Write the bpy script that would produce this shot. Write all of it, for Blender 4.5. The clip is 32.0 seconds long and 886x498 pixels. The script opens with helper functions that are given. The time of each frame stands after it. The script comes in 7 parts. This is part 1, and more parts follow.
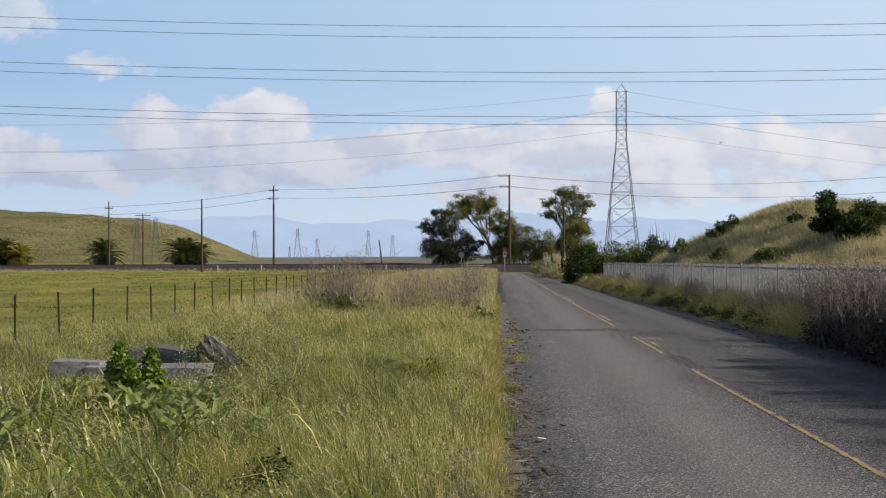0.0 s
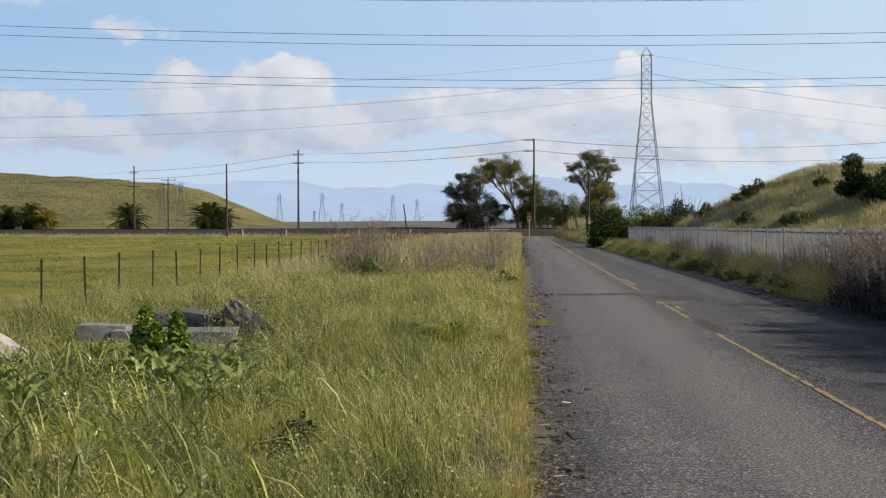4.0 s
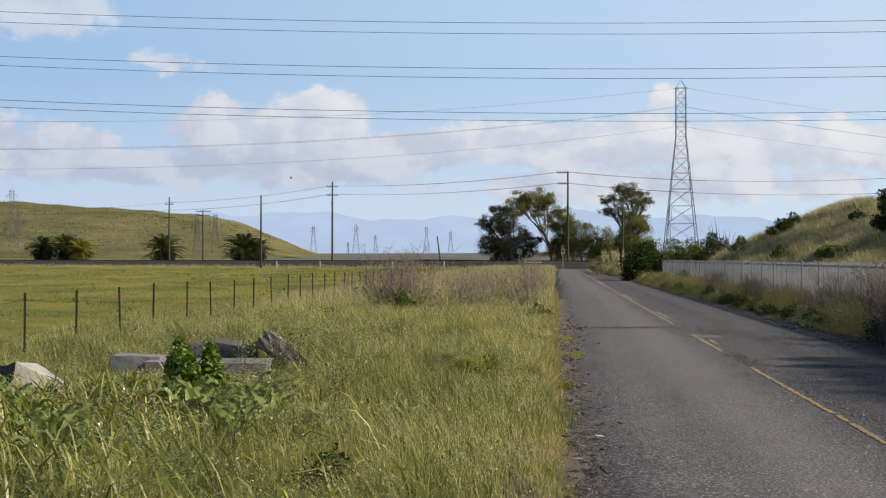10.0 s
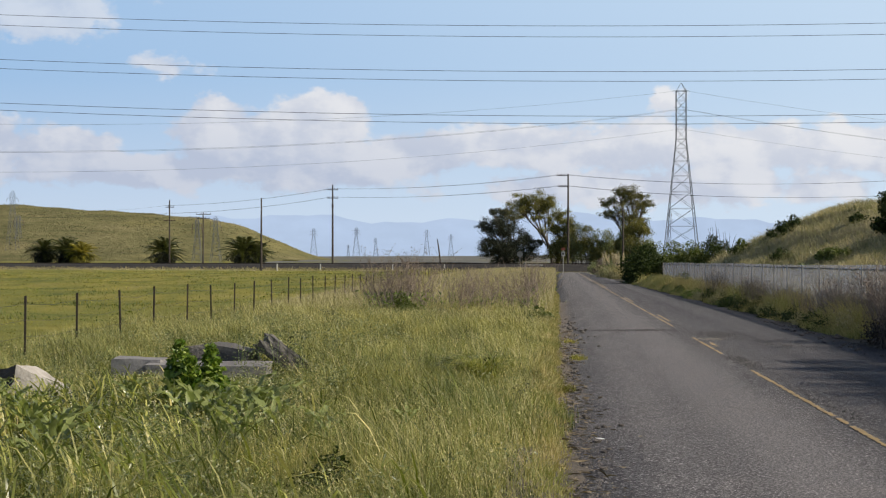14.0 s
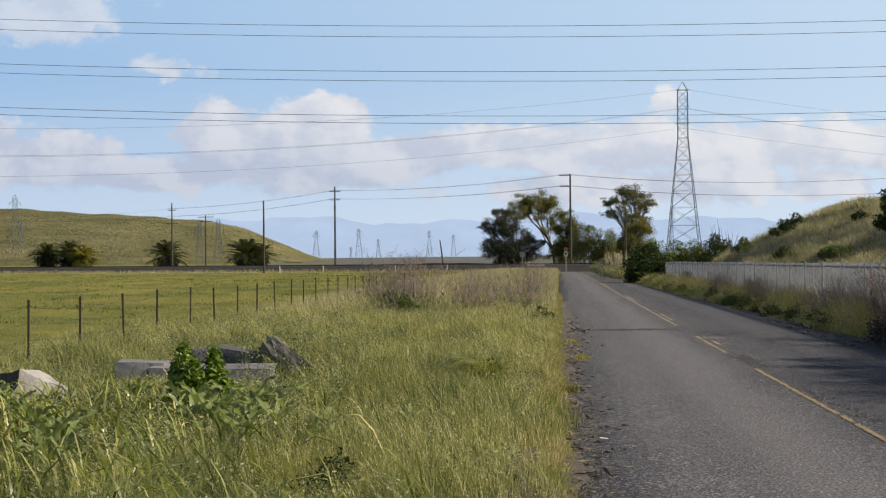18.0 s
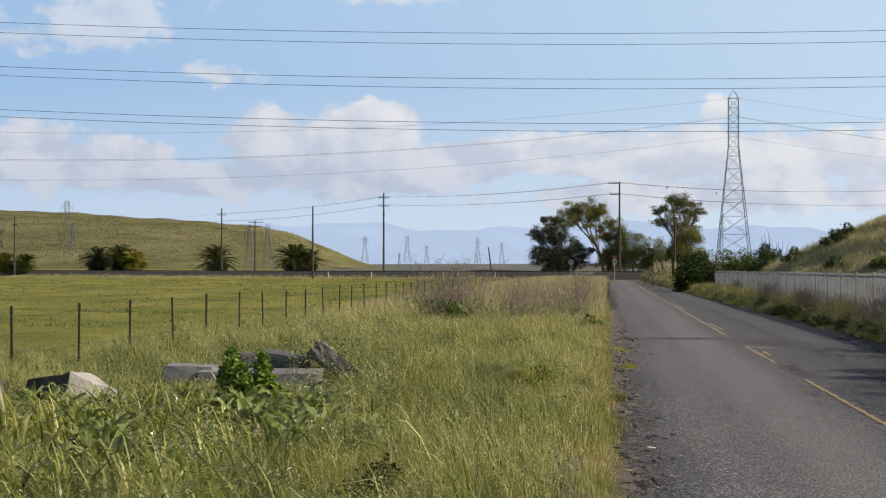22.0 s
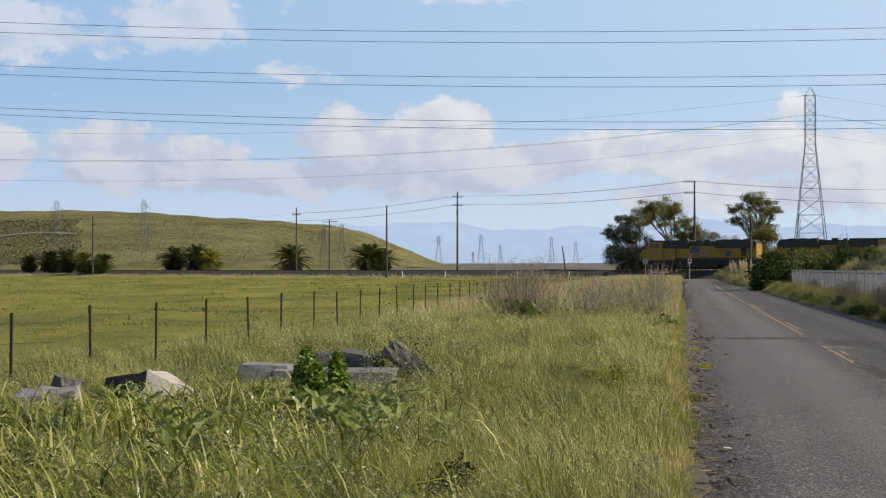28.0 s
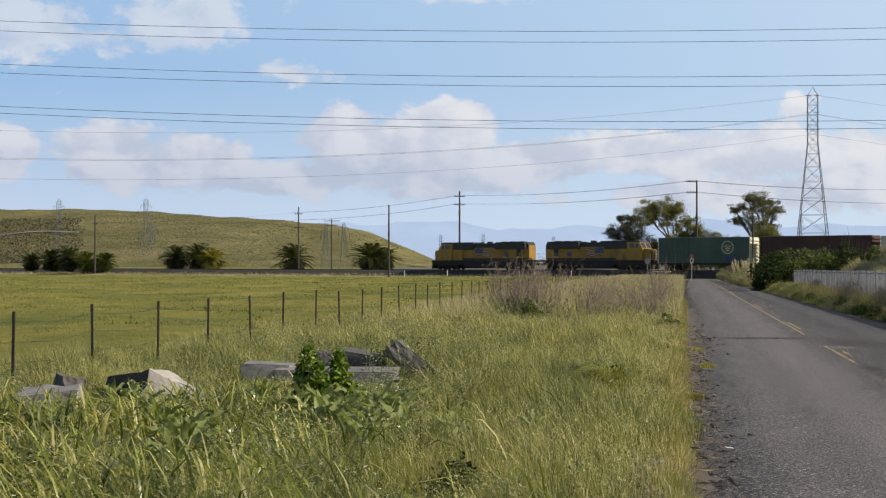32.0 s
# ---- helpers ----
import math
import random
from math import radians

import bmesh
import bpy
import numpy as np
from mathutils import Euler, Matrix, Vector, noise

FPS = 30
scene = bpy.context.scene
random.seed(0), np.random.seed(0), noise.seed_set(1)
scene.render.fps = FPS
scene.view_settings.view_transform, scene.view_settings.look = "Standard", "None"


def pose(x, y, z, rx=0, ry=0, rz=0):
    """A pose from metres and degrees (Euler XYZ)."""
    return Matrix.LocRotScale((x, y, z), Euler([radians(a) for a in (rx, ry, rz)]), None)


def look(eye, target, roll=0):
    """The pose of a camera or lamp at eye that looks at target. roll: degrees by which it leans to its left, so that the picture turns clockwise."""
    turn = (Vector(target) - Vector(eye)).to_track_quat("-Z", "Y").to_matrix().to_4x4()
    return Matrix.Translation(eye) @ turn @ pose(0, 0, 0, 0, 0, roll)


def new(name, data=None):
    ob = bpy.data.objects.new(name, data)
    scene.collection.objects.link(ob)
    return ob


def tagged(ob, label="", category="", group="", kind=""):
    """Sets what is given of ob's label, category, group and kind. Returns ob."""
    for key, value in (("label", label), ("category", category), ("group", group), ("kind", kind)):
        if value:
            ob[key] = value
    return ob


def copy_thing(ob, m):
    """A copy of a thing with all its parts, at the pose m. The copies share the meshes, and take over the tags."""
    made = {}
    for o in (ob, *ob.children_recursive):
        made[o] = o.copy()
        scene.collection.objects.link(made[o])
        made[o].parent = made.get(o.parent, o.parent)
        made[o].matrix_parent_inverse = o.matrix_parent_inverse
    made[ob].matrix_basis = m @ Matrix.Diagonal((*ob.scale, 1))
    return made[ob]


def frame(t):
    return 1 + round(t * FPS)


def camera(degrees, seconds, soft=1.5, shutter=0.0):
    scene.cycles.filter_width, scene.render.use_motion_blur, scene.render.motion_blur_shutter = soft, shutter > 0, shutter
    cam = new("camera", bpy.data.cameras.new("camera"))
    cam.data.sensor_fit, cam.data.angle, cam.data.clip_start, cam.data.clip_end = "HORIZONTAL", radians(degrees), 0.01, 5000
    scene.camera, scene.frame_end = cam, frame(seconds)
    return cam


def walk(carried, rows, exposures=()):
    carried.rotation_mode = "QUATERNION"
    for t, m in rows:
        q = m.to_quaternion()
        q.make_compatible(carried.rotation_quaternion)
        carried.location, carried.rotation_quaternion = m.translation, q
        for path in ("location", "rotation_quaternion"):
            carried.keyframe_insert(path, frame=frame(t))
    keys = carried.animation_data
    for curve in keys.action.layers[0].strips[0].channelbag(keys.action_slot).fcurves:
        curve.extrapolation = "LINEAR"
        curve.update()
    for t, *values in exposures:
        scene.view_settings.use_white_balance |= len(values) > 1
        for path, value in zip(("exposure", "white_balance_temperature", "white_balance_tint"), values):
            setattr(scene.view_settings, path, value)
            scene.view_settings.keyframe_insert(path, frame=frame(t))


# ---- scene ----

EYE = (0.0, 0.0, 1.65)


def aim(yaw, pitch, roll):
    """The tripod's head: degrees to the left, up, and of lean."""
    return pose(*EYE, 90 + pitch, 0, yaw) @ pose(0, 0, 0, 0, 0, roll)


cam = camera(31.5, 32.0, soft=1.2)
walk(cam, [
    (0.0, aim(1.992, 0.458, -0.188)), (0.5, aim(2.043, 0.394, -0.202)), (1.0, aim(2.144, 0.219, -0.175)),
    (1.5, aim(2.259, -0.024, -0.184)), (2.0, aim(2.389, -0.258, -0.216)), (2.5, aim(2.521, -0.508, -0.212)),
    (3.0, aim(2.642, -0.748, -0.216)), (3.5, aim(2.771, -0.891, -0.210)), (5.5, aim(3.186, -0.324, -0.244)),
    (6.0, aim(3.277, -0.137, -0.226)), (6.5, aim(3.392, -0.016, -0.196)), (7.0, aim(3.596, 0.102, -0.130)),
    (7.5, aim(3.808, 0.193, -0.091)), (8.0, aim(3.998, 0.263, -0.060)), (8.5, aim(4.106, 0.311, -0.025)),
    (9.0, aim(4.115, 0.330, -0.000)), (9.5, aim(4.113, 0.335, 0.038)), (10.0, aim(4.110, 0.336, 0.026)),
    (10.5, aim(4.110, 0.336, 0.026)), (11.0, aim(4.113, 0.339, 0.056)), (11.5, aim(4.113, 0.339, 0.056)),
    (12.0, aim(4.111, 0.343, 0.050)), (12.5, aim(4.115, 0.358, 0.033)), (13.0, aim(4.115, 0.390, 0.031)),
    (13.5, aim(4.115, 0.420, 0.043)), (14.0, aim(4.122, 0.439, 0.002)), (14.5, aim(4.127, 0.454, -0.022)),
    (16.5, aim(4.196, 0.387, -0.444)), (17.0, aim(4.203, 0.378, -0.442)), (17.5, aim(4.215, 0.406, -0.449)),
    (18.0, aim(4.215, 0.471, -0.455)), (18.5, aim(4.260, 0.592, -0.463)), (19.0, aim(4.371, 0.719, -0.466)),
    (19.5, aim(4.556, 0.769, -0.387)), (20.0, aim(4.796, 0.749, -0.342)), (20.5, aim(5.084, 0.744, -0.245)),
    (21.0, aim(5.379, 0.734, -0.173)), (21.5, aim(5.675, 0.727, -0.095)), (22.0, aim(5.978, 0.725, 0.061)),
    (22.5, aim(6.287, 0.720, 0.135)), (23.0, aim(6.594, 0.718, 0.173)), (23.5, aim(6.904, 0.721, 0.144)),
    (24.0, aim(7.227, 0.719, 0.145)), (24.5, aim(7.550, 0.706, 0.109)), (25.0, aim(7.891, 0.704, 0.116)),
    (25.5, aim(8.236, 0.703, 0.107)), (27.5, aim(8.669, 0.698, 0.036)), (28.0, aim(8.667, 0.698, 0.008)),
    (28.5, aim(8.678, 0.685, 0.069)), (29.0, aim(8.684, 0.683, 0.073)), (29.5, aim(8.692, 0.680, 0.050)),
    (30.0, aim(8.694, 0.671, 0.059)), (30.5, aim(8.689, 0.660, 0.033)), (31.0, aim(8.707, 0.660, 0.054)),
    (31.5, aim(8.725, 0.665, 0.070)), (32.0, aim(8.744, 0.674, 0.110)),
])

# ---- world, sun ----
SUN_EL, SUN_AZ = 31.0, 97.0     # degrees up, degrees to the right of the road's direction


def link(nt, a, b):
    nt.links.new(a, b)


def put(nt, kind, values=(), **settings):
    """A node with its input values, numbers or sockets, in order (None leaves one as it is)."""
    n = nt.nodes.new(kind)
    for k, v in settings.items():
        setattr(n, k, v)
    for sock, v in zip(n.inputs, values):
        if v is None:
            continue
        if isinstance(v, bpy.types.NodeSocket):
            nt.links.new(v, sock)
        else:
            sock.default_value = v
    return n


def calc(nt, op, a, b=None, c=None, clamp=False):
    return put(nt, "ShaderNodeMath", (a, b, c), operation=op, use_clamp=clamp).outputs[0]


def blend(nt, fac, a, b, how="MIX"):
    n = nt.nodes.new("ShaderNodeMix")
    n.data_type, n.blend_type = "RGBA", how
    for i, v in ((0, fac), (6, a), (7, b)):
        if isinstance(v, bpy.types.NodeSocket):
            nt.links.new(v, n.inputs[i])
        else:
            n.inputs[i].default_value = v if i == 0 else (*v, 1)[:4]
    return n.outputs[2]


def ramp(nt, fac, stops):
    n = nt.nodes.new("ShaderNodeValToRGB")
    while len(n.color_ramp.elements) < len(stops):
        n.color_ramp.elements.new(0.5)
    for e, (p, c) in zip(n.color_ramp.elements, stops):
        e.position, e.color = p, (*c, 1) if len(c) == 3 else c
    nt.links.new(fac, n.inputs[0])
    return n.outputs[0]


def noise_of(nt, vec, scale, detail=4.0, rough=0.55, out=0):
    n = nt.nodes.new("ShaderNodeTexNoise")
    n.inputs["Scale"].default_value, n.inputs["Detail"].default_value, n.inputs["Roughness"].default_value = scale, detail, rough
    if vec is not None:
        nt.links.new(vec, n.inputs["Vector"])
    return n.outputs[out]


def make_world():
    world = bpy.data.worlds.new("sky")
    scene.world = world
    world.use_nodes = True
    nt = world.node_tree
    nt.nodes.clear()
    sky = nt.nodes.new("ShaderNodeTexSky")
    sky.sky_type, sky.sun_disc = "NISHITA", False
    sky.sun_elevation, sky.sun_rotation = radians(SUN_EL), radians(SUN_AZ)
    sky.air_density, sky.dust_density, sky.ozone_density = 1.0, 1.2, 2.0
    way = nt.nodes.new("ShaderNodeTexCoord").outputs["Generated"]
    sep = put(nt, "ShaderNodeSeparateXYZ", (way,)).outputs
    az = calc(nt, "MULTIPLY", calc(nt, "ARCTAN2", sep[0], sep[1]), 57.2958)
    el = calc(nt, "MULTIPLY", calc(nt, "ARCSINE", sep[2]), 57.2958)
    flat = put(nt, "ShaderNodeCombineXYZ", (az, calc(nt, "MULTIPLY", el, 1.5), 0.0)).outputs[0]
    billow = noise_of(nt, flat, 0.34, 8.0, 0.56)
    fine = noise_of(nt, flat, 0.95, 6.0, 0.6)
    # heaps: azimuth, elevation, half width, half height, weight
    heaps = [(-12.0, 4.75, 2.5, 1.15, 1.0), (-8.8, 5.05, 2.2, 1.35, 1.05), (-7.6, 5.5, 0.9, 0.7, 0.9), (-10.4, 4.0, 4.4, 1.25, 1.0), (-20.6, 4.2, 2.7, 1.25, 1.0), (-17.4, 4.0, 2.3, 1.0, 0.95), (-25.0, 4.2, 2.4, 1.2, 1.0),
             (-13.0, 3.2, 9.0, 0.8, 0.7), (-5.0, 3.9, 2.6, 0.95, 0.95), (-1.4, 4.1, 2.8, 1.05, 0.95), (2.6, 4.1, 3.6, 1.2, 1.0), (7.2, 4.0, 4.0, 1.25, 0.95), (12.0, 4.0, 4.5, 1.2, 0.95), (20.0, 4.0, 6.0, 1.3, 0.95),
             (4.0, 2.7, 11.0, 0.9, 0.7), (-14.4, 7.0, 1.3, 0.5, 0.42), (-17.8, 9.0, 3.0, 1.4, 0.5), (-22.6, 8.3, 2.8, 1.7, 0.55), (-28.0, 7.0, 4.0, 2.0, 0.9),
             (-7.6, 9.9, 2.6, 0.5, 0.55), (-3.0, 10.1, 2.0, 0.4, 0.5), (3.9, 5.75, 0.7, 0.45, 0.42), (-33.0, 4.0, 6.0, 2.0, 0.9)]
    field = None
    for a, e, ra, re, w in heaps:
        u = calc(nt, "DIVIDE", calc(nt, "SUBTRACT", az, a), ra)
        v = calc(nt, "DIVIDE", calc(nt, "SUBTRACT", el, e), re)
        q = calc(nt, "SQRT", calc(nt, "ADD", calc(nt, "MULTIPLY", u, u), calc(nt, "MULTIPLY", v, v)))
        one = calc(nt, "MULTIPLY", calc(nt, "SUBTRACT", 1.0, q), w)
        field = one if field is None else calc(nt, "SMOOTH_MAX", field, one, 0.25)
    far = calc(nt, "SUBTRACT", noise_of(nt, way, 2.2, 5.0, 0.5), 0.72)      # the rest of the sky round about
    away = calc(nt, "LESS_THAN", sep[1], 0.6)
    field = calc(nt, "MAXIMUM", field, calc(nt, "SUBTRACT", calc(nt, "MULTIPLY", far, 4.0), calc(nt, "MULTIPLY", calc(nt, "SUBTRACT", 1.0, away), 9.0)))
    rough = calc(nt, "ADD", calc(nt, "MULTIPLY", field, 1.25), calc(nt, "MULTIPLY", calc(nt, "SUBTRACT", billow, 0.5), 2.3))
    rough = calc(nt, "ADD", rough, calc(nt, "MULTIPLY", calc(nt, "SUBTRACT", fine, 0.5), 1.0))
    mask = put(nt, "ShaderNodeMapRange", (rough, 0.04, 0.36, 0.0, 0.94), interpolation_type="SMOOTHSTEP").outputs[0]
    # the side to the sun is white, the base grey
    side = put(nt, "ShaderNodeVectorMath", (flat, (0.7, 0.9, 0.0)), operation="ADD").outputs[0]
    body = calc(nt, "SUBTRACT", billow, noise_of(nt, side, 0.34, 8.0, 0.56))
    lit = put(nt, "ShaderNodeMapRange", (body, -0.13, 0.13, 0.0, 0.5), interpolation_type="SMOOTHSTEP").outputs[0]
    lit = calc(nt, "ADD", lit, put(nt, "ShaderNodeMapRange", (el, 3.3, 5.6, 0.0, 0.5)).outputs[0])
    lit = calc(nt, "ADD", lit, put(nt, "ShaderNodeMapRange", (az, -12.0, 8.0, -0.15, 0.25)).outputs[0], clamp=True)
    cloud = blend(nt, lit, CLOUD_SHADE, CLOUD_LIT)
    veil = put(nt, "ShaderNodeMapRange", (el, 1.5, 6.5, 0.85, 0.0)).outputs[0]
    low_air = put(nt, "ShaderNodeMapRange", (el, 11.0, 27.0, SKY_TINT_AMOUNT, 0.0), interpolation_type="SMOOTHSTEP").outputs[0]
    colour = blend(nt, low_air, blend(nt, 1.0, sky.outputs[0], (0.36, 0.40, 0.50), "MULTIPLY"), SKY_TINT)
    colour = blend(nt, veil, colour, CLOUD_HAZE)
    sunward = put(nt, "ShaderNodeVectorMath", (way, (math.sin(radians(SUN_AZ)) * math.cos(radians(SUN_EL)), math.cos(radians(SUN_AZ)) * math.cos(radians(SUN_EL)), math.sin(radians(SUN_EL)))), operation="DOT_PRODUCT").outputs["Value"]
    low_glare = put(nt, "ShaderNodeMapRange", (el, 12.0, 26.0, 1.0, 0.15)).outputs[0]
    colour = blend(nt, calc(nt, "MULTIPLY", low_glare, put(nt, "ShaderNodeMapRange", (sunward, -0.55, 0.45, 0.0, 0.78), interpolation_type="SMOOTHSTEP").outputs[0]), colour, (6.3, 7.4, 8.4))
    mask = calc(nt, "MULTIPLY", mask, put(nt, "ShaderNodeMapRange", (el, 6.0, 8.0, 1.0, 0.66)).outputs[0])      # the higher ones are thin
    colour = blend(nt, mask, colour, cloud)
    back = put(nt, "ShaderNodeBackground", (colour, SKY_STRENGTH))
    link(nt, back.outputs[0], put(nt, "ShaderNodeOutputWorld").inputs[0])


SKY_STRENGTH = 0.0975
SKY_TINT, SKY_TINT_AMOUNT = (3.2, 5.15, 7.9), 0.8
CLOUD_LIT, CLOUD_SHADE, CLOUD_HAZE = (7.3, 7.3, 7.5), (4.3, 4.8, 6.0), (5.2, 6.1, 7.4)
make_world()
sun = new("sun", bpy.data.lights.new("sun", "SUN"))
sun.data.energy, sun.data.angle, sun.data.color = 5.0, radians(0.6), (1.0, 0.885, 0.72)
sun.matrix_world = look((0, 0, 60), (-60 * math.sin(radians(SUN_AZ)) / math.tan(radians(SUN_EL)), -60 * math.cos(radians(SUN_AZ)) / math.tan(radians(SUN_EL)), 0))
scene.view_settings.exposure = 0.2

# ---- materials ----


def material(name):
    m = bpy.data.materials.new(name)
    m.use_nodes = True
    nt = m.node_tree
    return m, nt, nt.nodes["Principled BSDF"]


def surface(name, low, high, scale=4.0, rough=0.8, metal=0.0, bump=0.2, grain=60.0, spots=None, jitter=0.0, stretch=None, screen=None):
    """Two tones by broad noise, fine grain, relief, and if asked a third tone in stains; jitter varies object by object."""
    m, nt, bsdf = material(name)
    co = nt.nodes.new("ShaderNodeTexCoord").outputs["Object"]
    if stretch:
        co = put(nt, "ShaderNodeMapping", (co, None, None, stretch)).outputs[0]
    broad = noise_of(nt, co, scale, 5.0, 0.6)
    small = noise_of(nt, co, grain, 3.0, 0.6)
    col = ramp(nt, broad, ((0.32, low), (0.68, high)))
    col = blend(nt, 0.35, col, ramp(nt, small, ((0.3, tuple(c * 0.55 for c in low)), (0.7, tuple(min(1, c * 1.25) for c in high)))))
    if spots:
        col = blend(nt, put(nt, "ShaderNodeMapRange", (noise_of(nt, co, scale * 0.45, 6.0, 0.65), 0.56, 0.7, 0.0, 0.8)).outputs[0], col, spots)
    if jitter:
        rnd = nt.nodes.new("ShaderNodeObjectInfo").outputs["Random"]
        col = blend(nt, 1.0, col, ramp(nt, rnd, ((0.0, (1 - jitter,) * 3), (1.0, (1.0,) * 3))), "MULTIPLY")
    link(nt, col, bsdf.inputs["Base Color"])
    bsdf.inputs["Metallic"].default_value = metal
    link(nt, put(nt, "ShaderNodeMapRange", (small, 0.2, 0.8, max(0.05, rough - 0.12), min(1.0, rough + 0.12))).outputs[0], bsdf.inputs["Roughness"])
    if bump:
        b = put(nt, "ShaderNodeBump", (bump, 0.02, 0.1), )
        b.inputs["Strength"].default_value, b.inputs["Distance"].default_value = bump, 0.02
        link(nt, small, b.inputs["Height"])
        link(nt, b.outputs[0], bsdf.inputs["Normal"])
    if screen:      # a woven screen: some light soaks through, some passes the mesh
        soak = put(nt, "ShaderNodeMixShader", (screen[0], bsdf.outputs[0], put(nt, "ShaderNodeBsdfTranslucent", (col,)).outputs[0]))
        open_mesh = put(nt, "ShaderNodeMixShader", (screen[1], soak.outputs[0], nt.nodes.new("ShaderNodeBsdfTransparent").outputs[0]))
        link(nt, open_mesh.outputs[0], nt.nodes["Material Output"].inputs[0])
    return m


def leaf(name, tones, translucent=0.35, patch=0.25, patch_tone=None, patch_amount=0.5, gloss=0.5, mottle=0.0, shine=0.35, drier=None):
    """Leaves and blades: a tone for each island, slow drifts over the ground, light let through."""
    m, nt, bsdf = material(name)
    geo = nt.nodes.new("ShaderNodeNewGeometry").outputs
    col = ramp(nt, geo["Random Per Island"], [(i / max(1, len(tones) - 1), t) for i, t in enumerate(tones)])
    if patch_tone:
        f = put(nt, "ShaderNodeMapRange", (noise_of(nt, geo["Position"], patch, 3.0, 0.55), 0.42, 0.62, 0.0, patch_amount)).outputs[0]
        col = blend(nt, f, col, patch_tone)
    if drier:       # the sward ripens along the road: tone, from, to, amount
        y = put(nt, "ShaderNodeSeparateXYZ", (geo["Position"],)).outputs[1]
        col = blend(nt, put(nt, "ShaderNodeMapRange", (y, drier[1], drier[2], 0.0, drier[3])).outputs[0], col, drier[0])
    if mottle:      # plant by plant: darker and lusher, or paler
        col = blend(nt, 1.0, col, ramp(nt, noise_of(nt, geo["Position"], mottle, 2.0, 0.6), ((0.32, (0.22, 0.28, 0.22)), (0.5, (1.08, 1.10, 1.05)), (0.70, (1.7, 1.6, 1.65)))), "MULTIPLY")
    link(nt, col, bsdf.inputs["Base Color"])
    bsdf.inputs["Roughness"].default_value = gloss
    bsdf.inputs["Specular IOR Level"].default_value = shine
    thin = put(nt, "ShaderNodeBsdfTranslucent", (blend(nt, 1.0, col, (1.1, 1.15, 0.7), "MULTIPLY"),))
    mix = put(nt, "ShaderNodeMixShader", (translucent, bsdf.outputs[0], thin.outputs[0]))
    link(nt, mix.outputs[0], nt.nodes["Material Output"].inputs[0])
    return m


def make_ground_material():
    m, nt, bsdf = material("pasture_earth")
    pos = nt.nodes.new("ShaderNodeNewGeometry").outputs["Position"]
    wide = noise_of(nt, put(nt, "ShaderNodeMapping", (pos, None, None, (0.6, 0.3, 1.0))).outputs[0], 0.30, 5.0, 0.6)
    mid = noise_of(nt, pos, 0.9, 5.0, 0.65)
    small = noise_of(nt, pos, 14.0, 4.0, 0.7)
    green = ramp(nt, wide, ((0.36, (0.065, 0.10, 0.014)), (0.48, (0.19, 0.195, 0.03)), (0.56, (0.33, 0.28, 0.05)), (0.68, (0.33, 0.285, 0.10))))
    green = blend(nt, 0.42, green, ramp(nt, mid, ((0.3, (0.06, 0.08, 0.016)), (0.7, (0.28, 0.25, 0.075)))))
    col = blend(nt, 0.28, green, ramp(nt, small, ((0.25, (0.06, 0.075, 0.02)), (0.75, (0.27, 0.26, 0.09)))))
    link(nt, col, bsdf.inputs["Base Color"])
    bsdf.inputs["Roughness"].default_value = 0.95
    bsdf.inputs["Specular IOR Level"].default_value = 0.1
    b = put(nt, "ShaderNodeBump")
    b.inputs["Strength"].default_value, b.inputs["Distance"].default_value = 0.6, 0.12
    link(nt, calc(nt, "ADD", small, calc(nt, "MULTIPLY", mid, 2.0)), b.inputs["Height"])
    link(nt, b.outputs[0], bsdf.inputs["Normal"])
    return m


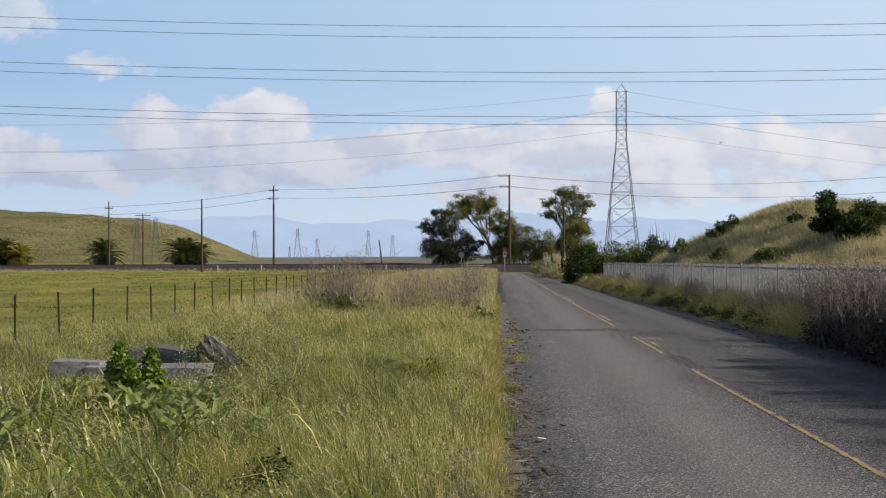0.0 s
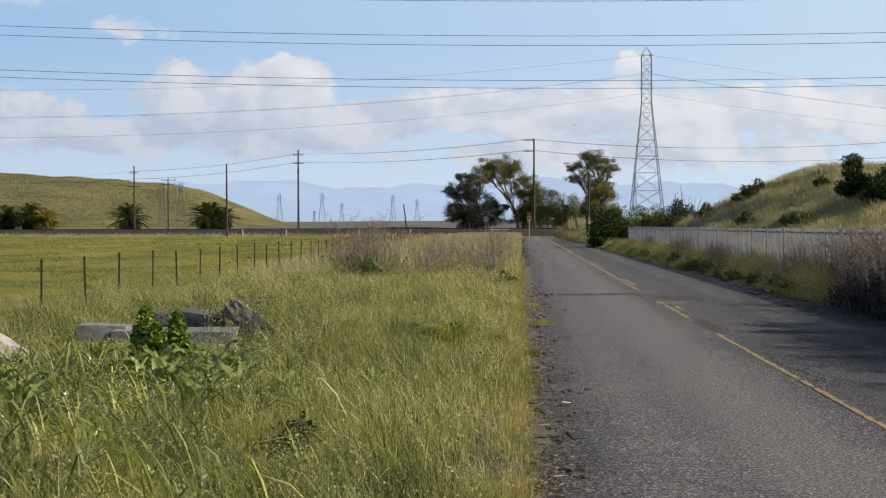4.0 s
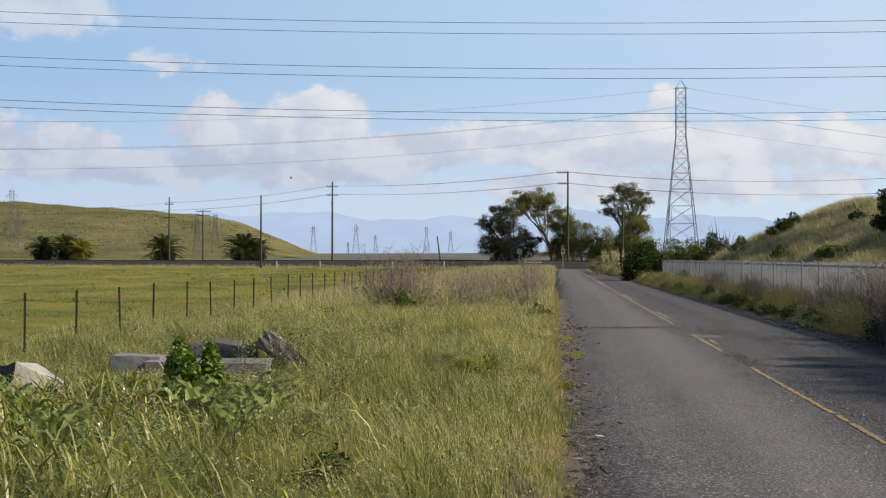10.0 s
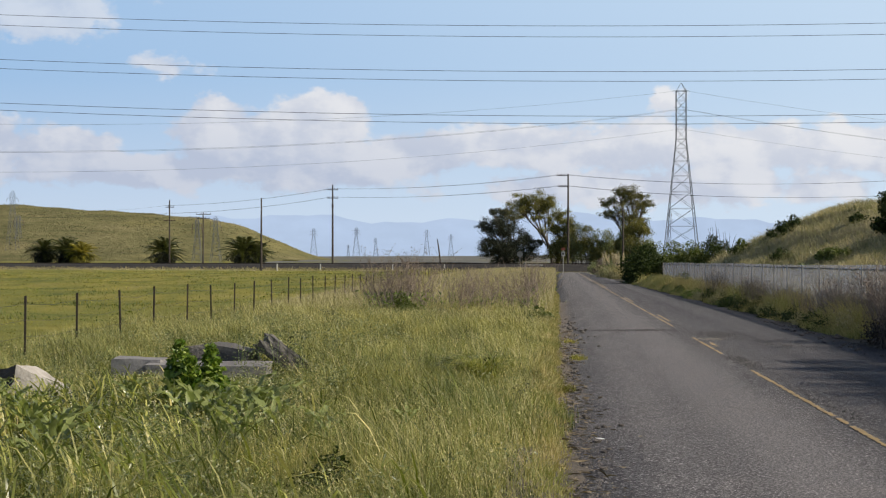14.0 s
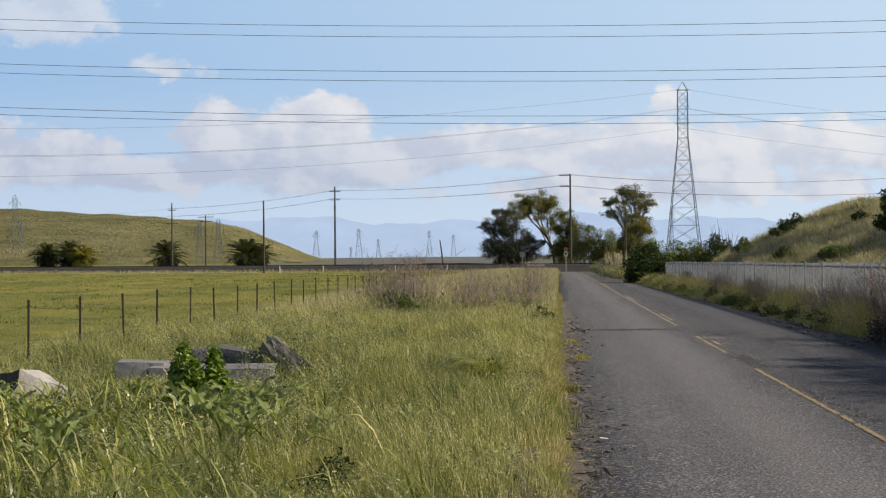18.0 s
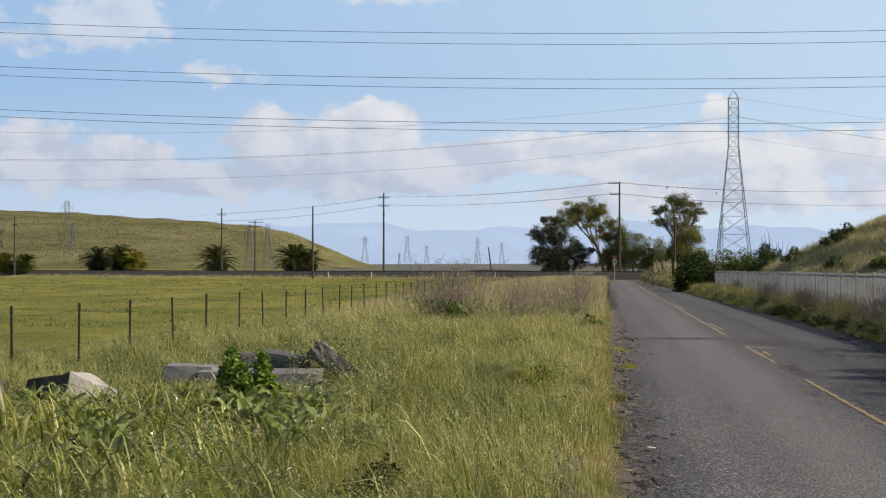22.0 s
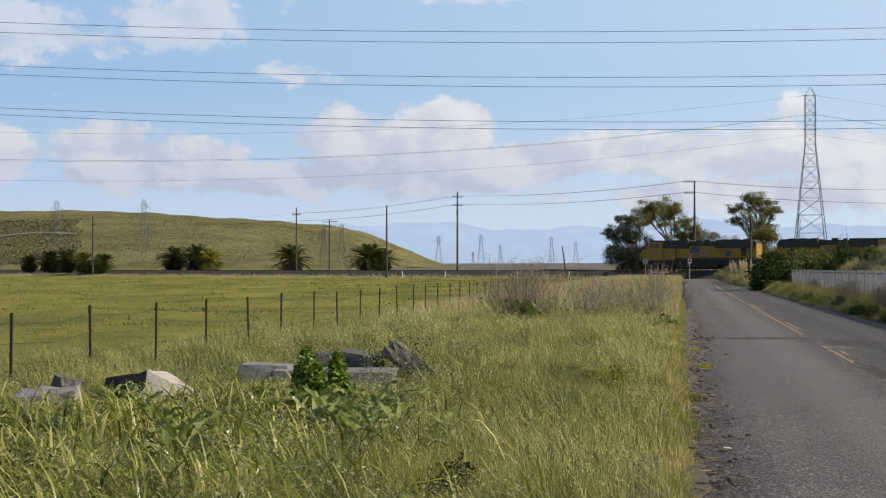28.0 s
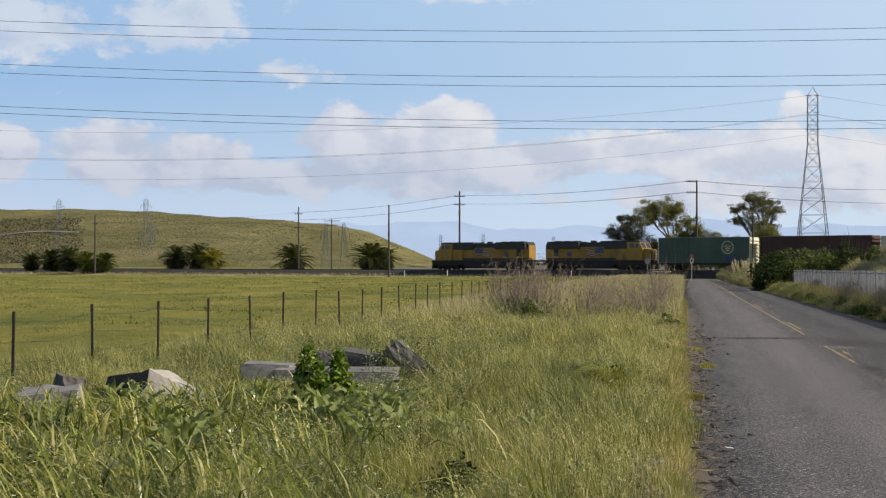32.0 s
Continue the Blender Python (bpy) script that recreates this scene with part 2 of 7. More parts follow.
def make_asphalt():
    m, nt, bsdf = material("worn_asphalt")
    pos = nt.nodes.new("ShaderNodeNewGeometry").outputs["Position"]
    sep = put(nt, "ShaderNodeSeparateXYZ", (pos,)).outputs
    stretched = put(nt, "ShaderNodeMapping", (pos, None, None, (1.0, 0.12, 1.0))).outputs[0]
    broad = noise_of(nt, stretched, 0.9, 5.0, 0.6)
    blot = noise_of(nt, pos, 0.5, 6.0, 0.65)
    chips = put(nt, "ShaderNodeTexVoronoi", (pos, None, 88.0)).outputs["Color"]
    chip = put(nt, "ShaderNodeSeparateColor", (chips,)).outputs[0]
    col = ramp(nt, broad, ((0.3, (0.054, 0.052, 0.053)), (0.7, (0.112, 0.106, 0.103))))
    col = blend(nt, 0.7, col, ramp(nt, chip, ((0.0, (0.016, 0.016, 0.018)), (0.6, (0.084, 0.081, 0.08)), (0.85, (0.13, 0.125, 0.12)), (1.0, (0.40, 0.38, 0.36)))))
    # lighter wheel tracks and dusty blots
    track = noise_of(nt, put(nt, "ShaderNodeCombineXYZ", (sep[0], 0.0, 0.0)).outputs[0], 0.8, 1.0, 0.5)
    col = blend(nt, put(nt, "ShaderNodeMapRange", (track, 0.42, 0.65, 0.0, 0.5)).outputs[0], col, (0.168, 0.159, 0.151))
    col = blend(nt, put(nt, "ShaderNodeMapRange", (blot, 0.55, 0.72, 0.0, 0.45)).outputs[0], col, (0.155, 0.142, 0.132))
    speck = noise_of(nt, pos, 40.0, 5.0, 0.8)
    col = blend(nt, 1.0, col, ramp(nt, speck, ((0.38, (0.42, 0.425, 0.45)), (0.52, (1.18, 1.19, 1.27)), (0.62, (2.9, 2.92, 3.05)))), "MULTIPLY")
    # the right lane's tone is darker and slightly bluer
    col = blend(nt, 1.0, col, ramp(nt, put(nt, "ShaderNodeMapRange", (sep[0], 2.9, 3.5, 0.0, 1.0)).outputs[0], ((0.0, (1.0, 1.0, 1.0)), (1.0, (0.68, 0.69, 0.72)))), "MULTIPLY")
    # hairline crazing, tarred darker
    craze = put(nt, "ShaderNodeTexVoronoi", (blend(nt, 0.4, pos, noise_of(nt, pos, 2.0, 4.0, 0.6, 1)), None, 0.75), feature="DISTANCE_TO_EDGE").outputs["Distance"]
    where = put(nt, "ShaderNodeMapRange", (noise_of(nt, pos, 0.16, 3.0, 0.6), 0.5, 0.64, 0.0, 0.4)).outputs[0]
    col = blend(nt, calc(nt, "MULTIPLY", where, put(nt, "ShaderNodeMapRange", (craze, 0.0, 0.028, 1.0, 0.0)).outputs[0]), col, (0.02, 0.019, 0.019))
    link(nt, col, bsdf.inputs["Base Color"])
    bsdf.inputs["Roughness"].default_value = 0.93
    bsdf.inputs["Specular IOR Level"].default_value = 0.15
    b = put(nt, "ShaderNodeBump")
    b.inputs["Strength"].default_value, b.inputs["Distance"].default_value = 0.7, 0.012
    link(nt, calc(nt, "ADD", chip, speck), b.inputs["Height"])
    link(nt, b.outputs[0], bsdf.inputs["Normal"])
    return m


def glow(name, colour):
    """A far backdrop that glows evenly: the air's haze is put into its colour."""
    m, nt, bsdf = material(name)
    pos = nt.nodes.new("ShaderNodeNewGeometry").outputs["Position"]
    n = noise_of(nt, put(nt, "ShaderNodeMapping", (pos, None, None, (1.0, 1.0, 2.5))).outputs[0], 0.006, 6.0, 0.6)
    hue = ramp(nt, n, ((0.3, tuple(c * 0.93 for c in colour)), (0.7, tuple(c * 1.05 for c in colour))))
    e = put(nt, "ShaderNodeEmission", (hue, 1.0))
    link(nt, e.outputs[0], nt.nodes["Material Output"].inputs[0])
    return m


EARTH = make_ground_material()
ASPHALT = make_asphalt()
YELLOW_LINE = surface("worn_yellow_paint", (0.20, 0.145, 0.07), (0.42, 0.30, 0.125), 2.5, 0.8, bump=0.3, grain=40, spots=(0.12, 0.11, 0.10))
GRAVEL = surface("gravel", (0.09, 0.085, 0.078), (0.30, 0.27, 0.24), 3.0, 0.95, bump=0.8, grain=40)
DARK_GRAVEL = surface("dark_gravel", (0.06, 0.054, 0.05), (0.20, 0.175, 0.155), 3.0, 0.95, bump=0.8, grain=40, spots=(0.22, 0.19, 0.16))
DIRT = surface("roadside_dirt", (0.065, 0.056, 0.047), (0.15, 0.125, 0.098), 5.0, 0.97, bump=1.0, grain=55, spots=(0.15, 0.12, 0.08))
# dark litter, its tone lowered as well for the shade under weeds
LITTER = surface("shaded_leaf_litter", (0.025, 0.021, 0.016), (0.07, 0.058, 0.038), 6.0, 0.97, bump=1.0, grain=45, spots=(0.12, 0.10, 0.055))
MOUND_EARTH = surface("dry_grassy_earth", (0.13, 0.12, 0.045), (0.28, 0.225, 0.10), 0.35, 1.0, bump=0.8, grain=5, spots=(0.10, 0.11, 0.035))
BALLAST = surface("ballast", (0.022, 0.019, 0.017), (0.052, 0.045, 0.038), 0.6, 0.95, bump=0.9, grain=9)
TALL = leaf("meadow_grass", [(0.05, 0.08, 0.022), (0.145, 0.18, 0.05), (0.225, 0.245, 0.085), (0.31, 0.30, 0.125), (0.11, 0.145, 0.04), (0.56, 0.46, 0.27)], 0.36, 0.35, (0.33, 0.29, 0.08), 0.45, gloss=0.4, mottle=1.7, drier=((0.36, 0.32, 0.12), 14.0, 46.0, 0.62))
STRAW = leaf("ripe_oat_grass", [(0.36, 0.34, 0.12), (0.60, 0.53, 0.28), (0.46, 0.41, 0.18), (0.28, 0.30, 0.08)], 0.3)
TURF = leaf("pasture_turf", [(0.07, 0.115, 0.016), (0.12, 0.155, 0.026), (0.18, 0.18, 0.035)], 0.3, 0.10, (0.31, 0.26, 0.06), 0.95, mottle=0.3)
DRY = leaf("dry_verge_grass", [(0.40, 0.345, 0.18), (0.52, 0.45, 0.27), (0.30, 0.265, 0.14), (0.26, 0.25, 0.10)], 0.35)
MOUND_GRASS = leaf("mound_grass", [(0.31, 0.265, 0.145), (0.43, 0.37, 0.23), (0.19, 0.175, 0.085), (0.52, 0.45, 0.30)], 0.3, 0.22, (0.15, 0.155, 0.06), 0.65, mottle=0.55)
VERGE = leaf("verge_blade", [(0.20, 0.22, 0.05), (0.34, 0.31, 0.11), (0.48, 0.42, 0.20), (0.16, 0.20, 0.04), (0.26, 0.27, 0.08)], 0.35, 0.5, (0.50, 0.39, 0.19), 0.75)
WEED_STEM = leaf("dead_weed_stem", [(0.13, 0.10, 0.08), (0.24, 0.19, 0.145), (0.09, 0.07, 0.056), (0.34, 0.275, 0.21)], 0.15)
# stems of the right verge: darker tones painted in for their shaded side
SHADED_STEM = leaf("shaded_weed_stem", [(0.085, 0.066, 0.055), (0.18, 0.14, 0.115), (0.05, 0.04, 0.034), (0.30, 0.24, 0.20)], 0.12)
DEAD_STRAW = leaf("dead_straw", [(0.20, 0.16, 0.10), (0.34, 0.27, 0.16), (0.14, 0.11, 0.075), (0.42, 0.34, 0.21)], 0.1)
FRESH = leaf("fresh_leaf", [(0.045, 0.09, 0.012), (0.10, 0.17, 0.022), (0.18, 0.26, 0.035), (0.34, 0.40, 0.09)], 0.35, gloss=0.4)
# the palest tone paints the whitish sheen of glossy leaves
BROAD = leaf("broad_leaf", [(0.05, 0.085, 0.016), (0.15, 0.20, 0.045), (0.29, 0.33, 0.12), (0.52, 0.54, 0.34)], 0.35, gloss=0.32, shine=0.9)
SPECK = leaf("seed_specks", [(0.05, 0.075, 0.014), (0.14, 0.17, 0.035), (0.28, 0.27, 0.08), (0.50, 0.46, 0.24), (0.20, 0.24, 0.05), (0.44, 0.41, 0.24)], 0.25, mottle=1.7, drier=((0.42, 0.37, 0.17), 14.0, 46.0, 0.5))
FORB = leaf("forb_leaf", [(0.045, 0.075, 0.02), (0.11, 0.145, 0.045), (0.20, 0.22, 0.09), (0.40, 0.40, 0.24)], 0.3, gloss=0.36, shine=0.6, mottle=1.1)
RANK = leaf("coarse_grass", [(0.06, 0.08, 0.014), (0.22, 0.25, 0.055), (0.36, 0.36, 0.11), (0.10, 0.13, 0.02), (0.20, 0.21, 0.04), (0.34, 0.31, 0.10), (0.46, 0.43, 0.20), (0.08, 0.105, 0.016), (0.15, 0.175, 0.03)], 0.38, gloss=0.32, mottle=1.6)
# dead brown leaves, darkened towards black for the shade at the weeds' foot
SHADED_DEAD_LEAF = leaf("shaded_dead_leaf", [(0.012, 0.010, 0.008), (0.03, 0.024, 0.019), (0.065, 0.05, 0.039)], 0.03)
BUSH_DARK = leaf("dark_bush_leaf", [(0.014, 0.026, 0.008), (0.03, 0.046, 0.013), (0.07, 0.095, 0.02)], 0.2, shine=0.15)
BUSH_LIGHT = leaf("light_bush_leaf", [(0.05, 0.075, 0.018), (0.11, 0.14, 0.03), (0.17, 0.19, 0.045)], 0.3)
HILL_SCRUB = leaf("hill_scrub", [(0.05, 0.05, 0.028), (0.09, 0.085, 0.045), (0.13, 0.12, 0.06)], 0.1)
HILL_TUFT = leaf("hill_tuft", [(0.10, 0.10, 0.045), (0.15, 0.145, 0.065), (0.28, 0.24, 0.12)], 0.15)
EUCALYPT = leaf("gum_leaf", [(0.03, 0.038, 0.016), (0.075, 0.085, 0.03), (0.15, 0.14, 0.042), (0.25, 0.20, 0.06)], 0.22)
GUM_OLIVE = leaf("olive_gum_leaf", [(0.05, 0.056, 0.022), (0.13, 0.135, 0.045), (0.23, 0.21, 0.06), (0.34, 0.29, 0.09)], 0.4)
TREE_DARK = leaf("dark_tree_leaf", [(0.010, 0.014, 0.009), (0.022, 0.027, 0.015), (0.05, 0.055, 0.024)], 0.12)
WILLOW = leaf("grey_green_leaf", [(0.10, 0.12, 0.06), (0.21, 0.235, 0.12), (0.36, 0.38, 0.20)], 0.5)
PALM = leaf("palm_frond", [(0.035, 0.045, 0.016), (0.085, 0.10, 0.034), (0.16, 0.165, 0.055)], 0.2)
PLUME = leaf("pampas_plume", [(0.45, 0.38, 0.26), (0.60, 0.52, 0.38)], 0.3)
BARK = surface("bark", (0.06, 0.05, 0.04), (0.15, 0.125, 0.10), 3.0, 0.95, bump=0.5, grain=25)
POLE_WOOD = surface("weathered_pole_wood", (0.035, 0.028, 0.024), (0.075, 0.06, 0.05), 2.0, 0.9, bump=0.4, grain=20, stretch=(4, 4, 0.3))
STEEL = surface("galvanised_steel", (0.12, 0.125, 0.14), (0.22, 0.225, 0.24), 0.5, 0.55, 0.5, bump=0.1, grain=12)
# steel of the far pylons, with the air's blue haze put into its colour
FAR_STEEL = surface("hazy_steel", (0.13, 0.145, 0.175), (0.19, 0.205, 0.235), 0.2, 0.7, 0.2, bump=0.0, grain=5)
WIRE = surface("dark_wire", (0.03, 0.032, 0.036), (0.06, 0.062, 0.068), 1.0, 0.6, 0.4, bump=0)
INSULATOR = surface("brown_porcelain", (0.10, 0.06, 0.045), (0.16, 0.10, 0.07), 3.0, 0.35, bump=0)
OLD_ASPHALT = surface("broken_dark_asphalt", (0.036, 0.036, 0.037), (0.08, 0.079, 0.08), 6.0, 0.97, bump=0.9, grain=45)
POST_STEEL = surface("rusty_post", (0.03, 0.026, 0.022), (0.075, 0.055, 0.042), 6.0, 0.85, 0.2, bump=0.3)
SLAT = surface("weathered_grey_slat", (0.26, 0.27, 0.305), (0.37, 0.38, 0.41), 1.6, 0.8, bump=0.25, grain=30, spots=(0.33, 0.32, 0.31), jitter=0.07, stretch=(3, 3, 0.5), screen=(0.5, 0.53))
CONCRETE = surface("broken_concrete", (0.165, 0.158, 0.158), (0.29, 0.278, 0.275), 4.0, 0.9, bump=0.6, grain=45, spots=(0.17, 0.155, 0.14))
PALE_CONCRETE = surface("pale_broken_concrete", (0.30, 0.28, 0.25), (0.46, 0.43, 0.39), 4.0, 0.9, bump=0.6, grain=35, spots=(0.22, 0.20, 0.18))
STONE_BLACK = surface("blackened_rubble", (0.025, 0.022, 0.02), (0.085, 0.075, 0.066), 5.0, 0.95, bump=1.0, grain=22)
STONE_DARK = surface("dark_rubble", (0.06, 0.056, 0.052), (0.145, 0.135, 0.125), 5.0, 0.9, bump=0.7, grain=30, spots=(0.07, 0.065, 0.06))
RAIL = surface("rail_steel", (0.06, 0.045, 0.038), (0.11, 0.085, 0.07), 2.0, 0.6, 0.6, bump=0.1)
YELLOW = surface("dusty_yellow_paint", (0.20, 0.115, 0.016), (0.36, 0.205, 0.022), 0.7, 0.55, bump=0.05, grain=14, spots=(0.10, 0.065, 0.03))
ROOF_GREY = surface("sooty_roof_paint", (0.010, 0.011, 0.012), (0.028, 0.029, 0.032), 0.8, 0.6, bump=0.1, grain=10)
UNDER = surface("greasy_underframe", (0.010, 0.009, 0.009), (0.028, 0.025, 0.023), 1.2, 0.7, 0.2, bump=0.3, grain=10)
GLASS = surface("cab_glass", (0.03, 0.04, 0.05), (0.05, 0.06, 0.07), 1.0, 0.12, bump=0)
FLAG_RED = surface("faded_flag_red", (0.16, 0.045, 0.035), (0.24, 0.07, 0.05), 2.0, 0.6, bump=0.05)
FLAG_WHITE = surface("faded_flag_white", (0.26, 0.25, 0.24), (0.36, 0.35, 0.33), 2.0, 0.6, bump=0.05)
SIGN_GREY = surface("dull_sign_paint", (0.30, 0.30, 0.30), (0.42, 0.42, 0.41), 3.0, 0.7, bump=0.05)
MUDFLAT = surface("mudflat", (0.075, 0.078, 0.062), (0.13, 0.125, 0.10), 0.02, 1.0, bump=0.0, grain=0.3, spots=(0.26, 0.25, 0.21))
WHITE = surface("white_paint", (0.62, 0.62, 0.60), (0.78, 0.78, 0.76), 2.0, 0.6, bump=0.05)
RED = surface("red_paint", (0.34, 0.035, 0.03), (0.45, 0.06, 0.045), 2.0, 0.5, bump=0.05)
BLUE = surface("blue_paint", (0.03, 0.05, 0.12), (0.055, 0.08, 0.17), 2.0, 0.5, bump=0.05)
GREEN_CAR = surface("faded_green_paint", (0.034, 0.068, 0.054), (0.056, 0.098, 0.08), 0.5, 0.6, bump=0.1, grain=8, spots=(0.06, 0.07, 0.05))
CREAM_END = surface("cream_paint", (0.50, 0.48, 0.36), (0.66, 0.62, 0.46), 0.8, 0.6, bump=0.1, grain=8)
MAROON = surface("oxide_red_paint", (0.035, 0.013, 0.012), (0.062, 0.021, 0.019), 0.5, 0.65, bump=0.1, grain=8, spots=(0.07, 0.035, 0.03))
BEIGE_CAR = surface("beige_paint", (0.42, 0.38, 0.28), (0.56, 0.50, 0.38), 0.5, 0.6, bump=0.1, grain=8)
FEATHER = surface("dark_feather", (0.02, 0.02, 0.022), (0.05, 0.048, 0.045), 8.0, 0.7, bump=0)
# aerial haze over the mountains, painted as emitted blue
MOUNTAIN = glow("mountain_haze_glow", (0.41, 0.51, 0.68))

# ---- mesh helpers ----


def finish(name, bm, mat, smooth=False):
    me = bpy.data.meshes.new(name)
    bm.to_mesh(me)
    bm.free()
    me.materials.append(mat)
    if smooth:
        me.polygons.foreach_set("use_smooth", [True] * len(me.polygons))
    return me


def part(name, bm, mat, parent, label="", smooth=False):
    """One mesh object under a thing or a part."""
    me = finish(name, bm, mat, smooth) if isinstance(bm, bmesh.types.BMesh) else bm
    ob = new(name, me)
    ob.parent = parent
    return tagged(ob, label)


def thing(name, label, category, place=(0, 0, 0), turn=0.0, group="", kind=""):
    ob = new(name)
    ob.matrix_world = pose(*place, 0, 0, turn)
    ob.empty_display_size = 0.3
    return tagged(ob, label, category, group, kind)


def soup(name, verts, faces, mat, smooth=False):
    """A mesh from arrays made by formula: faces all have the same number of corners."""
    verts, faces = np.asarray(verts, np.float32), np.asarray(faces, np.int32)
    me = bpy.data.meshes.new(name)
    n, k = faces.shape
    me.vertices.add(len(verts))
    me.vertices.foreach_set("co", verts.ravel())
    me.loops.add(n * k)
    me.loops.foreach_set("vertex_index", faces.ravel())
    me.polygons.add(n)
    me.polygons.foreach_set("loop_start", np.arange(0, n * k, k, dtype=np.int32))
    if smooth:
        me.polygons.foreach_set("use_smooth", np.ones(n, bool))
    me.update(calc_edges=True)
    me.validate()
    me.materials.append(mat)
    return me


def box(bm, cx, cy, cz, sx, sy, sz, bevel=0.0, m=None):
    r = bmesh.ops.create_cube(bm, size=1.0, matrix=(m or Matrix()) @ Matrix.Translation((cx, cy, cz)) @ Matrix.Diagonal((sx, sy, sz, 1)))
    if bevel:
        edges = list({e for v in r["verts"] for e in v.link_edges})
        bmesh.ops.bevel(bm, geom=edges, offset=bevel, segments=2, affect="EDGES", profile=0.6)
    return bm


def tube(bm, points, radii, sides=6, cap=True):
    """A round limb along points."""
    rings = []
    pts = [Vector(p) for p in points]
    for i, p in enumerate(pts):
        d = (pts[min(i + 1, len(pts) - 1)] - pts[max(i - 1, 0)]).normalized()
        a = d.orthogonal().normalized()
        b = d.cross(a)
        r = radii[i] if isinstance(radii, (list, tuple)) else radii
        rings.append([bm.verts.new(p + (a * math.cos(t) + b * math.sin(t)) * r) for t in (2 * math.pi * k / sides for k in range(sides))])
    for q, w in zip(rings, rings[1:]):
        # the next ring starts at its nearest corner
        s = min(range(sides), key=lambda k: (w[k].co - q[0].co).length)
        for k in range(sides):
            bm.faces.new((q[k], q[(k + 1) % sides], w[(k + 1 + s) % sides], w[(k + s) % sides]))
    if cap:
        bm.faces.new(rings[0][::-1]), bm.faces.new(rings[-1])
    return bm


def disc(bm, centre, axis, radius, depth, sides=16):
    c, a = Vector(centre), Vector(axis).normalized()
    return tube(bm, (c - a * depth / 2, c + a * depth / 2), radius, sides)


def blades(xy, height, width, lean, rng, ground=None, wind=(-0.35, -0.1), base=0.0, out=None):
    """Grass: each blade bends over in two steps to a point. Arrays of places, heights and widths."""
    n = len(xy)
    a = rng.uniform(0, 2 * np.pi, n)
    across = np.stack([np.cos(a), np.sin(a), np.zeros(n)], 1) * width[:, None] * 0.5
    bend = (np.stack([rng.normal(wind[0], 0.55, n), rng.normal(wind[1], 0.55, n)], 1) + (0 if out is None else out)) * lean[:, None] * height[:, None]
    z0 = np.zeros(n) if ground is None else ground(xy[:, 0], xy[:, 1])
    foot = np.stack([xy[:, 0], xy[:, 1], z0 - 0.02 + base], 1)
    mid = foot + np.stack([bend[:, 0] * 0.35, bend[:, 1] * 0.35, height * 0.58], 1)
    tip = foot + np.stack([bend[:, 0], bend[:, 1], height * np.sqrt(np.clip(1 - 0.2 * lean, 0.3, 1))], 1)
    v = np.stack([foot - across, foot + across, mid + across * 0.8, mid - across * 0.8, tip], 1).reshape(-1, 3)
    i = np.arange(n)[:, None] * 5
    f = np.concatenate([i + [[0, 1, 2]], i + [[0, 2, 3]], i + [[3, 2, 4]]], 0)
    return v, f


def leaves(centres, size, rng, flat=0.5, aspect=0.5, droop=0.0):
    """Leaves as four-cornered blades, folded a little, turned at random."""
    n = len(centres)
    d = rng.normal(size=(n, 3))
    d[:, 2] = d[:, 2] * flat - droop
    d /= np.linalg.norm(d, axis=1)[:, None]
    o = np.cross(d, rng.normal(size=(n, 3)))
    o /= np.linalg.norm(o, axis=1)[:, None]
    s = size[:, None] if isinstance(size, np.ndarray) else size
    k = np.cross(d, o) * 0.12 * s
    v = np.stack([centres - d * s * 0.5, centres + o * s * aspect * 0.5 + k, centres + d * s * 0.5, centres - o * s * aspect * 0.5 + k], 1).reshape(-1, 3)
    i = np.arange(n)[:, None] * 4
    return v, np.concatenate([i + [[0, 1, 2]], i + [[0, 2, 3]]], 0)


def clump(rng, centre, radii, n, hollow=0.45):
    """Points in an uneven shell round a centre."""
    d = rng.normal(size=(n, 3))
    d /= np.linalg.norm(d, axis=1)[:, None]
    r = (hollow + (1 - hollow) * rng.random(n) ** 0.6) * (1 + 0.22 * np.sin(d[:, 0] * 5 + centre[0]) * np.cos(d[:, 1] * 4 + centre[1]) + 0.1 * rng.normal(size=n))
    return np.asarray(centre) + d * r[:, None] * np.asarray(radii)


def curve_line(a, b, sag, n=24):
    return [(a[0] + (b[0] - a[0]) * u, a[1] + (b[1] - a[1]) * u, a[2] + (b[2] - a[2]) * u - 4 * sag * u * (1 - u)) for u in (k / n for k in range(n + 1))]


def cable(label, points, radius, group, category="power line"):
    bm = tube(bmesh.new(), points, radius, 5)
    return tagged(new("power_line", finish("power_line", bm, WIRE, True)), label, category, group)

# ---- the lie of the land ----
TRACK_TURN = -29.3                       # degrees: the line's direction, towards the near end
TDIR = Vector((math.cos(radians(TRACK_TURN)), math.sin(radians(TRACK_TURN)), 0))
TNOR = Vector((-TDIR.y, TDIR.x, 0))      # to the far side
TRACK0 = Vector((0, 249.0, 0))
RAIL_TOP = 1.30


def smooth(a, b, x):
    t = np.clip((x - a) / (b - a), 0, 1)
    return t * t * (3 - 2 * t)


def track_off(x, y):
    """Metres from the line, positive beyond it."""
    return (x - TRACK0.x) * TNOR.x + (y - TRACK0.y) * TNOR.y


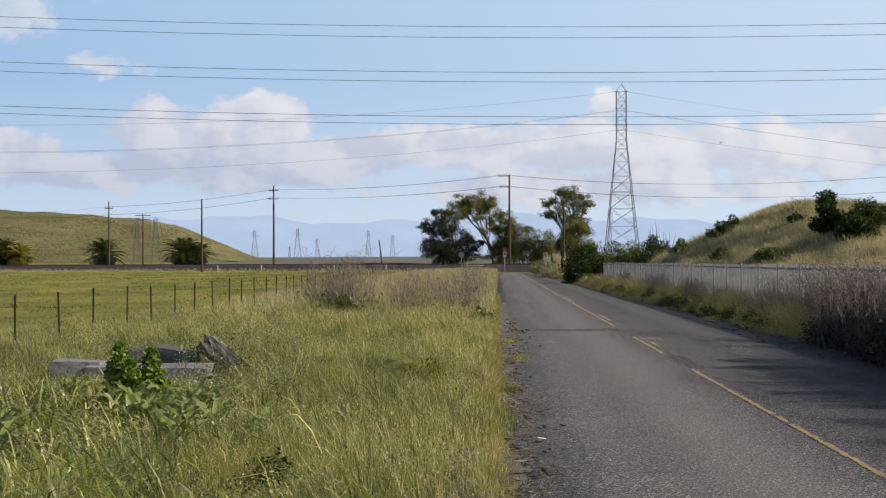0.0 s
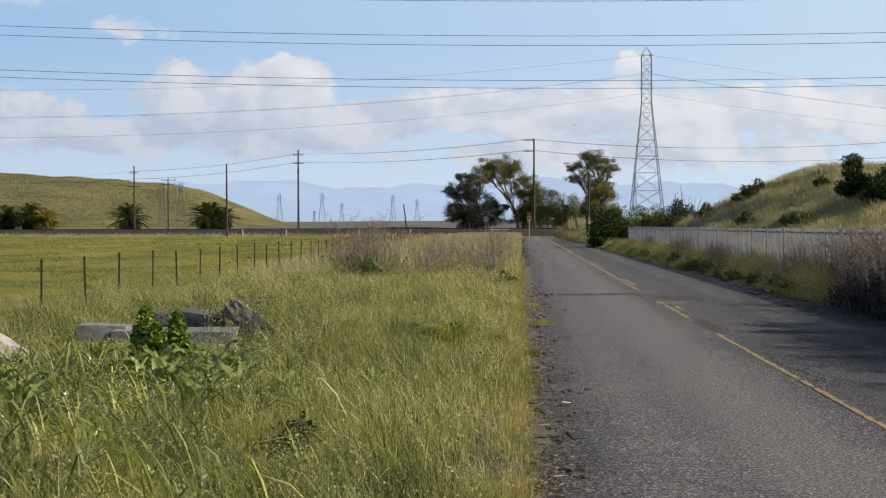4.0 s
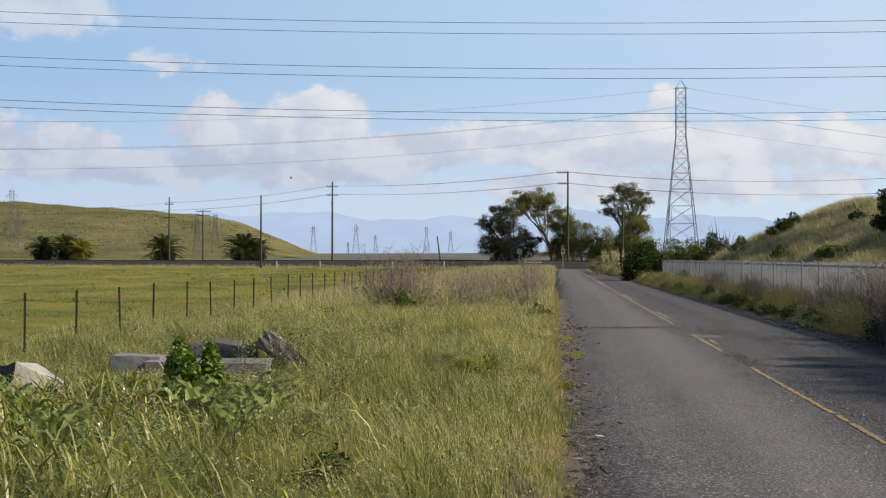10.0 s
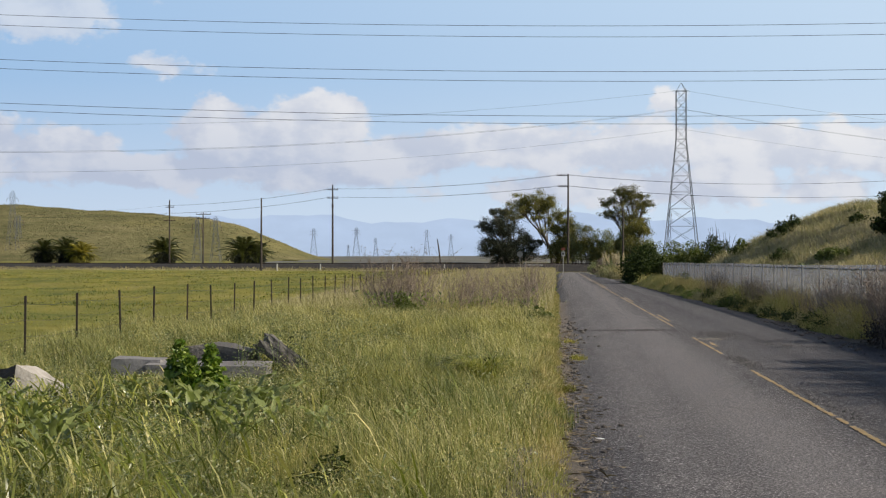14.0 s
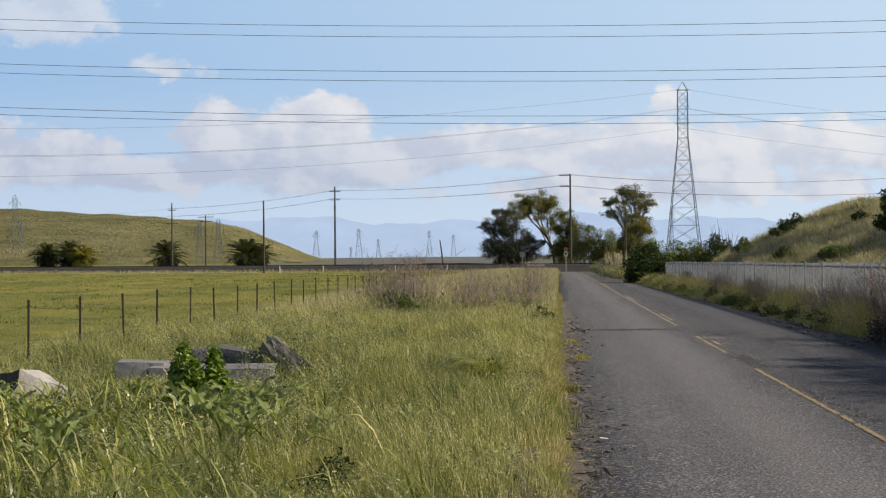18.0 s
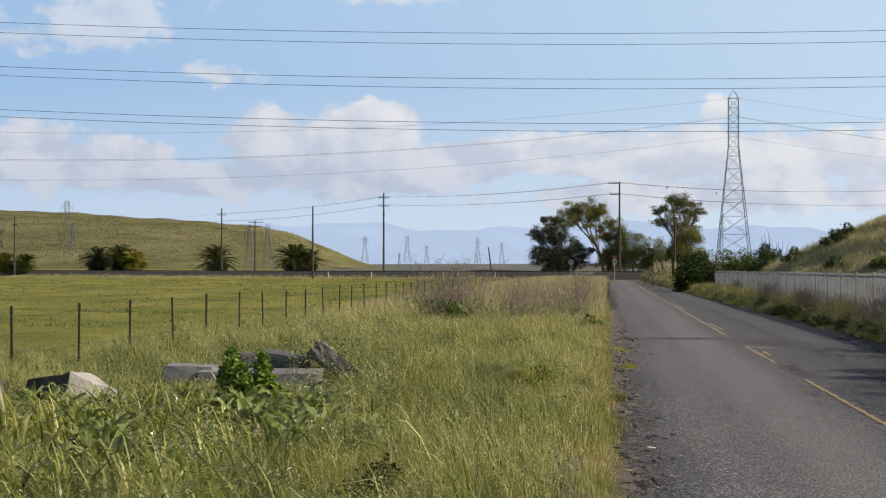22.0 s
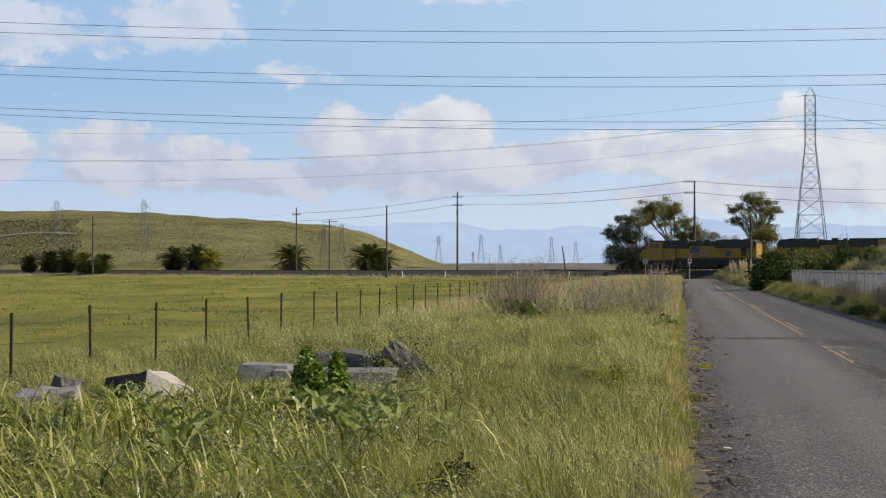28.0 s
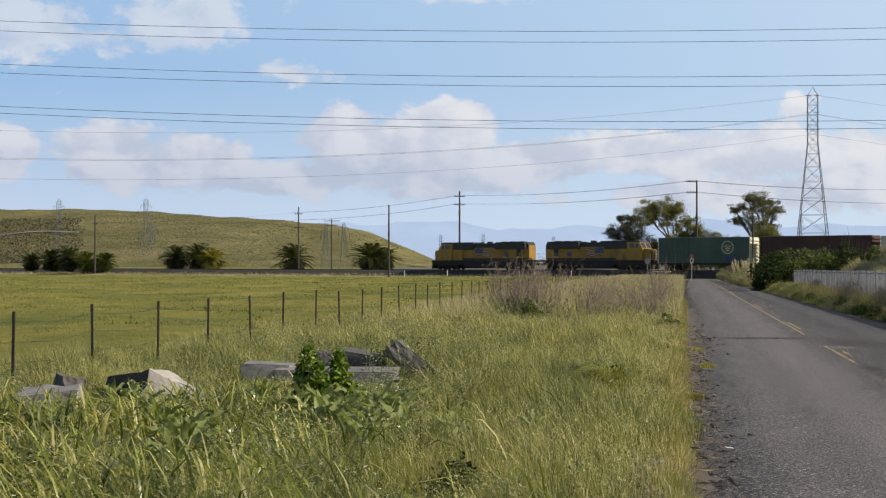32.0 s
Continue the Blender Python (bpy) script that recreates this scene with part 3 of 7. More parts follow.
def land(x, y):
    """The ground's height: flat to the railway, then slowly rising to the bay."""
    x, y = np.asarray(x, float), np.asarray(y, float)
    off = track_off(x, y)
    z = smooth(8, 40, off) * (0.75 + 0.0042 * np.clip(off, 0, 5200))
    field = smooth(-9, -13, x) * smooth(10, 40, y)
    z = z + field * (0.07 * np.sin(x * 0.45 + y * 0.21) + 0.08 * np.sin(y * 0.33 - x * 0.13) + 0.06 * np.sin(x * 0.27 + 1.3 * np.sin(y * 0.19)) * np.sin(y * 0.71 + 0.4 * x)) * (1 - smooth(-25, -8, off))
    verge = smooth(0.0, -0.5, x) * smooth(-14, -2, x)
    return z - 0.012 + 0.03 * verge * np.sin(x * 2.1 + y * 0.9)


def make_ground():
    xs = np.unique(np.concatenate([np.linspace(-4900, -300, 24), np.linspace(-300, -60, 49), np.linspace(-60, 60, 81), np.linspace(60, 300, 49), np.linspace(300, 4900, 24)]))
    ys = np.unique(np.concatenate([np.linspace(-4900, -100, 16), np.linspace(-100, 0, 21), np.linspace(0, 140, 94), np.linspace(140, 420, 71), np.linspace(420, 4950, 60)]))
    gx, gy = np.meshgrid(xs, ys)
    v = np.stack([gx, gy, land(gx, gy)], -1).reshape(-1, 3)
    w = len(xs)
    i = (np.arange(len(ys) - 1)[:, None] * w + np.arange(w - 1)[None, :]).reshape(-1, 1)
    me = soup("ground", v, i + [[0, 1, w + 1, w]], EARTH, True)
    tagged(new("ground", me), "flat green and yellow spring pasture reaching the horizon", "ground", kind="structure")


make_ground()
ROAD_W, ROAD_END = 5.95, 226.0


def road_right(y):
    """The right edge draws in towards the crossing."""
    return ROAD_W - 0.0108 * np.clip(np.asarray(y, float) - 48, 0, 180)



def make_road():
    rng = np.random.default_rng(3)
    ys = np.concatenate([np.arange(-30, 60, 0.25), np.arange(60, ROAD_END + 0.1, 2.0)])
    left = 0.02 + 0.09 * np.sin(ys * 0.9) * np.sin(ys * 0.37) + rng.normal(0, 0.035, len(ys)) + np.clip((ys - 190) / 40, 0, 1) * 0.6
    right = road_right(ys) + 0.08 * np.sin(ys * 0.7 + 1) + rng.normal(0, 0.035, len(ys)) + np.clip((ys - 210) / 16, 0, 1) ** 2 * 3
    across = (0.0, 0.008, 0.12, 0.25, 0.4, 0.5, 0.6, 0.75, 0.88, 0.992, 1.0)
    cols = len(across)
    v = np.empty((len(ys), cols, 3))
    for c, u in enumerate(across):
        v[:, c, 0] = left + (right - left) * u
        v[:, c, 1] = ys
        v[:, c, 2] = 0.03 + 0.025 * (1 - (2 * u - 1) ** 2) + 0.0015 * np.sin(ys * 0.8 + c)
    v[:, 0, 2] = v[:, -1, 2] = -0.03
    i = (np.arange(len(ys) - 1)[:, None] * cols + np.arange(cols - 1)[None, :]).reshape(-1, 1)
    me = soup("road", v.reshape(-1, 3), i + [[0, 1, cols + 1, cols]], ASPHALT, True)
    return tagged(new("road", me), "worn two-lane asphalt road with cracked crumbling edges", "road", kind="structure")


ROAD = make_road()


def road_z(x):
    u = np.clip(np.asarray(x) / ROAD_W, 0, 1)
    return 0.03 + 0.025 * (1 - (2 * u - 1) ** 2)


def make_lines():
    """A broken pair of thin yellow lines, worn away at the cracks."""
    rng = np.random.default_rng(8)
    worn = [(23.2, 27.2), (33.0, 38.6), (70.0, 72.0)]
    for x0, gaps in ((2.84, worn), (3.0, worn + [(-5, 29.5), (31.0, 42), (47, 62), (71, 95)])):
        bm = bmesh.new()
        ys = np.concatenate([np.arange(6, 50, 0.2), np.arange(50, 196, 0.5)])
        for y in ys:
            if any(a <= y < b for a, b in gaps) or rng.random() < 0.06:
                continue
            z = float(road_z(x0)) + 0.005
            step = 0.2 if y < 50 else 0.5
            a, b, c, d = (x0 + s * rng.uniform(0.012, 0.044) for s in (-1, 1, 1, -1))
            bm.faces.new([bm.verts.new(p) for p in ((a, y, z), (b, y, z), (c, y + step * 1.02, z), (d, y + step * 1.02, z))])
        part("line", bm, YELLOW_LINE, ROAD, "worn yellow centre line")


make_lines()


def make_shoulder():
    """Dirt and chips washed over the asphalt's left edge."""
    rng = np.random.default_rng(6)
    ys = np.arange(4, 70, 0.2)
    far = 0.06 + 0.08 * np.sin(ys * 0.55 + 1) + 0.08 * np.sin(ys * 1.7) + 0.22 * smooth(22, 30, ys) + rng.normal(0, 0.04, len(ys)) - 0.2 * smooth(40, 60, ys)
    v = np.empty((len(ys), 4, 3))
    for c, u in enumerate((0.0, 0.35, 0.7, 1.0)):
        v[:, c, 0] = -0.4 + (np.maximum(far, 0.0) + 0.4) * u
        v[:, c, 1] = ys + rng.normal(0, 0.03, len(ys))
        v[:, c, 2] = road_z(v[:, c, 0]) + (0.014 + rng.uniform(0, 0.035, len(ys)) if c < 3 else 0.004)
    i = (np.arange(len(ys) - 1)[:, None] * 4 + np.arange(3)[None, :]).reshape(-1, 1)
    tagged(new("road_shoulder", soup("road_shoulder", v.reshape(-1, 3), i + [[0, 1, 5, 4]], DIRT, True)), "crumbled dirt and gravel at the road edge", "shoulder", kind="structure")


make_shoulder()


def make_right_verge():
    """Bare dark earth under the weeds of the right verge, its tone lowered for their shade."""
    ys = np.arange(4, 200, 0.5)
    us = (0.0, 0.22, 0.6, 1.0)
    v = np.empty((len(ys), 4, 3))
    for c, u in enumerate(us):
        v[:, c, 0] = road_right(ys) - 0.30 + (ROAD_W + 2.0 - road_right(ys)) * u
        v[:, c, 1] = ys
        v[:, c, 2] = 0.03 + 0.03 * np.sin(ys * 1.3 + c)
    v[:, 0, 2], v[:, 1, 2] = -0.01, 0.022
    i = (np.arange(len(ys) - 1)[:, None] * 4 + np.arange(3)[None, :]).reshape(-1, 1)
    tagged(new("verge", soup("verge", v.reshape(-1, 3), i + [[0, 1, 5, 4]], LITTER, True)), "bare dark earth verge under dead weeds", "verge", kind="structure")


make_right_verge()


def chips(x, y, s, rng):
    """Loose angular chips lying on the asphalt."""
    n = len(x)
    c = np.stack([x, y, road_z(x) + s * 0.3], 1)
    t = np.array([[1, 0, -.4], [-.5, .87, -.4], [-.5, -.87, -.4], [0, 0, .7]])
    v = (c[:, None, :] + t[None] * s[:, None, None] * rng.uniform(0.6, 1.3, (n, 4, 1))).reshape(-1, 3)
    i = np.arange(n)[:, None] * 4
    return v, np.concatenate([i + [[0, 1, 3]], i + [[1, 2, 3]], i + [[2, 0, 3]]], 0)


def make_patches():
    """Cracks across the road, broken asphalt and a pale patch beside the line, loose stones on the edge."""
    rng = np.random.default_rng(5)
    bm = bmesh.new()
    for y0, xa, xb in ((36.6, 0.0, 3.5), (34.2, 2.9, 5.2), (27.5, 2.6, 3.6), (47.0, 0.2, 2.8)):
        x, y = xa, y0
        last = None
        while x < xb:
            w = rng.uniform(0.012, 0.035)
            z = float(road_z(x)) + 0.006
            q = (bm.verts.new((x, y - w, z)), bm.verts.new((x, y + w, z)))
            if last:
                bm.faces.new((last[0], q[0], q[1], last[1]))
            last = q
            x, y = x + rng.uniform(0.08, 0.2), y + rng.normal(0, 0.05)
    part("crack", bm, OLD_ASPHALT, ROAD, "dark crack across the asphalt")
    # broken dark patches by the line: many ragged flakes, and a pale mend
    for cx, cy, rx, ry, count, mat, lab in ((3.45, 34.2, 0.6, 2.0, 60, OLD_ASPHALT, "dark broken asphalt patch"), (3.15, 32.4, 0.22, 0.35, 16, GRAVEL, "pale mend in the asphalt"), (2.95, 25.2, 0.16, 2.2, 30, OLD_ASPHALT, "dark broken asphalt patch"), (4.4, 31, 0.6, 2.6, 30, OLD_ASPHALT, "dark broken asphalt patch"), (1.7, 36.4, 1.2, 0.5, 50, OLD_ASPHALT, "dark broken asphalt patch"), (3.0, 18.0, 0.12, 4.0, 14, OLD_ASPHALT, "dark broken asphalt patch")):
        m = count * 9
        x, y, s = cx + rng.normal(0, rx * 0.5, m), cy + rng.normal(0, ry * 0.5, m), rng.uniform(0.008, 0.026, m)
        v, f = chips(x, y, s, rng)
        tagged(part("patch", soup("patch", v, f, mat), None, ROAD, lab), kind="stuff")
    # long wandering cracks
    for x, y0, y1 in ((4.3, 20, 60), (0.75, 30, 70), (3.5, 40, 90)):
        bm, last, y = bmesh.new(), None, y0
        while y < y1:
            w, z = rng.uniform(0.002, 0.007) * (1 + y / 60), float(road_z(x)) + 0.006
            q = (bm.verts.new((x - w, y, z)), bm.verts.new((x + w, y, z)))
            if last:
                bm.faces.new((last[0], last[1], q[1], q[0]))
            last = q if rng.random() > 0.07 else None
            x, y = x + rng.normal(0, 0.035), y + rng.uniform(0.15, 0.4)
        part("crack", bm, OLD_ASPHALT, ROAD, "fine crack along the asphalt")
    stones = []
    for k in range(5):
        b = bmesh.new()
        bmesh.ops.create_icosphere(b, subdivisions=1, radius=1.0)
        for v in b.verts:
            v.co *= rng.uniform(0.7, 1.15)
            v.co.z *= 0.5
        stones.append(finish("stone", b, DARK_GRAVEL if k else GRAVEL))
    for k in range(290):
        y = rng.uniform(9, 46) if k < 170 else rng.uniform(26, 42)
        x = rng.normal(0.22, 0.16) if k < 150 else (rng.normal(0.25, 0.2) if k < 210 else ROAD_W - 0.25 + rng.normal(0, 0.22))
        s = rng.uniform(0.012, 0.036) * (1.0 + y / 40)
        ob = part("stone", stones[rng.integers(0, 5) if k % 9 == 0 else rng.integers(1, 5)], None, ROAD)
        ob.matrix_local = pose(x, y, float(road_z(x)) + s * 0.3, 0, 0, rng.uniform(0, 360)) @ Matrix.Scale(s, 4)
    # thousands of finer chips along the edge
    n = 24000
    y = 7 + 55 * rng.random(n) ** 1.9
    x = np.abs(rng.normal(0.05, 0.22, n)) - 0.10
    s = rng.uniform(0.003, 0.011, n) * (0.8 + y / 40)
    v, f = chips(x, y, s, rng)
    tagged(new("gravel", soup("gravel", v, f, DARK_GRAVEL)), "loose grey gravel along the crumbling road edge", "gravel", kind="stuff")


make_patches()


def make_railway():
    """Ballast bank, two rails, sleepers."""
    bm = bmesh.new()
    prof = [(-5.4, -0.15), (-2.3, RAIL_TOP - 0.24), (-1.9, RAIL_TOP - 0.19), (1.9, RAIL_TOP - 0.19), (2.3, RAIL_TOP - 0.24), (6.5, -0.1), (9, 0.0)]
    rings = []
    for k, s in enumerate(np.arange(-420, 301, 3.0)):
        c = TRACK0 + TDIR * s
        rings.append([bm.verts.new(c + TNOR * (o + 0.1 * math.sin(s * 0.7 + o)) + Vector((0, 0, z + 0.03 * math.sin(s * 1.3 + o * 2)))) for o, z in prof])
    for a, b in zip(rings, rings[1:]):
        for k in range(len(prof) - 1):
            bm.faces.new((a[k], b[k], b[k + 1], a[k + 1]))
    me = finish("railway_bank", bm, BALLAST)
    me.materials.append(MOUND_EARTH)
    for k, p in enumerate(me.polygons):
        p.material_index = 0 if k % 6 in (0, 1, 2, 3) else 1
    bank = tagged(new("railway_bank", me), "railway bank with dark ballast and grassy sides", "railway", kind="structure")
    rng = np.random.default_rng(19)
    n = 26000
    along, off = rng.uniform(-330, 60, n), rng.uniform(-8.5, -4.0, n)
    x, y = TRACK0.x + TDIR.x * along + TNOR.x * off, TRACK0.y + TDIR.y * along + TNOR.y * off
    keep = np.abs(x - 6) > 10
    xy = np.stack([x, y], 1)[keep]
    v, f = blades(xy, rng.uniform(0.15, 0.55, len(xy)), np.full(len(xy), 0.09), rng.uniform(0.3, 0.9, len(xy)), rng, lambda a, b: np.clip((5.4 - np.abs(track_off(a, b))) / 3.1, 0, 1) * 1.05 - 0.1)
    tagged(new("bank_grass", soup("bank_grass", v, f, DRY)), "dry grass on the railway bank", "grass", kind="stuff")
    for side in (-0.75, 0.75):
        bm = bmesh.new()
        m = Matrix.Translation(TRACK0 + TNOR * side) @ pose(0, 0, 0, 0, 0, TRACK_TURN)
        box(bm, -60, 0, RAIL_TOP - 0.02, 720, 0.07, 0.04, m=m)
        box(bm, -60, 0, RAIL_TOP - 0.09, 720, 0.02, 0.12, m=m)
        box(bm, -60, 0, RAIL_TOP - 0.165, 720, 0.14, 0.03, m=m)
        part("rail", bm, RAIL, bank, "rusty steel rail")
    bm = bmesh.new()
    for s in np.arange(-150, 60, 0.6):
        box(bm, 0, 0, 0, 0.24, 2.6, 0.1, m=Matrix.Translation(TRACK0 + TDIR * float(s) + Vector((0, 0, RAIL_TOP - 0.2))) @ pose(0, 0, 0, 0, 0, TRACK_TURN))
    tagged(part("sleepers", bm, POLE_WOOD, bank, "dark timber sleepers"), kind="stuff")


make_railway()


HILL_X = (-1200, -319, -263, -236, -209, -182, -165, -150, -140, -130, -119, -108, -98)
HILL_TOP = (31.5, 29.8, 28.4, 26.9, 25.4, 23.4, 21.9, 19.6, 17.2, 13.6, 8.8, 4.3, 2.0)


def hill_z(x, y):
    """The crest rises quickly from its right end, then slowly on."""
    x, y = np.asarray(x, float), np.asarray(y, float)
    back = 0.2 * np.clip(y - 690, 0, None)      # its end swings away behind the crest
    top = sum(np.interp(x + back + d, HILL_X, HILL_TOP) for d in (-6, -3, 0, 3, 6)) / 5
    rise = smooth(560, 705, y + 0.10 * (x + 250))
    z = land(x, y) - 0.8 + (top - 1.4) * rise * (1 - 0.9 * smooth(900, 1120, y))
    return z + rise * (0.35 * np.sin(x * 0.05 + y * 0.03) + 0.22 * np.sin(x * 0.13 - y * 0.07) + 0.2 * np.sin(x * 0.31 + y * 0.11)) * smooth(4, 12, top)


def make_hill():
    """The long grassed hill beyond the line, steep at its near end."""
    m, nt, bsdf = material("hill_grass")
    pos = nt.nodes.new("ShaderNodeNewGeometry").outputs["Position"]
    long = noise_of(nt, put(nt, "ShaderNodeMapping", (pos, None, (0, 0, 0.5), (0.35, 0.35, 3.0))).outputs[0], 0.05, 8.0, 0.7)
    small = noise_of(nt, pos, 0.35, 5.0, 0.7)
    col = ramp(nt, long, ((0.34, (0.085, 0.09, 0.045)), (0.5, (0.175, 0.165, 0.08)), (0.64, (0.27, 0.235, 0.125))))
    streak = noise_of(nt, put(nt, "ShaderNodeMapping", (pos, None, (0, 0, 0.35), (0.22, 0.5, 2.2))).outputs[0], 0.16, 6.0, 0.7)
    col = blend(nt, put(nt, "ShaderNodeMapRange", (streak, 0.52, 0.66, 0.0, 0.75)).outputs[0], col, (0.085, 0.085, 0.045))
    col = blend(nt, put(nt, "ShaderNodeMapRange", (noise_of(nt, pos, 0.03, 5.0, 0.65), 0.55, 0.7, 0.0, 0.6)).outputs[0], col, (0.30, 0.26, 0.10))
    col = blend(nt, 0.3, col, ramp(nt, small, ((0.3, (0.07, 0.078, 0.03)), (0.7, (0.30, 0.27, 0.14)))))
    link(nt, col, bsdf.inputs["Base Color"])
    bsdf.inputs["Roughness"].default_value = 1.0
    bsdf.inputs["Specular IOR Level"].default_value = 0.0
    b = put(nt, "ShaderNodeBump")
    b.inputs["Strength"].default_value, b.inputs["Distance"].default_value = 0.8, 2.0
    link(nt, small, b.inputs["Height"])
    link(nt, b.outputs[0], bsdf.inputs["Normal"])
    xs, ys = np.linspace(-640, -95, 220), np.linspace(540, 1150, 110)
    gx, gy = np.meshgrid(xs, ys)
    z = hill_z(gx, gy)
    v = np.stack([gx, gy, z], -1).reshape(-1, 3)
    w = len(xs)
    i = (np.arange(len(ys) - 1)[:, None] * w + np.arange(w - 1)[None, :]).reshape(-1, 1)
    tagged(new("hill", soup("hill", v, i + [[0, 1, w + 1, w]], m, True)), "long smooth grassed hill beyond the railway", "hill", kind="structure")


make_hill()


def make_scrub():
    """Dark scrub and a pale bench track on the hill's far flank."""
    rng = np.random.default_rng(17)
    n = 15000
    y = rng.uniform(585, 668, n)
    x = -0.398 * y - rng.random(n) * 95 - 1.5 * np.sin(y * 0.3)
    c = np.stack([x, y, hill_z(x, y) + rng.random(n) * 0.6], 1)
    v, f = leaves(c, rng.uniform(0.4, 1.0, n), rng, 0.5, 0.7)
    tagged(new("scrub", soup("scrub", v, f, HILL_SCRUB)), "dark scrub on the hill's flank", "scrub", kind="stuff")
    # flecks of darker growth in streaks along the slope
    m, per = 420, 22
    cx, cy = rng.uniform(-480, -118, m), rng.uniform(590, 700, m)
    x = np.repeat(cx, per) + rng.normal(0, 1, m * per) * np.repeat(rng.uniform(2, 11, m), per)
    y = np.repeat(cy, per) + rng.normal(0, 1.6, m * per) + 0.12 * (x - np.repeat(cx, per))
    v, f = leaves(np.stack([x, y, hill_z(x, y) + rng.random(m * per) * 0.25], 1), rng.uniform(0.35, 0.8, m * per), rng, 0.4, 0.7)
    tagged(new("hill_tufts", soup("hill_tufts", v, f, HILL_TUFT)), "rough olive tufts in streaks over the hill", "scrub", kind="stuff")
    x = np.linspace(-330, -256, 40)
    ym = 640 + 0.04 * (x + 290) + 1.5 * np.sin(x * 0.2)
    a = np.stack([x, ym - 0.8, hill_z(x, ym - 0.8) + 0.5], 1)
    b = np.stack([x, ym + 0.7, hill_z(x, ym + 0.7) + 0.65], 1)
    v = np.stack([a, b], 1).reshape(-1, 3)
    i = np.arange(39)[:, None] * 2
    tagged(new("track", soup("track", v, i + [[0, 2, 3, 1]], GRAVEL)), "pale gravel track across the hill", "path", kind="structure")


make_scrub()


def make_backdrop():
    """The far shore's mountains, their blue haze painted as a glow."""
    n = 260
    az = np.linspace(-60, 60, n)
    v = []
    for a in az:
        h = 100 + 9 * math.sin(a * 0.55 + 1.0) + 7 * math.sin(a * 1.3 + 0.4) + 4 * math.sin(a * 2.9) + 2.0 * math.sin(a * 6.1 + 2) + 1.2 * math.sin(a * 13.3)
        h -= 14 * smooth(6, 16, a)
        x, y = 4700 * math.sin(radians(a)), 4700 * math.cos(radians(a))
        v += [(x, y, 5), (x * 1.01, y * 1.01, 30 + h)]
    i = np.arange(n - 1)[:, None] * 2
    tagged(new("backdrop", soup("backdrop", v, i + [[0, 2, 3, 1]], MOUNTAIN, True)), "mountain range far across the bay, painted in pale blue haze", "backdrop", kind="structure")


make_backdrop()


def make_flats():
    """Dull marsh and mud beyond the line, out to the bay."""
    rng = np.random.default_rng(23)
    ys = np.concatenate([np.linspace(345, 700, 30), np.linspace(740, 4600, 30)])
    us = np.linspace(0, 1, 40)
    v = np.empty((len(ys), len(us), 3))
    for k, y in enumerate(ys):
        x = (-0.185 - 0.02 * math.sin(y * 0.02)) * y + us * 0.75 * y
        v[k, :, 0], v[k, :, 1] = x, y
        v[k, :, 2] = land(x, np.full(len(us), y)) + 0.12 + 0.25 * np.sin(x * 0.11 + y * 0.05) * np.sin(y * 0.04)
    i = (np.arange(len(ys) - 1)[:, None] * 40 + np.arange(39)[None, :]).reshape(-1, 1)
    tagged(new("mudflats", soup("mudflats", v.reshape(-1, 3), i + [[0, 1, 41, 40]], MUDFLAT, True)), "dull brown marsh flats towards the bay", "marsh", kind="structure")


make_flats()
MOUND_X0 = 8.2


def mound_z(x, y):
    """The grassy mound behind the slatted fence."""
    x, y = np.asarray(x, float), np.asarray(y, float)
    rise = 1.9 * smooth(8.3, 10.6, x) + 1.7 * smooth(9.8, 14.5, x) + 1.55 * smooth(13, 18.0, x) - 0.3 * smooth(19, 26, x)
    along = 0.22 * smooth(24, 45, y) + 0.78 * smooth(60, 98, y + 0.3 * (x - 14))
    bumps = 0.16 * np.sin(x * 0.55 + y * 0.21) + 0.14 * np.sin(y * 0.33 - x * 0.3) + 0.1 * np.sin(x * 1.4 + y * 0.8)
    return -0.12 + (rise + bumps * smooth(9, 12, x)) * along * (1 - smooth(100, 124, y))


def make_mound():
    xs, ys = np.linspace(7.9, 60, 100), np.linspace(15, 160, 180)
    gx, gy = np.meshgrid(xs, ys)
    z = mound_z(gx, gy) * (1 - smooth(45, 60, gx)) - 0.15 * smooth(45, 60, gx)
    v = np.stack([gx, gy, z], -1).reshape(-1, 3)
    w = len(xs)
    i = (np.arange(len(ys) - 1)[:, None] * w + np.arange(w - 1)[None, :]).reshape(-1, 1)
    tagged(new("mound", soup("mound", v, i + [[0, 1, w + 1, w]], MOUND_EARTH, True)), "steep mound of rough dry grass behind the slatted fence", "mound", kind="structure")
    rng = np.random.default_rng(21)
    n = 150000
    x, y = 8.1 + 20 * rng.random(n) ** 1.2, rng.uniform(24, 140, n)
    xy = np.stack([x, y], 1)
    h = rng.uniform(0.15, 0.42, n) * (0.75 + 0.5 * (np.sin(x * 0.7) * np.sin(y * 0.4) > 0))
    v, f = blades(xy, h, rng.uniform(0.010, 0.024, n), rng.uniform(0.5, 1.5, n), rng, mound_z)
    tagged(new("mound_grass", soup("mound_grass", v, f, MOUND_GRASS)), "rough dry and green grass on the mound", "grass", kind="stuff")


make_mound()

# ---- grasses ----


def wedge(rng, n, r0, r1, a0, a1, power=1.0):
    """Places spread over a wedge seen from the road's edge, thicker near by. Degrees to the right of the road."""
    r = r0 + (r1 - r0) * rng.random(n) ** power
    a = np.radians(rng.uniform(a0, a1, n))
    return np.stack([r * np.sin(a), r * np.cos(a)], 1), r


FENCE_X, FENCE_Y, FENCE_TURN, FENCE_STEP = -8.45, 18.9, 0.25, 2.8


def fence_x(y):
    return FENCE_X - (y - FENCE_Y) * math.tan(radians(FENCE_TURN))


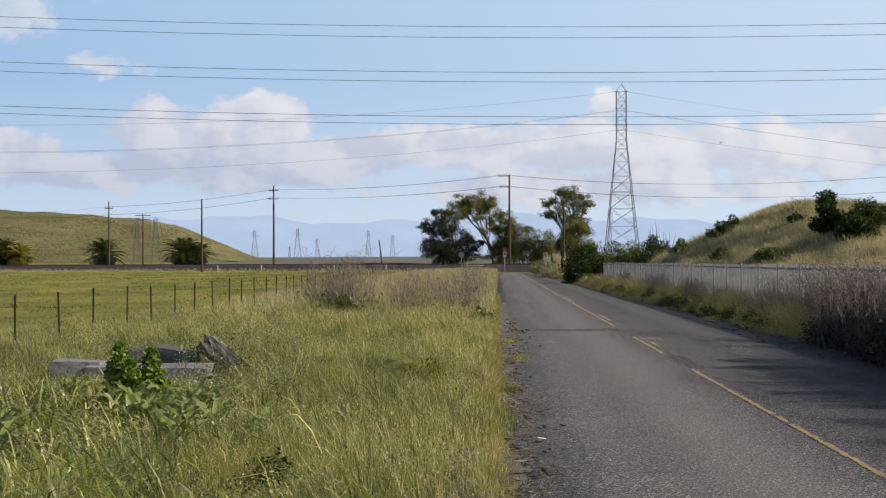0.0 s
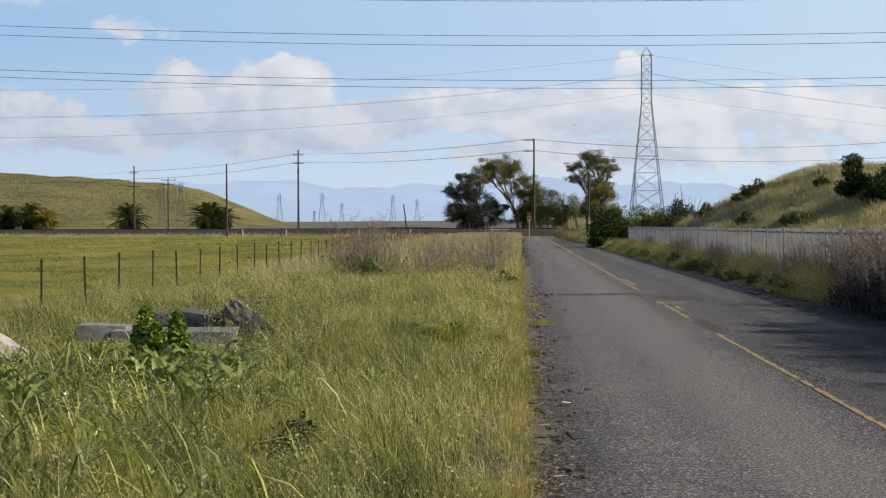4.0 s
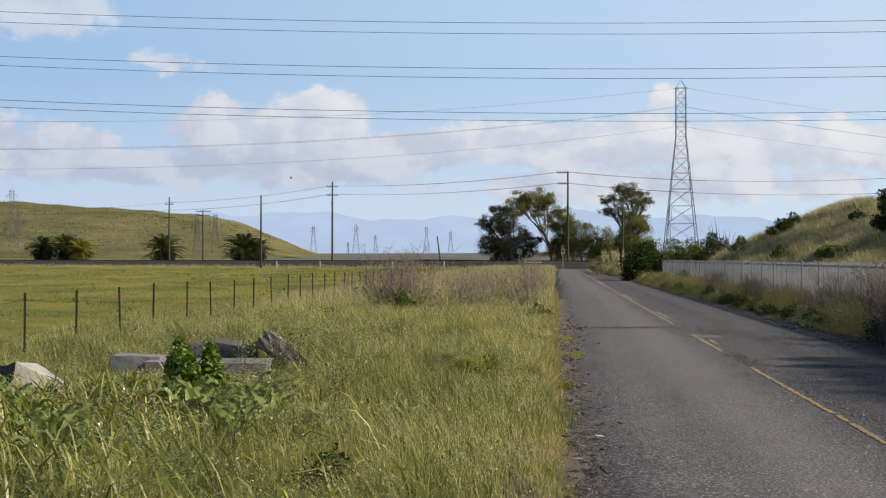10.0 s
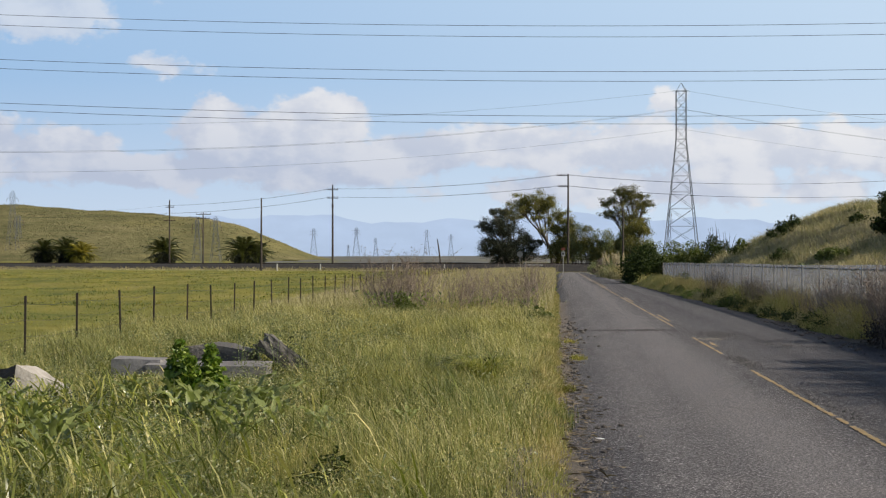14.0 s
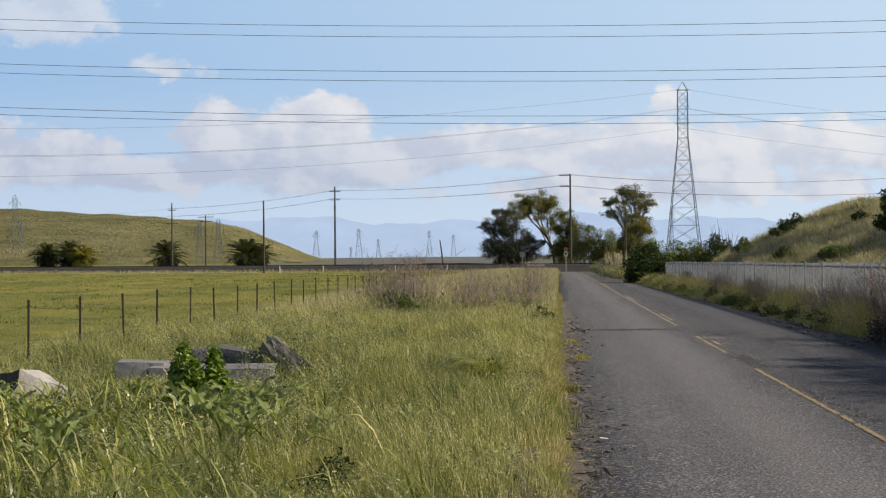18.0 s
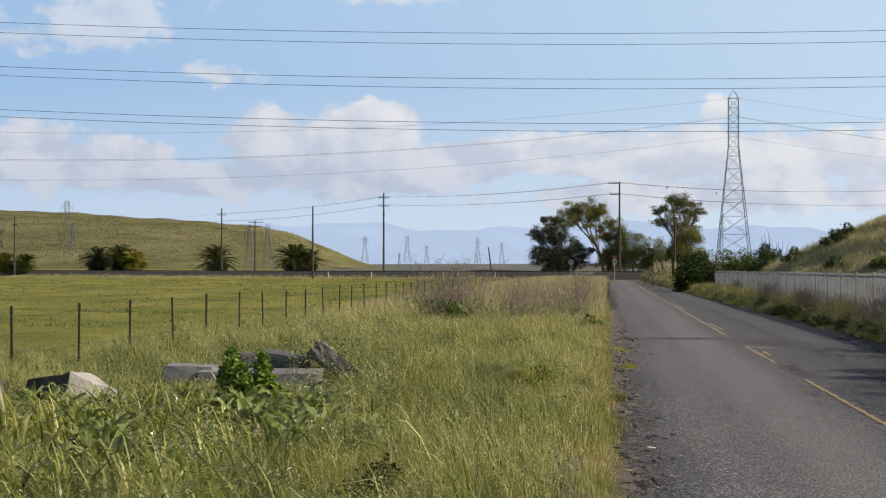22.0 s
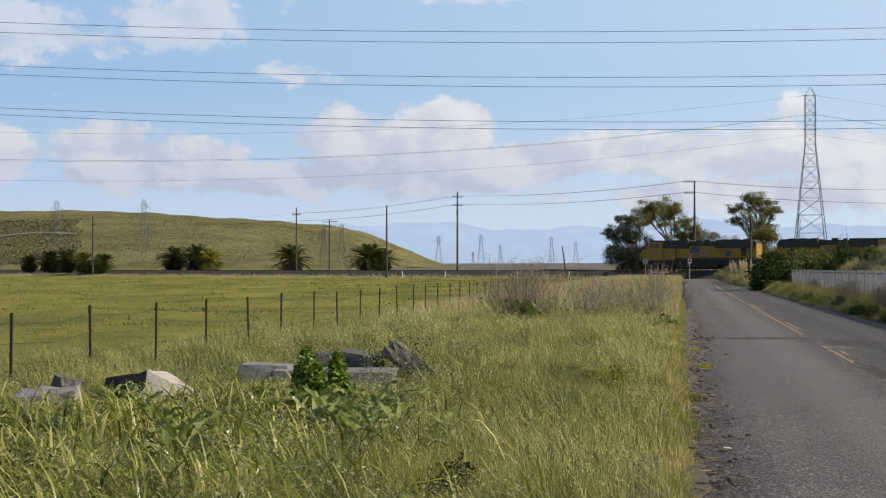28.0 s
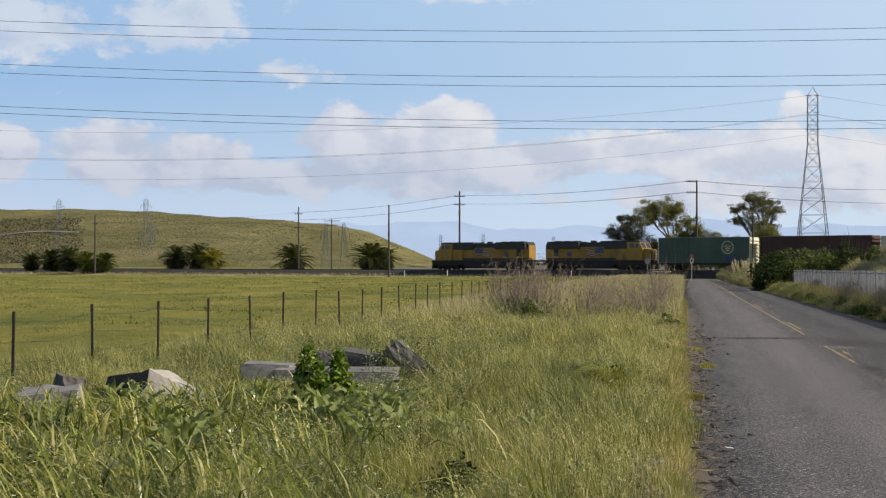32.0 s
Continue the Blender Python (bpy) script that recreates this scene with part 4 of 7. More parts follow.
def hollow(xy):
    """Where broad leaves keep the grass down."""
    return np.clip(sum(np.exp(-((xy[:, 0] - x) / a) ** 2 - ((xy[:, 1] - y) / b) ** 2) for x, y, a, b in ((-3.2, 15.2, 0.8, 1.1), (-1.6, 10.5, 0.4, 0.7), (-4.3, 12.6, 0.6, 1.0), (-6.25, 16.8, 0.75, 1.0), (-7.2, 16.2, 0.6, 0.9), (-4.9, 20.3, 1.2, 0.5), (-3.5, 10.8, 0.35, 0.6), (-6.1, 15.6, 0.6, 0.8), (-0.95, 20.0, 0.45, 0.9))), 0, 1)


def make_meadow():
    rng = np.random.default_rng(11)
    # tufts of a few blades that spread from one foot
    c, cr = wedge(rng, 38000, 6.0, 62.0, -28, 1.0, 1.1)
    per = 9
    ang, q = rng.uniform(0, 2 * np.pi, len(c) * per), rng.random(len(c) * per)
    out = np.stack([np.cos(ang), np.sin(ang)], 1) * q[:, None]
    r = np.repeat(cr, per)
    xy = np.repeat(c, per, 0) + out * (0.05 + 0.0035 * r)[:, None]
    big = np.repeat(rng.uniform(0.55, 1.2, len(c)), per)
    edge = 0.10 * np.sin(xy[:, 1] * 1.3) + 0.12 * np.sin(xy[:, 1] * 0.47)
    keep = (xy[:, 0] < -0.06 + 0.6 * edge + 0.07 * smooth(24, 13, xy[:, 1]) + rng.normal(0, 0.08, len(xy))) & (xy[:, 0] > fence_x(xy[:, 1]) - 1.2 + rng.normal(0, 0.4, len(xy)))
    keep &= xy[:, 1] < rng.normal(47, 5, len(xy))
    keep &= (xy[:, 0] + 0.30 * xy[:, 1] > 0.2) | (r > 17) | (rng.random(len(xy)) < 0.3)
    xy, r, out, big = xy[keep], r[keep], out[keep], big[keep]
    n = len(xy)
    tall = 0.41 + 0.11 * np.sin(xy[:, 0] * 0.9 + 1) * np.sin(xy[:, 1] * 0.5) + 0.08 * np.sin(xy[:, 0] * 2.3 + xy[:, 1])
    tall *= 0.45 + 0.55 * smooth(0.05, -1.0, xy[:, 0])
    low = np.exp(-((xy[:, 0] + 5.3) / 2.3) ** 2 - ((xy[:, 1] - 18.2) / 3.8) ** 2)
    h = tall * rng.uniform(0.7, 1.1, n) * big * (1 - 0.36 * low) * (1 - 0.72 * hollow(xy))
    w = rng.uniform(0.0025, 0.0068, n) * (0.5 + r / 15)
    v, f = blades(xy, h, w, rng.uniform(0.2, 0.8, n) * (0.4 + 0.6 * smooth(0.0, -0.8, xy[:, 0])), rng, land, (-0.25, -0.05), 0.0, out * 0.8)
    tagged(new("meadow_grass", soup("meadow_grass", v, f, TALL)), "knee-high green meadow grass beside the road", "grass", kind="stuff")
    # ripe stalks stand above it, leaning with the wind
    xy, r = wedge(rng, 46000, 6.0, 60.0, -28, 0.5, 1.1)
    lush = np.sin(xy[:, 0] * 0.8 + 0.4) + np.sin(xy[:, 1] * 0.6 + xy[:, 0] * 0.5) + rng.normal(0, 0.7, len(xy))
    keep = (xy[:, 0] < -0.12 + rng.normal(0, 0.08, len(xy))) & (xy[:, 0] > fence_x(xy[:, 1]) - 0.6) & ((lush > 1.0 + 0.8 * smooth(-2.5, -5.0, xy[:, 0])) | (xy[:, 0] > -0.5) | ((xy[:, 1] < 13.5) & (xy[:, 0] > -3.2) & (lush > -0.5)))
    xy, r = xy[keep], r[keep]
    n = len(xy)
    near = smooth(0.1, -0.9, xy[:, 0])
    h = rng.uniform(0.42, 0.66, n) * (0.35 + 0.65 * near) * (1 - 0.5 * np.exp(-((xy[:, 0] + 5.3) / 2.3) ** 2 - ((xy[:, 1] - 18.2) / 3.8) ** 2)) * (1 - 0.72 * hollow(xy))
    v, f = blades(xy, h, rng.uniform(0.0022, 0.0042, n) * (0.6 + r / 16), rng.uniform(0.25, 0.95, n), rng, land)
    # seed heads hang at the tips
    tips = v.reshape(-1, 5, 3)[:, 4]
    pick = rng.random(n) < 0.6
    t = np.repeat(tips[pick], 3, 0) + rng.normal(0, 0.022, (3 * pick.sum(), 3)) - [0, 0, 0.03]
    v2, f2 = leaves(t, rng.uniform(0.014, 0.026, len(t)) * (0.8 + np.repeat(r[pick], 3) / 45), rng, 0.5, 0.35, 0.8)
    tagged(new("ripe_grass", soup("ripe_grass", np.concatenate([v, v2]), np.concatenate([f, f2 + len(v)]), STRAW)), "straw-coloured ripe grass stalks with drooping seed heads", "grass", kind="stuff")
    # seeds, florets and leaf tips in the grass
    xy, r = wedge(rng, 150000, 5.5, 48.0, -28, 0.5, 1.15)
    keep = (xy[:, 0] < -0.05) & (xy[:, 0] > fence_x(xy[:, 1]) - 0.8) & ((xy[:, 0] + 0.28 * xy[:, 1] > 0.2) | (r > 17) | (rng.random(len(xy)) < 0.35))
    xy, r = xy[keep], r[keep]
    top = 0.41 + 0.11 * np.sin(xy[:, 0] * 0.9 + 1) * np.sin(xy[:, 1] * 0.5)
    top *= (0.45 + 0.55 * smooth(0.05, -1.0, xy[:, 0])) * (1 - 0.36 * np.exp(-((xy[:, 0] + 5.3) / 2.3) ** 2 - ((xy[:, 1] - 18.2) / 3.8) ** 2)) * (1 - 0.72 * hollow(xy))
    c = np.stack([xy[:, 0], xy[:, 1], top * rng.uniform(0.45, 1.12, len(xy))], 1)
    v, f = leaves(c, rng.uniform(0.008, 0.019, len(c)) * (0.75 + r / 40), rng, 1.0, 0.4)
    tagged(new("seed_heads", soup("seed_heads", v, f, SPECK)), "small seed heads and florets through the meadow", "grass", kind="stuff")
    # low leafy forbs in patches
    c, cr = wedge(rng, 3600, 7.0, 44.0, -28, -0.5, 0.85)
    c = c[(c[:, 0] < -0.3) & (c[:, 0] > fence_x(c[:, 1])) & (np.sin(c[:, 0] * 1.1) + np.sin(c[:, 1] * 0.7 + 1) + 1.4 * smooth(-2.0, -4.5, c[:, 0]) + rng.normal(0, 0.8, len(c)) > 0.35)]
    m = 60
    low = np.exp(-((c[:, 0] + 5.3) / 2.3) ** 2 - ((c[:, 1] - 18.2) / 3.8) ** 2)
    hh = np.repeat(rng.uniform(0.25, 0.5, len(c)) * (1 - 0.35 * low) * (1 - 0.7 * hollow(c)), m) * (0.6 + 0.4 * smooth(0, -1.5, np.repeat(c[:, 0], m)))
    u = rng.random(len(hh)) ** 0.7
    p = np.concatenate([np.repeat(c, m, 0) + rng.normal(0, 1, (len(hh), 2)) * (0.05 + 0.13 * (1 - u))[:, None], (hh * u)[:, None]], 1)
    v, f = leaves(p, rng.uniform(0.016, 0.045, len(p)), rng, 0.6, 0.4)
    tagged(new("forbs", soup("forbs", v, f, FORB)), "small leafy green forbs among the grass", "weeds", kind="stuff")
    # the strip of low yellowed grass at the asphalt's edge
    n = 30000
    y = 7 + 70 * rng.random(n) ** 1.6
    x = rng.normal(-0.06, 0.13, n) + 0.08 * np.sin(y * 1.3) + 0.09 * np.sin(y * 1.9 + 2) * smooth(24, 16, y) + 0.10 * smooth(24, 13, y)
    xy = np.stack([x, y], 1)
    v, f = blades(xy, rng.uniform(0.08, 0.30, n) * smooth(0.3, -0.25, x), rng.uniform(0.004, 0.008, n) * (0.6 + y / 16), rng.uniform(0.3, 1.0, n), rng, land, (0.12, -0.2), 0.03)
    tagged(new("verge_grass", soup("verge_grass", v, f, VERGE)), "dry yellowed grass creeping over the road edge", "grass", kind="stuff")
    # flattened straw on the asphalt's edge
    n = 1300
    y = 8.5 + 28 * rng.random(n) ** 1.4
    x = np.abs(rng.normal(0.02, 0.2, n)) + 0.05 * np.sin(y * 0.8)
    v, f = leaves(np.stack([x, y, road_z(x) + rng.uniform(0.012, 0.04, n)], 1), rng.uniform(0.03, 0.13, n), rng, 0.06, 0.035)
    tagged(new("straw", soup("straw", v, f, DEAD_STRAW)), "flattened dead straw littering the asphalt's edge", "straw", kind="stuff")
    # far band of tall dry grass between fence and road
    n = 80000
    y = 38 + 176 * rng.random(n) ** 1.4
    x = rng.uniform(-1, 0, n) * (9.3 + 0.01 * y) - 0.12
    pale = rng.uniform(0.4, 0.8, n) * (0.5 + 0.5 * smooth(38, 58, y)) * (1 + 0.25 * smooth(62, 80, y)) * (0.7 + 0.3 * smooth(-9.3, -7.5, x))
    v, f = blades(np.stack([x, y], 1), pale, 0.007 + y * 0.00016, rng.uniform(0.2, 0.7, n), rng, land)
    tagged(new("dry_grass", soup("dry_grass", v, f, DRY)), "pale dry grass standing between fence and road", "grass", kind="stuff")
    # pasture tufts beyond the fence
    xy, r = wedge(rng, 66000, 16, 240, -31, 0, 1.0)
    keep = (xy[:, 0] < fence_x(xy[:, 1]) + 0.4) & (track_off(xy[:, 0], xy[:, 1]) < -6)
    xy, r = xy[keep], r[keep]
    rough = (np.sin(xy[:, 0] * 0.6 + 2 * np.sin(xy[:, 1] * 0.13)) * np.sin(xy[:, 1] * 0.31) > 0.45)
    h = rng.uniform(0.03, 0.08, len(xy)) * (1 + 0.9 * rough) * (0.9 + r / 300)
    v, f = blades(xy, h, 0.008 + r * 0.00035, rng.uniform(0.3, 1.0, len(xy)), rng, land)
    tagged(new("pasture_grass", soup("pasture_grass", v, f, TURF)), "short bright green and yellow pasture grass", "grass", kind="stuff")
    n = 120
    c, r = wedge(rng, n, 40, 200, -30, -6, 0.8)
    c = c[(c[:, 0] < fence_x(c[:, 1]) - 1)]
    m = 26
    p = np.repeat(np.stack([c[:, 0], c[:, 1], land(c[:, 0], c[:, 1])], 1), m, 0) + np.abs(rng.normal(0, 1, (len(c) * m, 3))) * [0.35, 0.35, 0.12] * rng.choice([-1, 1], (len(c) * m, 3)) * [1, 1, 0] + np.abs(rng.normal(0, 0.12, (len(c) * m, 3))) * [0, 0, 1]
    v, f = leaves(p, rng.uniform(0.06, 0.15, len(p)), rng, 0.6, 0.5)
    tagged(new("pasture_weeds", soup("pasture_weeds", v, f, TURF)), "green low weeds dotted over the pasture", "weeds", kind="stuff")
    # right verge, up to the slatted fence
    n = 46000
    y = 33 + 83 * rng.random(n) ** 1.3
    edge = road_right(y)
    x = edge + 0.05 + (ROAD_W + 1.75 - edge) * rng.random(n) ** 1.1 + 0.15 * np.sin(y * 0.8)
    h = rng.uniform(0.25, 0.72, n) * (0.4 + 0.85 * smooth(0.0, 1.0, x - edge)) * (0.8 + 0.4 * np.sin(y * 0.55))
    v, f = blades(np.stack([x, y], 1), h, 0.005 + y * 0.0002, rng.uniform(0.3, 0.9, n), rng, land)
    tagged(new("verge_grass", soup("verge_grass", v, f, VERGE)), "rough verge grass along the slatted fence", "grass", kind="stuff")


make_meadow()


def weed_clump(seed, height, spread, stems, green, stem_mat, fan=0.4):
    """A stand of dead stalks, branching near the top, with a green tuft at its foot. Returns its meshes."""
    rng = np.random.default_rng(seed)
    v, f = [], []
    count = 0

    def strip(a, b, w):
        nonlocal count
        d = b - a
        s = np.cross(d, rng.normal(size=3))
        s = s / (np.linalg.norm(s) + 1e-9) * w
        o = np.cross(d, s)
        o = o / (np.linalg.norm(o) + 1e-9) * w
        v.extend([a + s, a - s * 0.5 + o, a - s * 0.5 - o, b])
        f.extend([(count, count + 1, count + 3), (count + 1, count + 2, count + 3), (count + 2, count, count + 3)])
        count += 4

    for _ in range(stems):
        foot = np.array([*rng.normal(0, spread * 0.22, 2), 0])
        tilt = rng.normal(0, 0.17, 2) + foot[:2] * fan
        h = height * rng.uniform(0.55, 1.05)
        p = foot
        for k in range(4):
            q = foot + np.array([*(tilt * h * ((k + 1) / 4) ** 1.3), h * (k + 1) / 4]) + rng.normal(0, 0.02, 3)
            strip(p, q + (q - p) * 0.25, 0.012 - 0.002 * k)
            if k >= 1:
                for _ in range(2):
                    m = p + (q - p) * rng.random()
                    e = m + np.array([*rng.normal(0, 0.12, 2), rng.uniform(0.1, 0.26)]) * height / 1.7
                    strip(m, e, 0.006)
                    strip(m + (e - m) * 0.5, m + (e - m) * 0.5 + np.array([*rng.normal(0, 0.06, 2), rng.uniform(0.05, 0.12)]), 0.003)
                    if k == 3:
                        for _ in range(2):
                            strip(e, e + np.array([*rng.normal(0, 0.05, 2), 0.03]), 0.006)
            p = q
    stalks = soup("dead_growth", v, f, stem_mat)
    n = green
    c = np.stack([rng.normal(0, spread * 0.35, n), rng.normal(0, spread * 0.35, n), rng.random(n) ** 1.3 * height * 0.42], 1)
    v2, f2 = leaves(c, rng.uniform(0.07, 0.16, n), rng, 1.2, 0.3)
    return stalks, soup("green_tuft", v2, f2, FRESH)


def make_weeds():
    rng = np.random.default_rng(31)
    kinds = [weed_clump(40 + k, 1.75 - 0.15 * k, 1.15, 44, 420, SHADED_STEM) for k in range(3)] + [weed_clump(50 + k, 1.35, 1.6, 26, 40, WEED_STEM) for k in range(3)] + [weed_clump(60 + k, 1.9 - 0.15 * k, 1.05, 44, 260, WEED_STEM, 0.9) for k in range(3)]

    def stand(x, y, k, scale, label, group, turn, green=True):
        t = thing("dead_weed", label, "weed", (x, y, float(land(x, y)) - 0.02), turn, group)
        s = tagged(part("dead_growth", kinds[k][0], None, t), kind="stuff")
        g = tagged(part("green_tuft", kinds[k][1], None, t, "fresh green leaves at its foot"), kind="stuff") if green else None
        for o in (s, g) if green else (s,):
            o.matrix_local = Matrix.Diagonal((scale, scale, scale, 1))

    for x, y, k, s in ((-4.7, 46.0, 6, 1.0), (-4.3, 45.2, 7, 1.1), (-5.1, 47.0, 8, 1.15), (-4.0, 47.5, 6, 0.95), (-2.8, 45.5, 7, 0.8), (-2.3, 46.5, 6, 0.8), (-1.2, 47.5, 8, 0.8), (-0.8, 46.0, 7, 0.72), (-1.9, 51.5, 6, 0.8),
                       (-5.9, 52.0, 7, 0.8), (-3.2, 55.5, 8, 0.85), (-1.0, 57.0, 7, 1.0), (-0.9, 62, 6, 1.0)):
        stand(x, y, k, s, "tall clump of dead grey-brown weed stalks over a green tuft", "dead weeds in the meadow", rng.uniform(0, 360))
    for k in range(11):
        y = 56 + 60 * rng.random() ** 1.2
        stand(-0.7 - 7.6 * rng.random() ** 1.3, y, int(rng.integers(3, 6)), rng.uniform(0.6, 0.85), "dry grey-brown weed stalks in pale grass", "dead weeds in the meadow", rng.uniform(0, 360))
    for k in range(70):
        y = 11 + 22.5 * rng.random() ** 0.85
        x = ROAD_W + 0.4 + 1.05 * rng.random() + 0.55 * float(smooth(29, 35, y))
        stand(x, y, int(rng.integers(0, 3)), rng.uniform(0.75, 1.0) * (1.0 + 0.4 * float(smooth(25.5, 22.0, y))), "dense dead brown weeds at the road's edge", "dead weeds by the slatted fence", rng.uniform(0, 360), False)
    for _ in range(7):
        y = rng.uniform(32.5, 38)
        stand(ROAD_W + 0.95 + 0.5 * rng.random(), y, int(rng.integers(0, 3)), rng.uniform(0.6, 0.85), "dead brown weeds thinning out along the fence", "dead weeds by the slatted fence", rng.uniform(0, 360), False)
    for _ in range(24):
        y = rng.uniform(36, 75)
        stand(ROAD_W + 0.75 + 0.7 * rng.random(), y, int(rng.integers(0, 3)), rng.uniform(0.5, 0.8), "thin dry weeds before the slatted fence", "dead weeds by the slatted fence", rng.uniform(0, 360), False)


make_weeds()


def bush(name, label, place, blobs, mat, leaf_size, n, seed, category="bush", group="", woody=True, flat=0.7, aspect=0.5):
    """A bush of leafy clumps on a few stems. blobs: centre x, y, z and radii."""
    rng = np.random.default_rng(seed)
    t = thing(name, label, category, place, 0, group)
    if woody:
        for b in blobs[:6]:
            bm = tube(bmesh.new(), ((b[0] * 0.2, b[1] * 0.2, 0.0), (b[0] * 0.6 + rng.normal(0, 0.05), b[1] * 0.6, b[2] * 0.6), (b[0], b[1], b[2])), [0.05, 0.035, 0.012], 5)
            part("stem", bm, BARK, t)
    vol = [b[3] * b[4] + b[4] * b[5] + b[3] * b[5] for b in blobs]
    for b, q in zip(blobs, vol):
        m = max(12, int(n * q / sum(vol)))
        c = clump(rng, b[:3], b[3:6], m)
        c = c[c[:, 2] > 0.02]
        v, f = leaves(c, rng.uniform(0.6, 1.3, len(c)) * leaf_size, rng, flat, aspect)
        part("foliage", soup("foliage", v, f, mat), None, t)
    return t


def heap(rng, n, sx, sy, sz, r):
    """Overlapping clump places for a bush of that size."""
    out = []
    for k in range(n):
        a, q = rng.uniform(0, 6.28), math.sqrt(rng.random()) * (0.25 if k == 0 else 1)
        s = r * rng.uniform(0.7, 1.2)
        top = sz * (1 - 0.3 * q * q) * (1.0 if k == 0 else rng.uniform(0.35, 1.0))
        out.append((sx * q * math.cos(a), sy * q * math.sin(a), max(top - s * 0.8, s * 0.4), s, s, s * rng.uniform(0.75, 1.0)))
    return out


def make_bushes():
    rng = np.random.default_rng(61)
    for k, (x, y, h, s) in enumerate(((6.0, 113.4, 2.75, 0.75), (6.7, 114.6, 2.9, 0.8))):
        bush("bush", "dark green dense bush at the end of the slatted fence", (x, y, 0), heap(rng, 18, s, 1.2, h, 0.7) + heap(rng, 8, s * 0.9, 1.0, 1.2, 0.6), BUSH_DARK, 0.17, 12000, 1 + k, group="hedge behind the fence")
    hedge = [(8.0, 124.2, 3.2, 1.2), (9.3, 124.8, 3.35, 1.2), (10.6, 125, 3.2, 1.2), (12.0, 125.5, 3.1, 1.2)]
    for k, (x, y, h, s) in enumerate(hedge):
        bush("bush", "dense green hedge bush rising over the slatted fence", (x, y, 0), heap(rng, 16, s, 1.4, h, 0.85), BUSH_LIGHT if k in (0, 1, 2) else BUSH_DARK, 0.17, 7000, 10 + k, group="hedge behind the fence")
    for k, (x, y, h, s) in enumerate(((12.2, 123, 3.7, 0.75), (13.1, 123.6, 3.3, 0.8), (14.4, 124, 2.6, 0.8))):
        t = bush("bush", "dark shrub with bare twigs beside the mound", (x, y, 0), heap(rng, 11, s, 1.1, h, 0.55), BUSH_DARK, 0.16, 4200, 20 + k)
        for _ in range(5 if k < 2 else 0):
            a = rng.normal(0, 0.35, 2)
            part("twig", tube(bmesh.new(), ((a[0] * 0.5, a[1], h - 0.8), (a[0] * 0.8, a[1], h + 0.2), (a[0] + rng.normal(0, 0.1), a[1], h + rng.uniform(0.4, 1.2))), [0.025, 0.018, 0.008], 4), BARK, t, "bare grey twig")
    # on the mound
    big, small, pale = "large dark evergreen bush on the mound", "small dark shrub on the mound's crest", "yellow-green shrub in the dry grass"
    for k, (x, y, h, s, mat, lab) in enumerate(((16.5, 79, 2.5, 0.7, BUSH_DARK, big), (18.0, 78, 1.9, 1.0, BUSH_DARK, big), (19.8, 79, 1.6, 1.0, BUSH_DARK, big), (22.0, 80, 1.6, 1.2, BUSH_DARK, big), (17.2, 76, 1.7, 0.8, BUSH_DARK, big),
                                               (13.0, 92, 1.0, 0.55, BUSH_DARK, small), (13.8, 93, 0.9, 0.5, BUSH_DARK, small), (16.2, 86, 0.6, 0.35, BUSH_DARK, small),
                                               (10.9, 95, 1.1, 0.55, BUSH_LIGHT, pale), (12.0, 84, 0.7, 0.6, BUSH_DARK, small), (11.5, 74, 0.7, 0.6, BUSH_LIGHT, pale), (13.5, 78, 0.6, 0.7, BUSH_LIGHT, pale), (12.2, 66, 0.7, 0.6, BUSH_LIGHT, pale))):
        bush("bush", lab, (x, y, float(mound_z(x, y)) - (0.35 if lab == big else 0.1)), heap(rng, 11 if lab == big else 8, s, s, h, max(0.3, s * 0.62)), mat, 0.15, 5200 if s > 0.65 else 1000, 30 + k, group="shrubs on the mound", woody=False)
    for k in range(13):
        y = 10.5 + 1.6 * k
        # dead brush and undergrowth; the black shade inside is part of the leaf colour
        bush("bush", "dense dead brown brush at the road's edge", (ROAD_W + 0.8 + 0.15 * math.sin(k * 2.1), y, 0), heap(rng, 9 if y > 25 else 14, 0.5, 0.95, 1.12 if y > 25 else 2.1, 0.42), SHADED_DEAD_LEAF, 0.10, 3000 if y > 25 else 5000, 130 + k, group="dead brush at the verge", woody=False, flat=1.6, aspect=0.2)
        bush("bush", "low dark undergrowth at the road's edge", (ROAD_W + 0.42 + 0.12 * math.sin(k * 1.3), y + 0.7, 0), heap(rng, 8, 0.42, 0.95, 0.7, 0.36), SHADED_DEAD_LEAF, 0.06, 2600, 180 + k, group="undergrowth at the verge", woody=False)
    for k in range(16):
        y = 34.5 + 2.1 * k + rng.uniform(-0.6, 0.6)
        bush("bush", "low dark green clump at the asphalt's edge", (float(road_right(y)) + 0.25 + rng.uniform(-0.1, 0.2), y, 0), heap(rng, 6, 0.3, 0.7, rng.uniform(0.4, 0.62), 0.24), BUSH_DARK if k % 3 else MOUND_GRASS, 0.055, 1000, 400 + k, group="low clumps at the verge", woody=False)
    # green clumps at the road's edges
    bush("bush", "leafy green weed spilling onto the asphalt", (-0.5, 41.0, 0), heap(rng, 9, 0.3, 2.8, 0.46, 0.2), BUSH_LIGHT, 0.09, 1600, 50, "weed", woody=False)
    bush("bush", "bright green leafy tuft under dead weeds", (-4.45, 44.6, 0), heap(rng, 8, 0.42, 0.45, 0.72, 0.24), BUSH_LIGHT, 0.08, 2200, 51, "weed", woody=False)
    for k in range(6):
        y = 40 + 9 * k + rng.uniform(-2, 2)
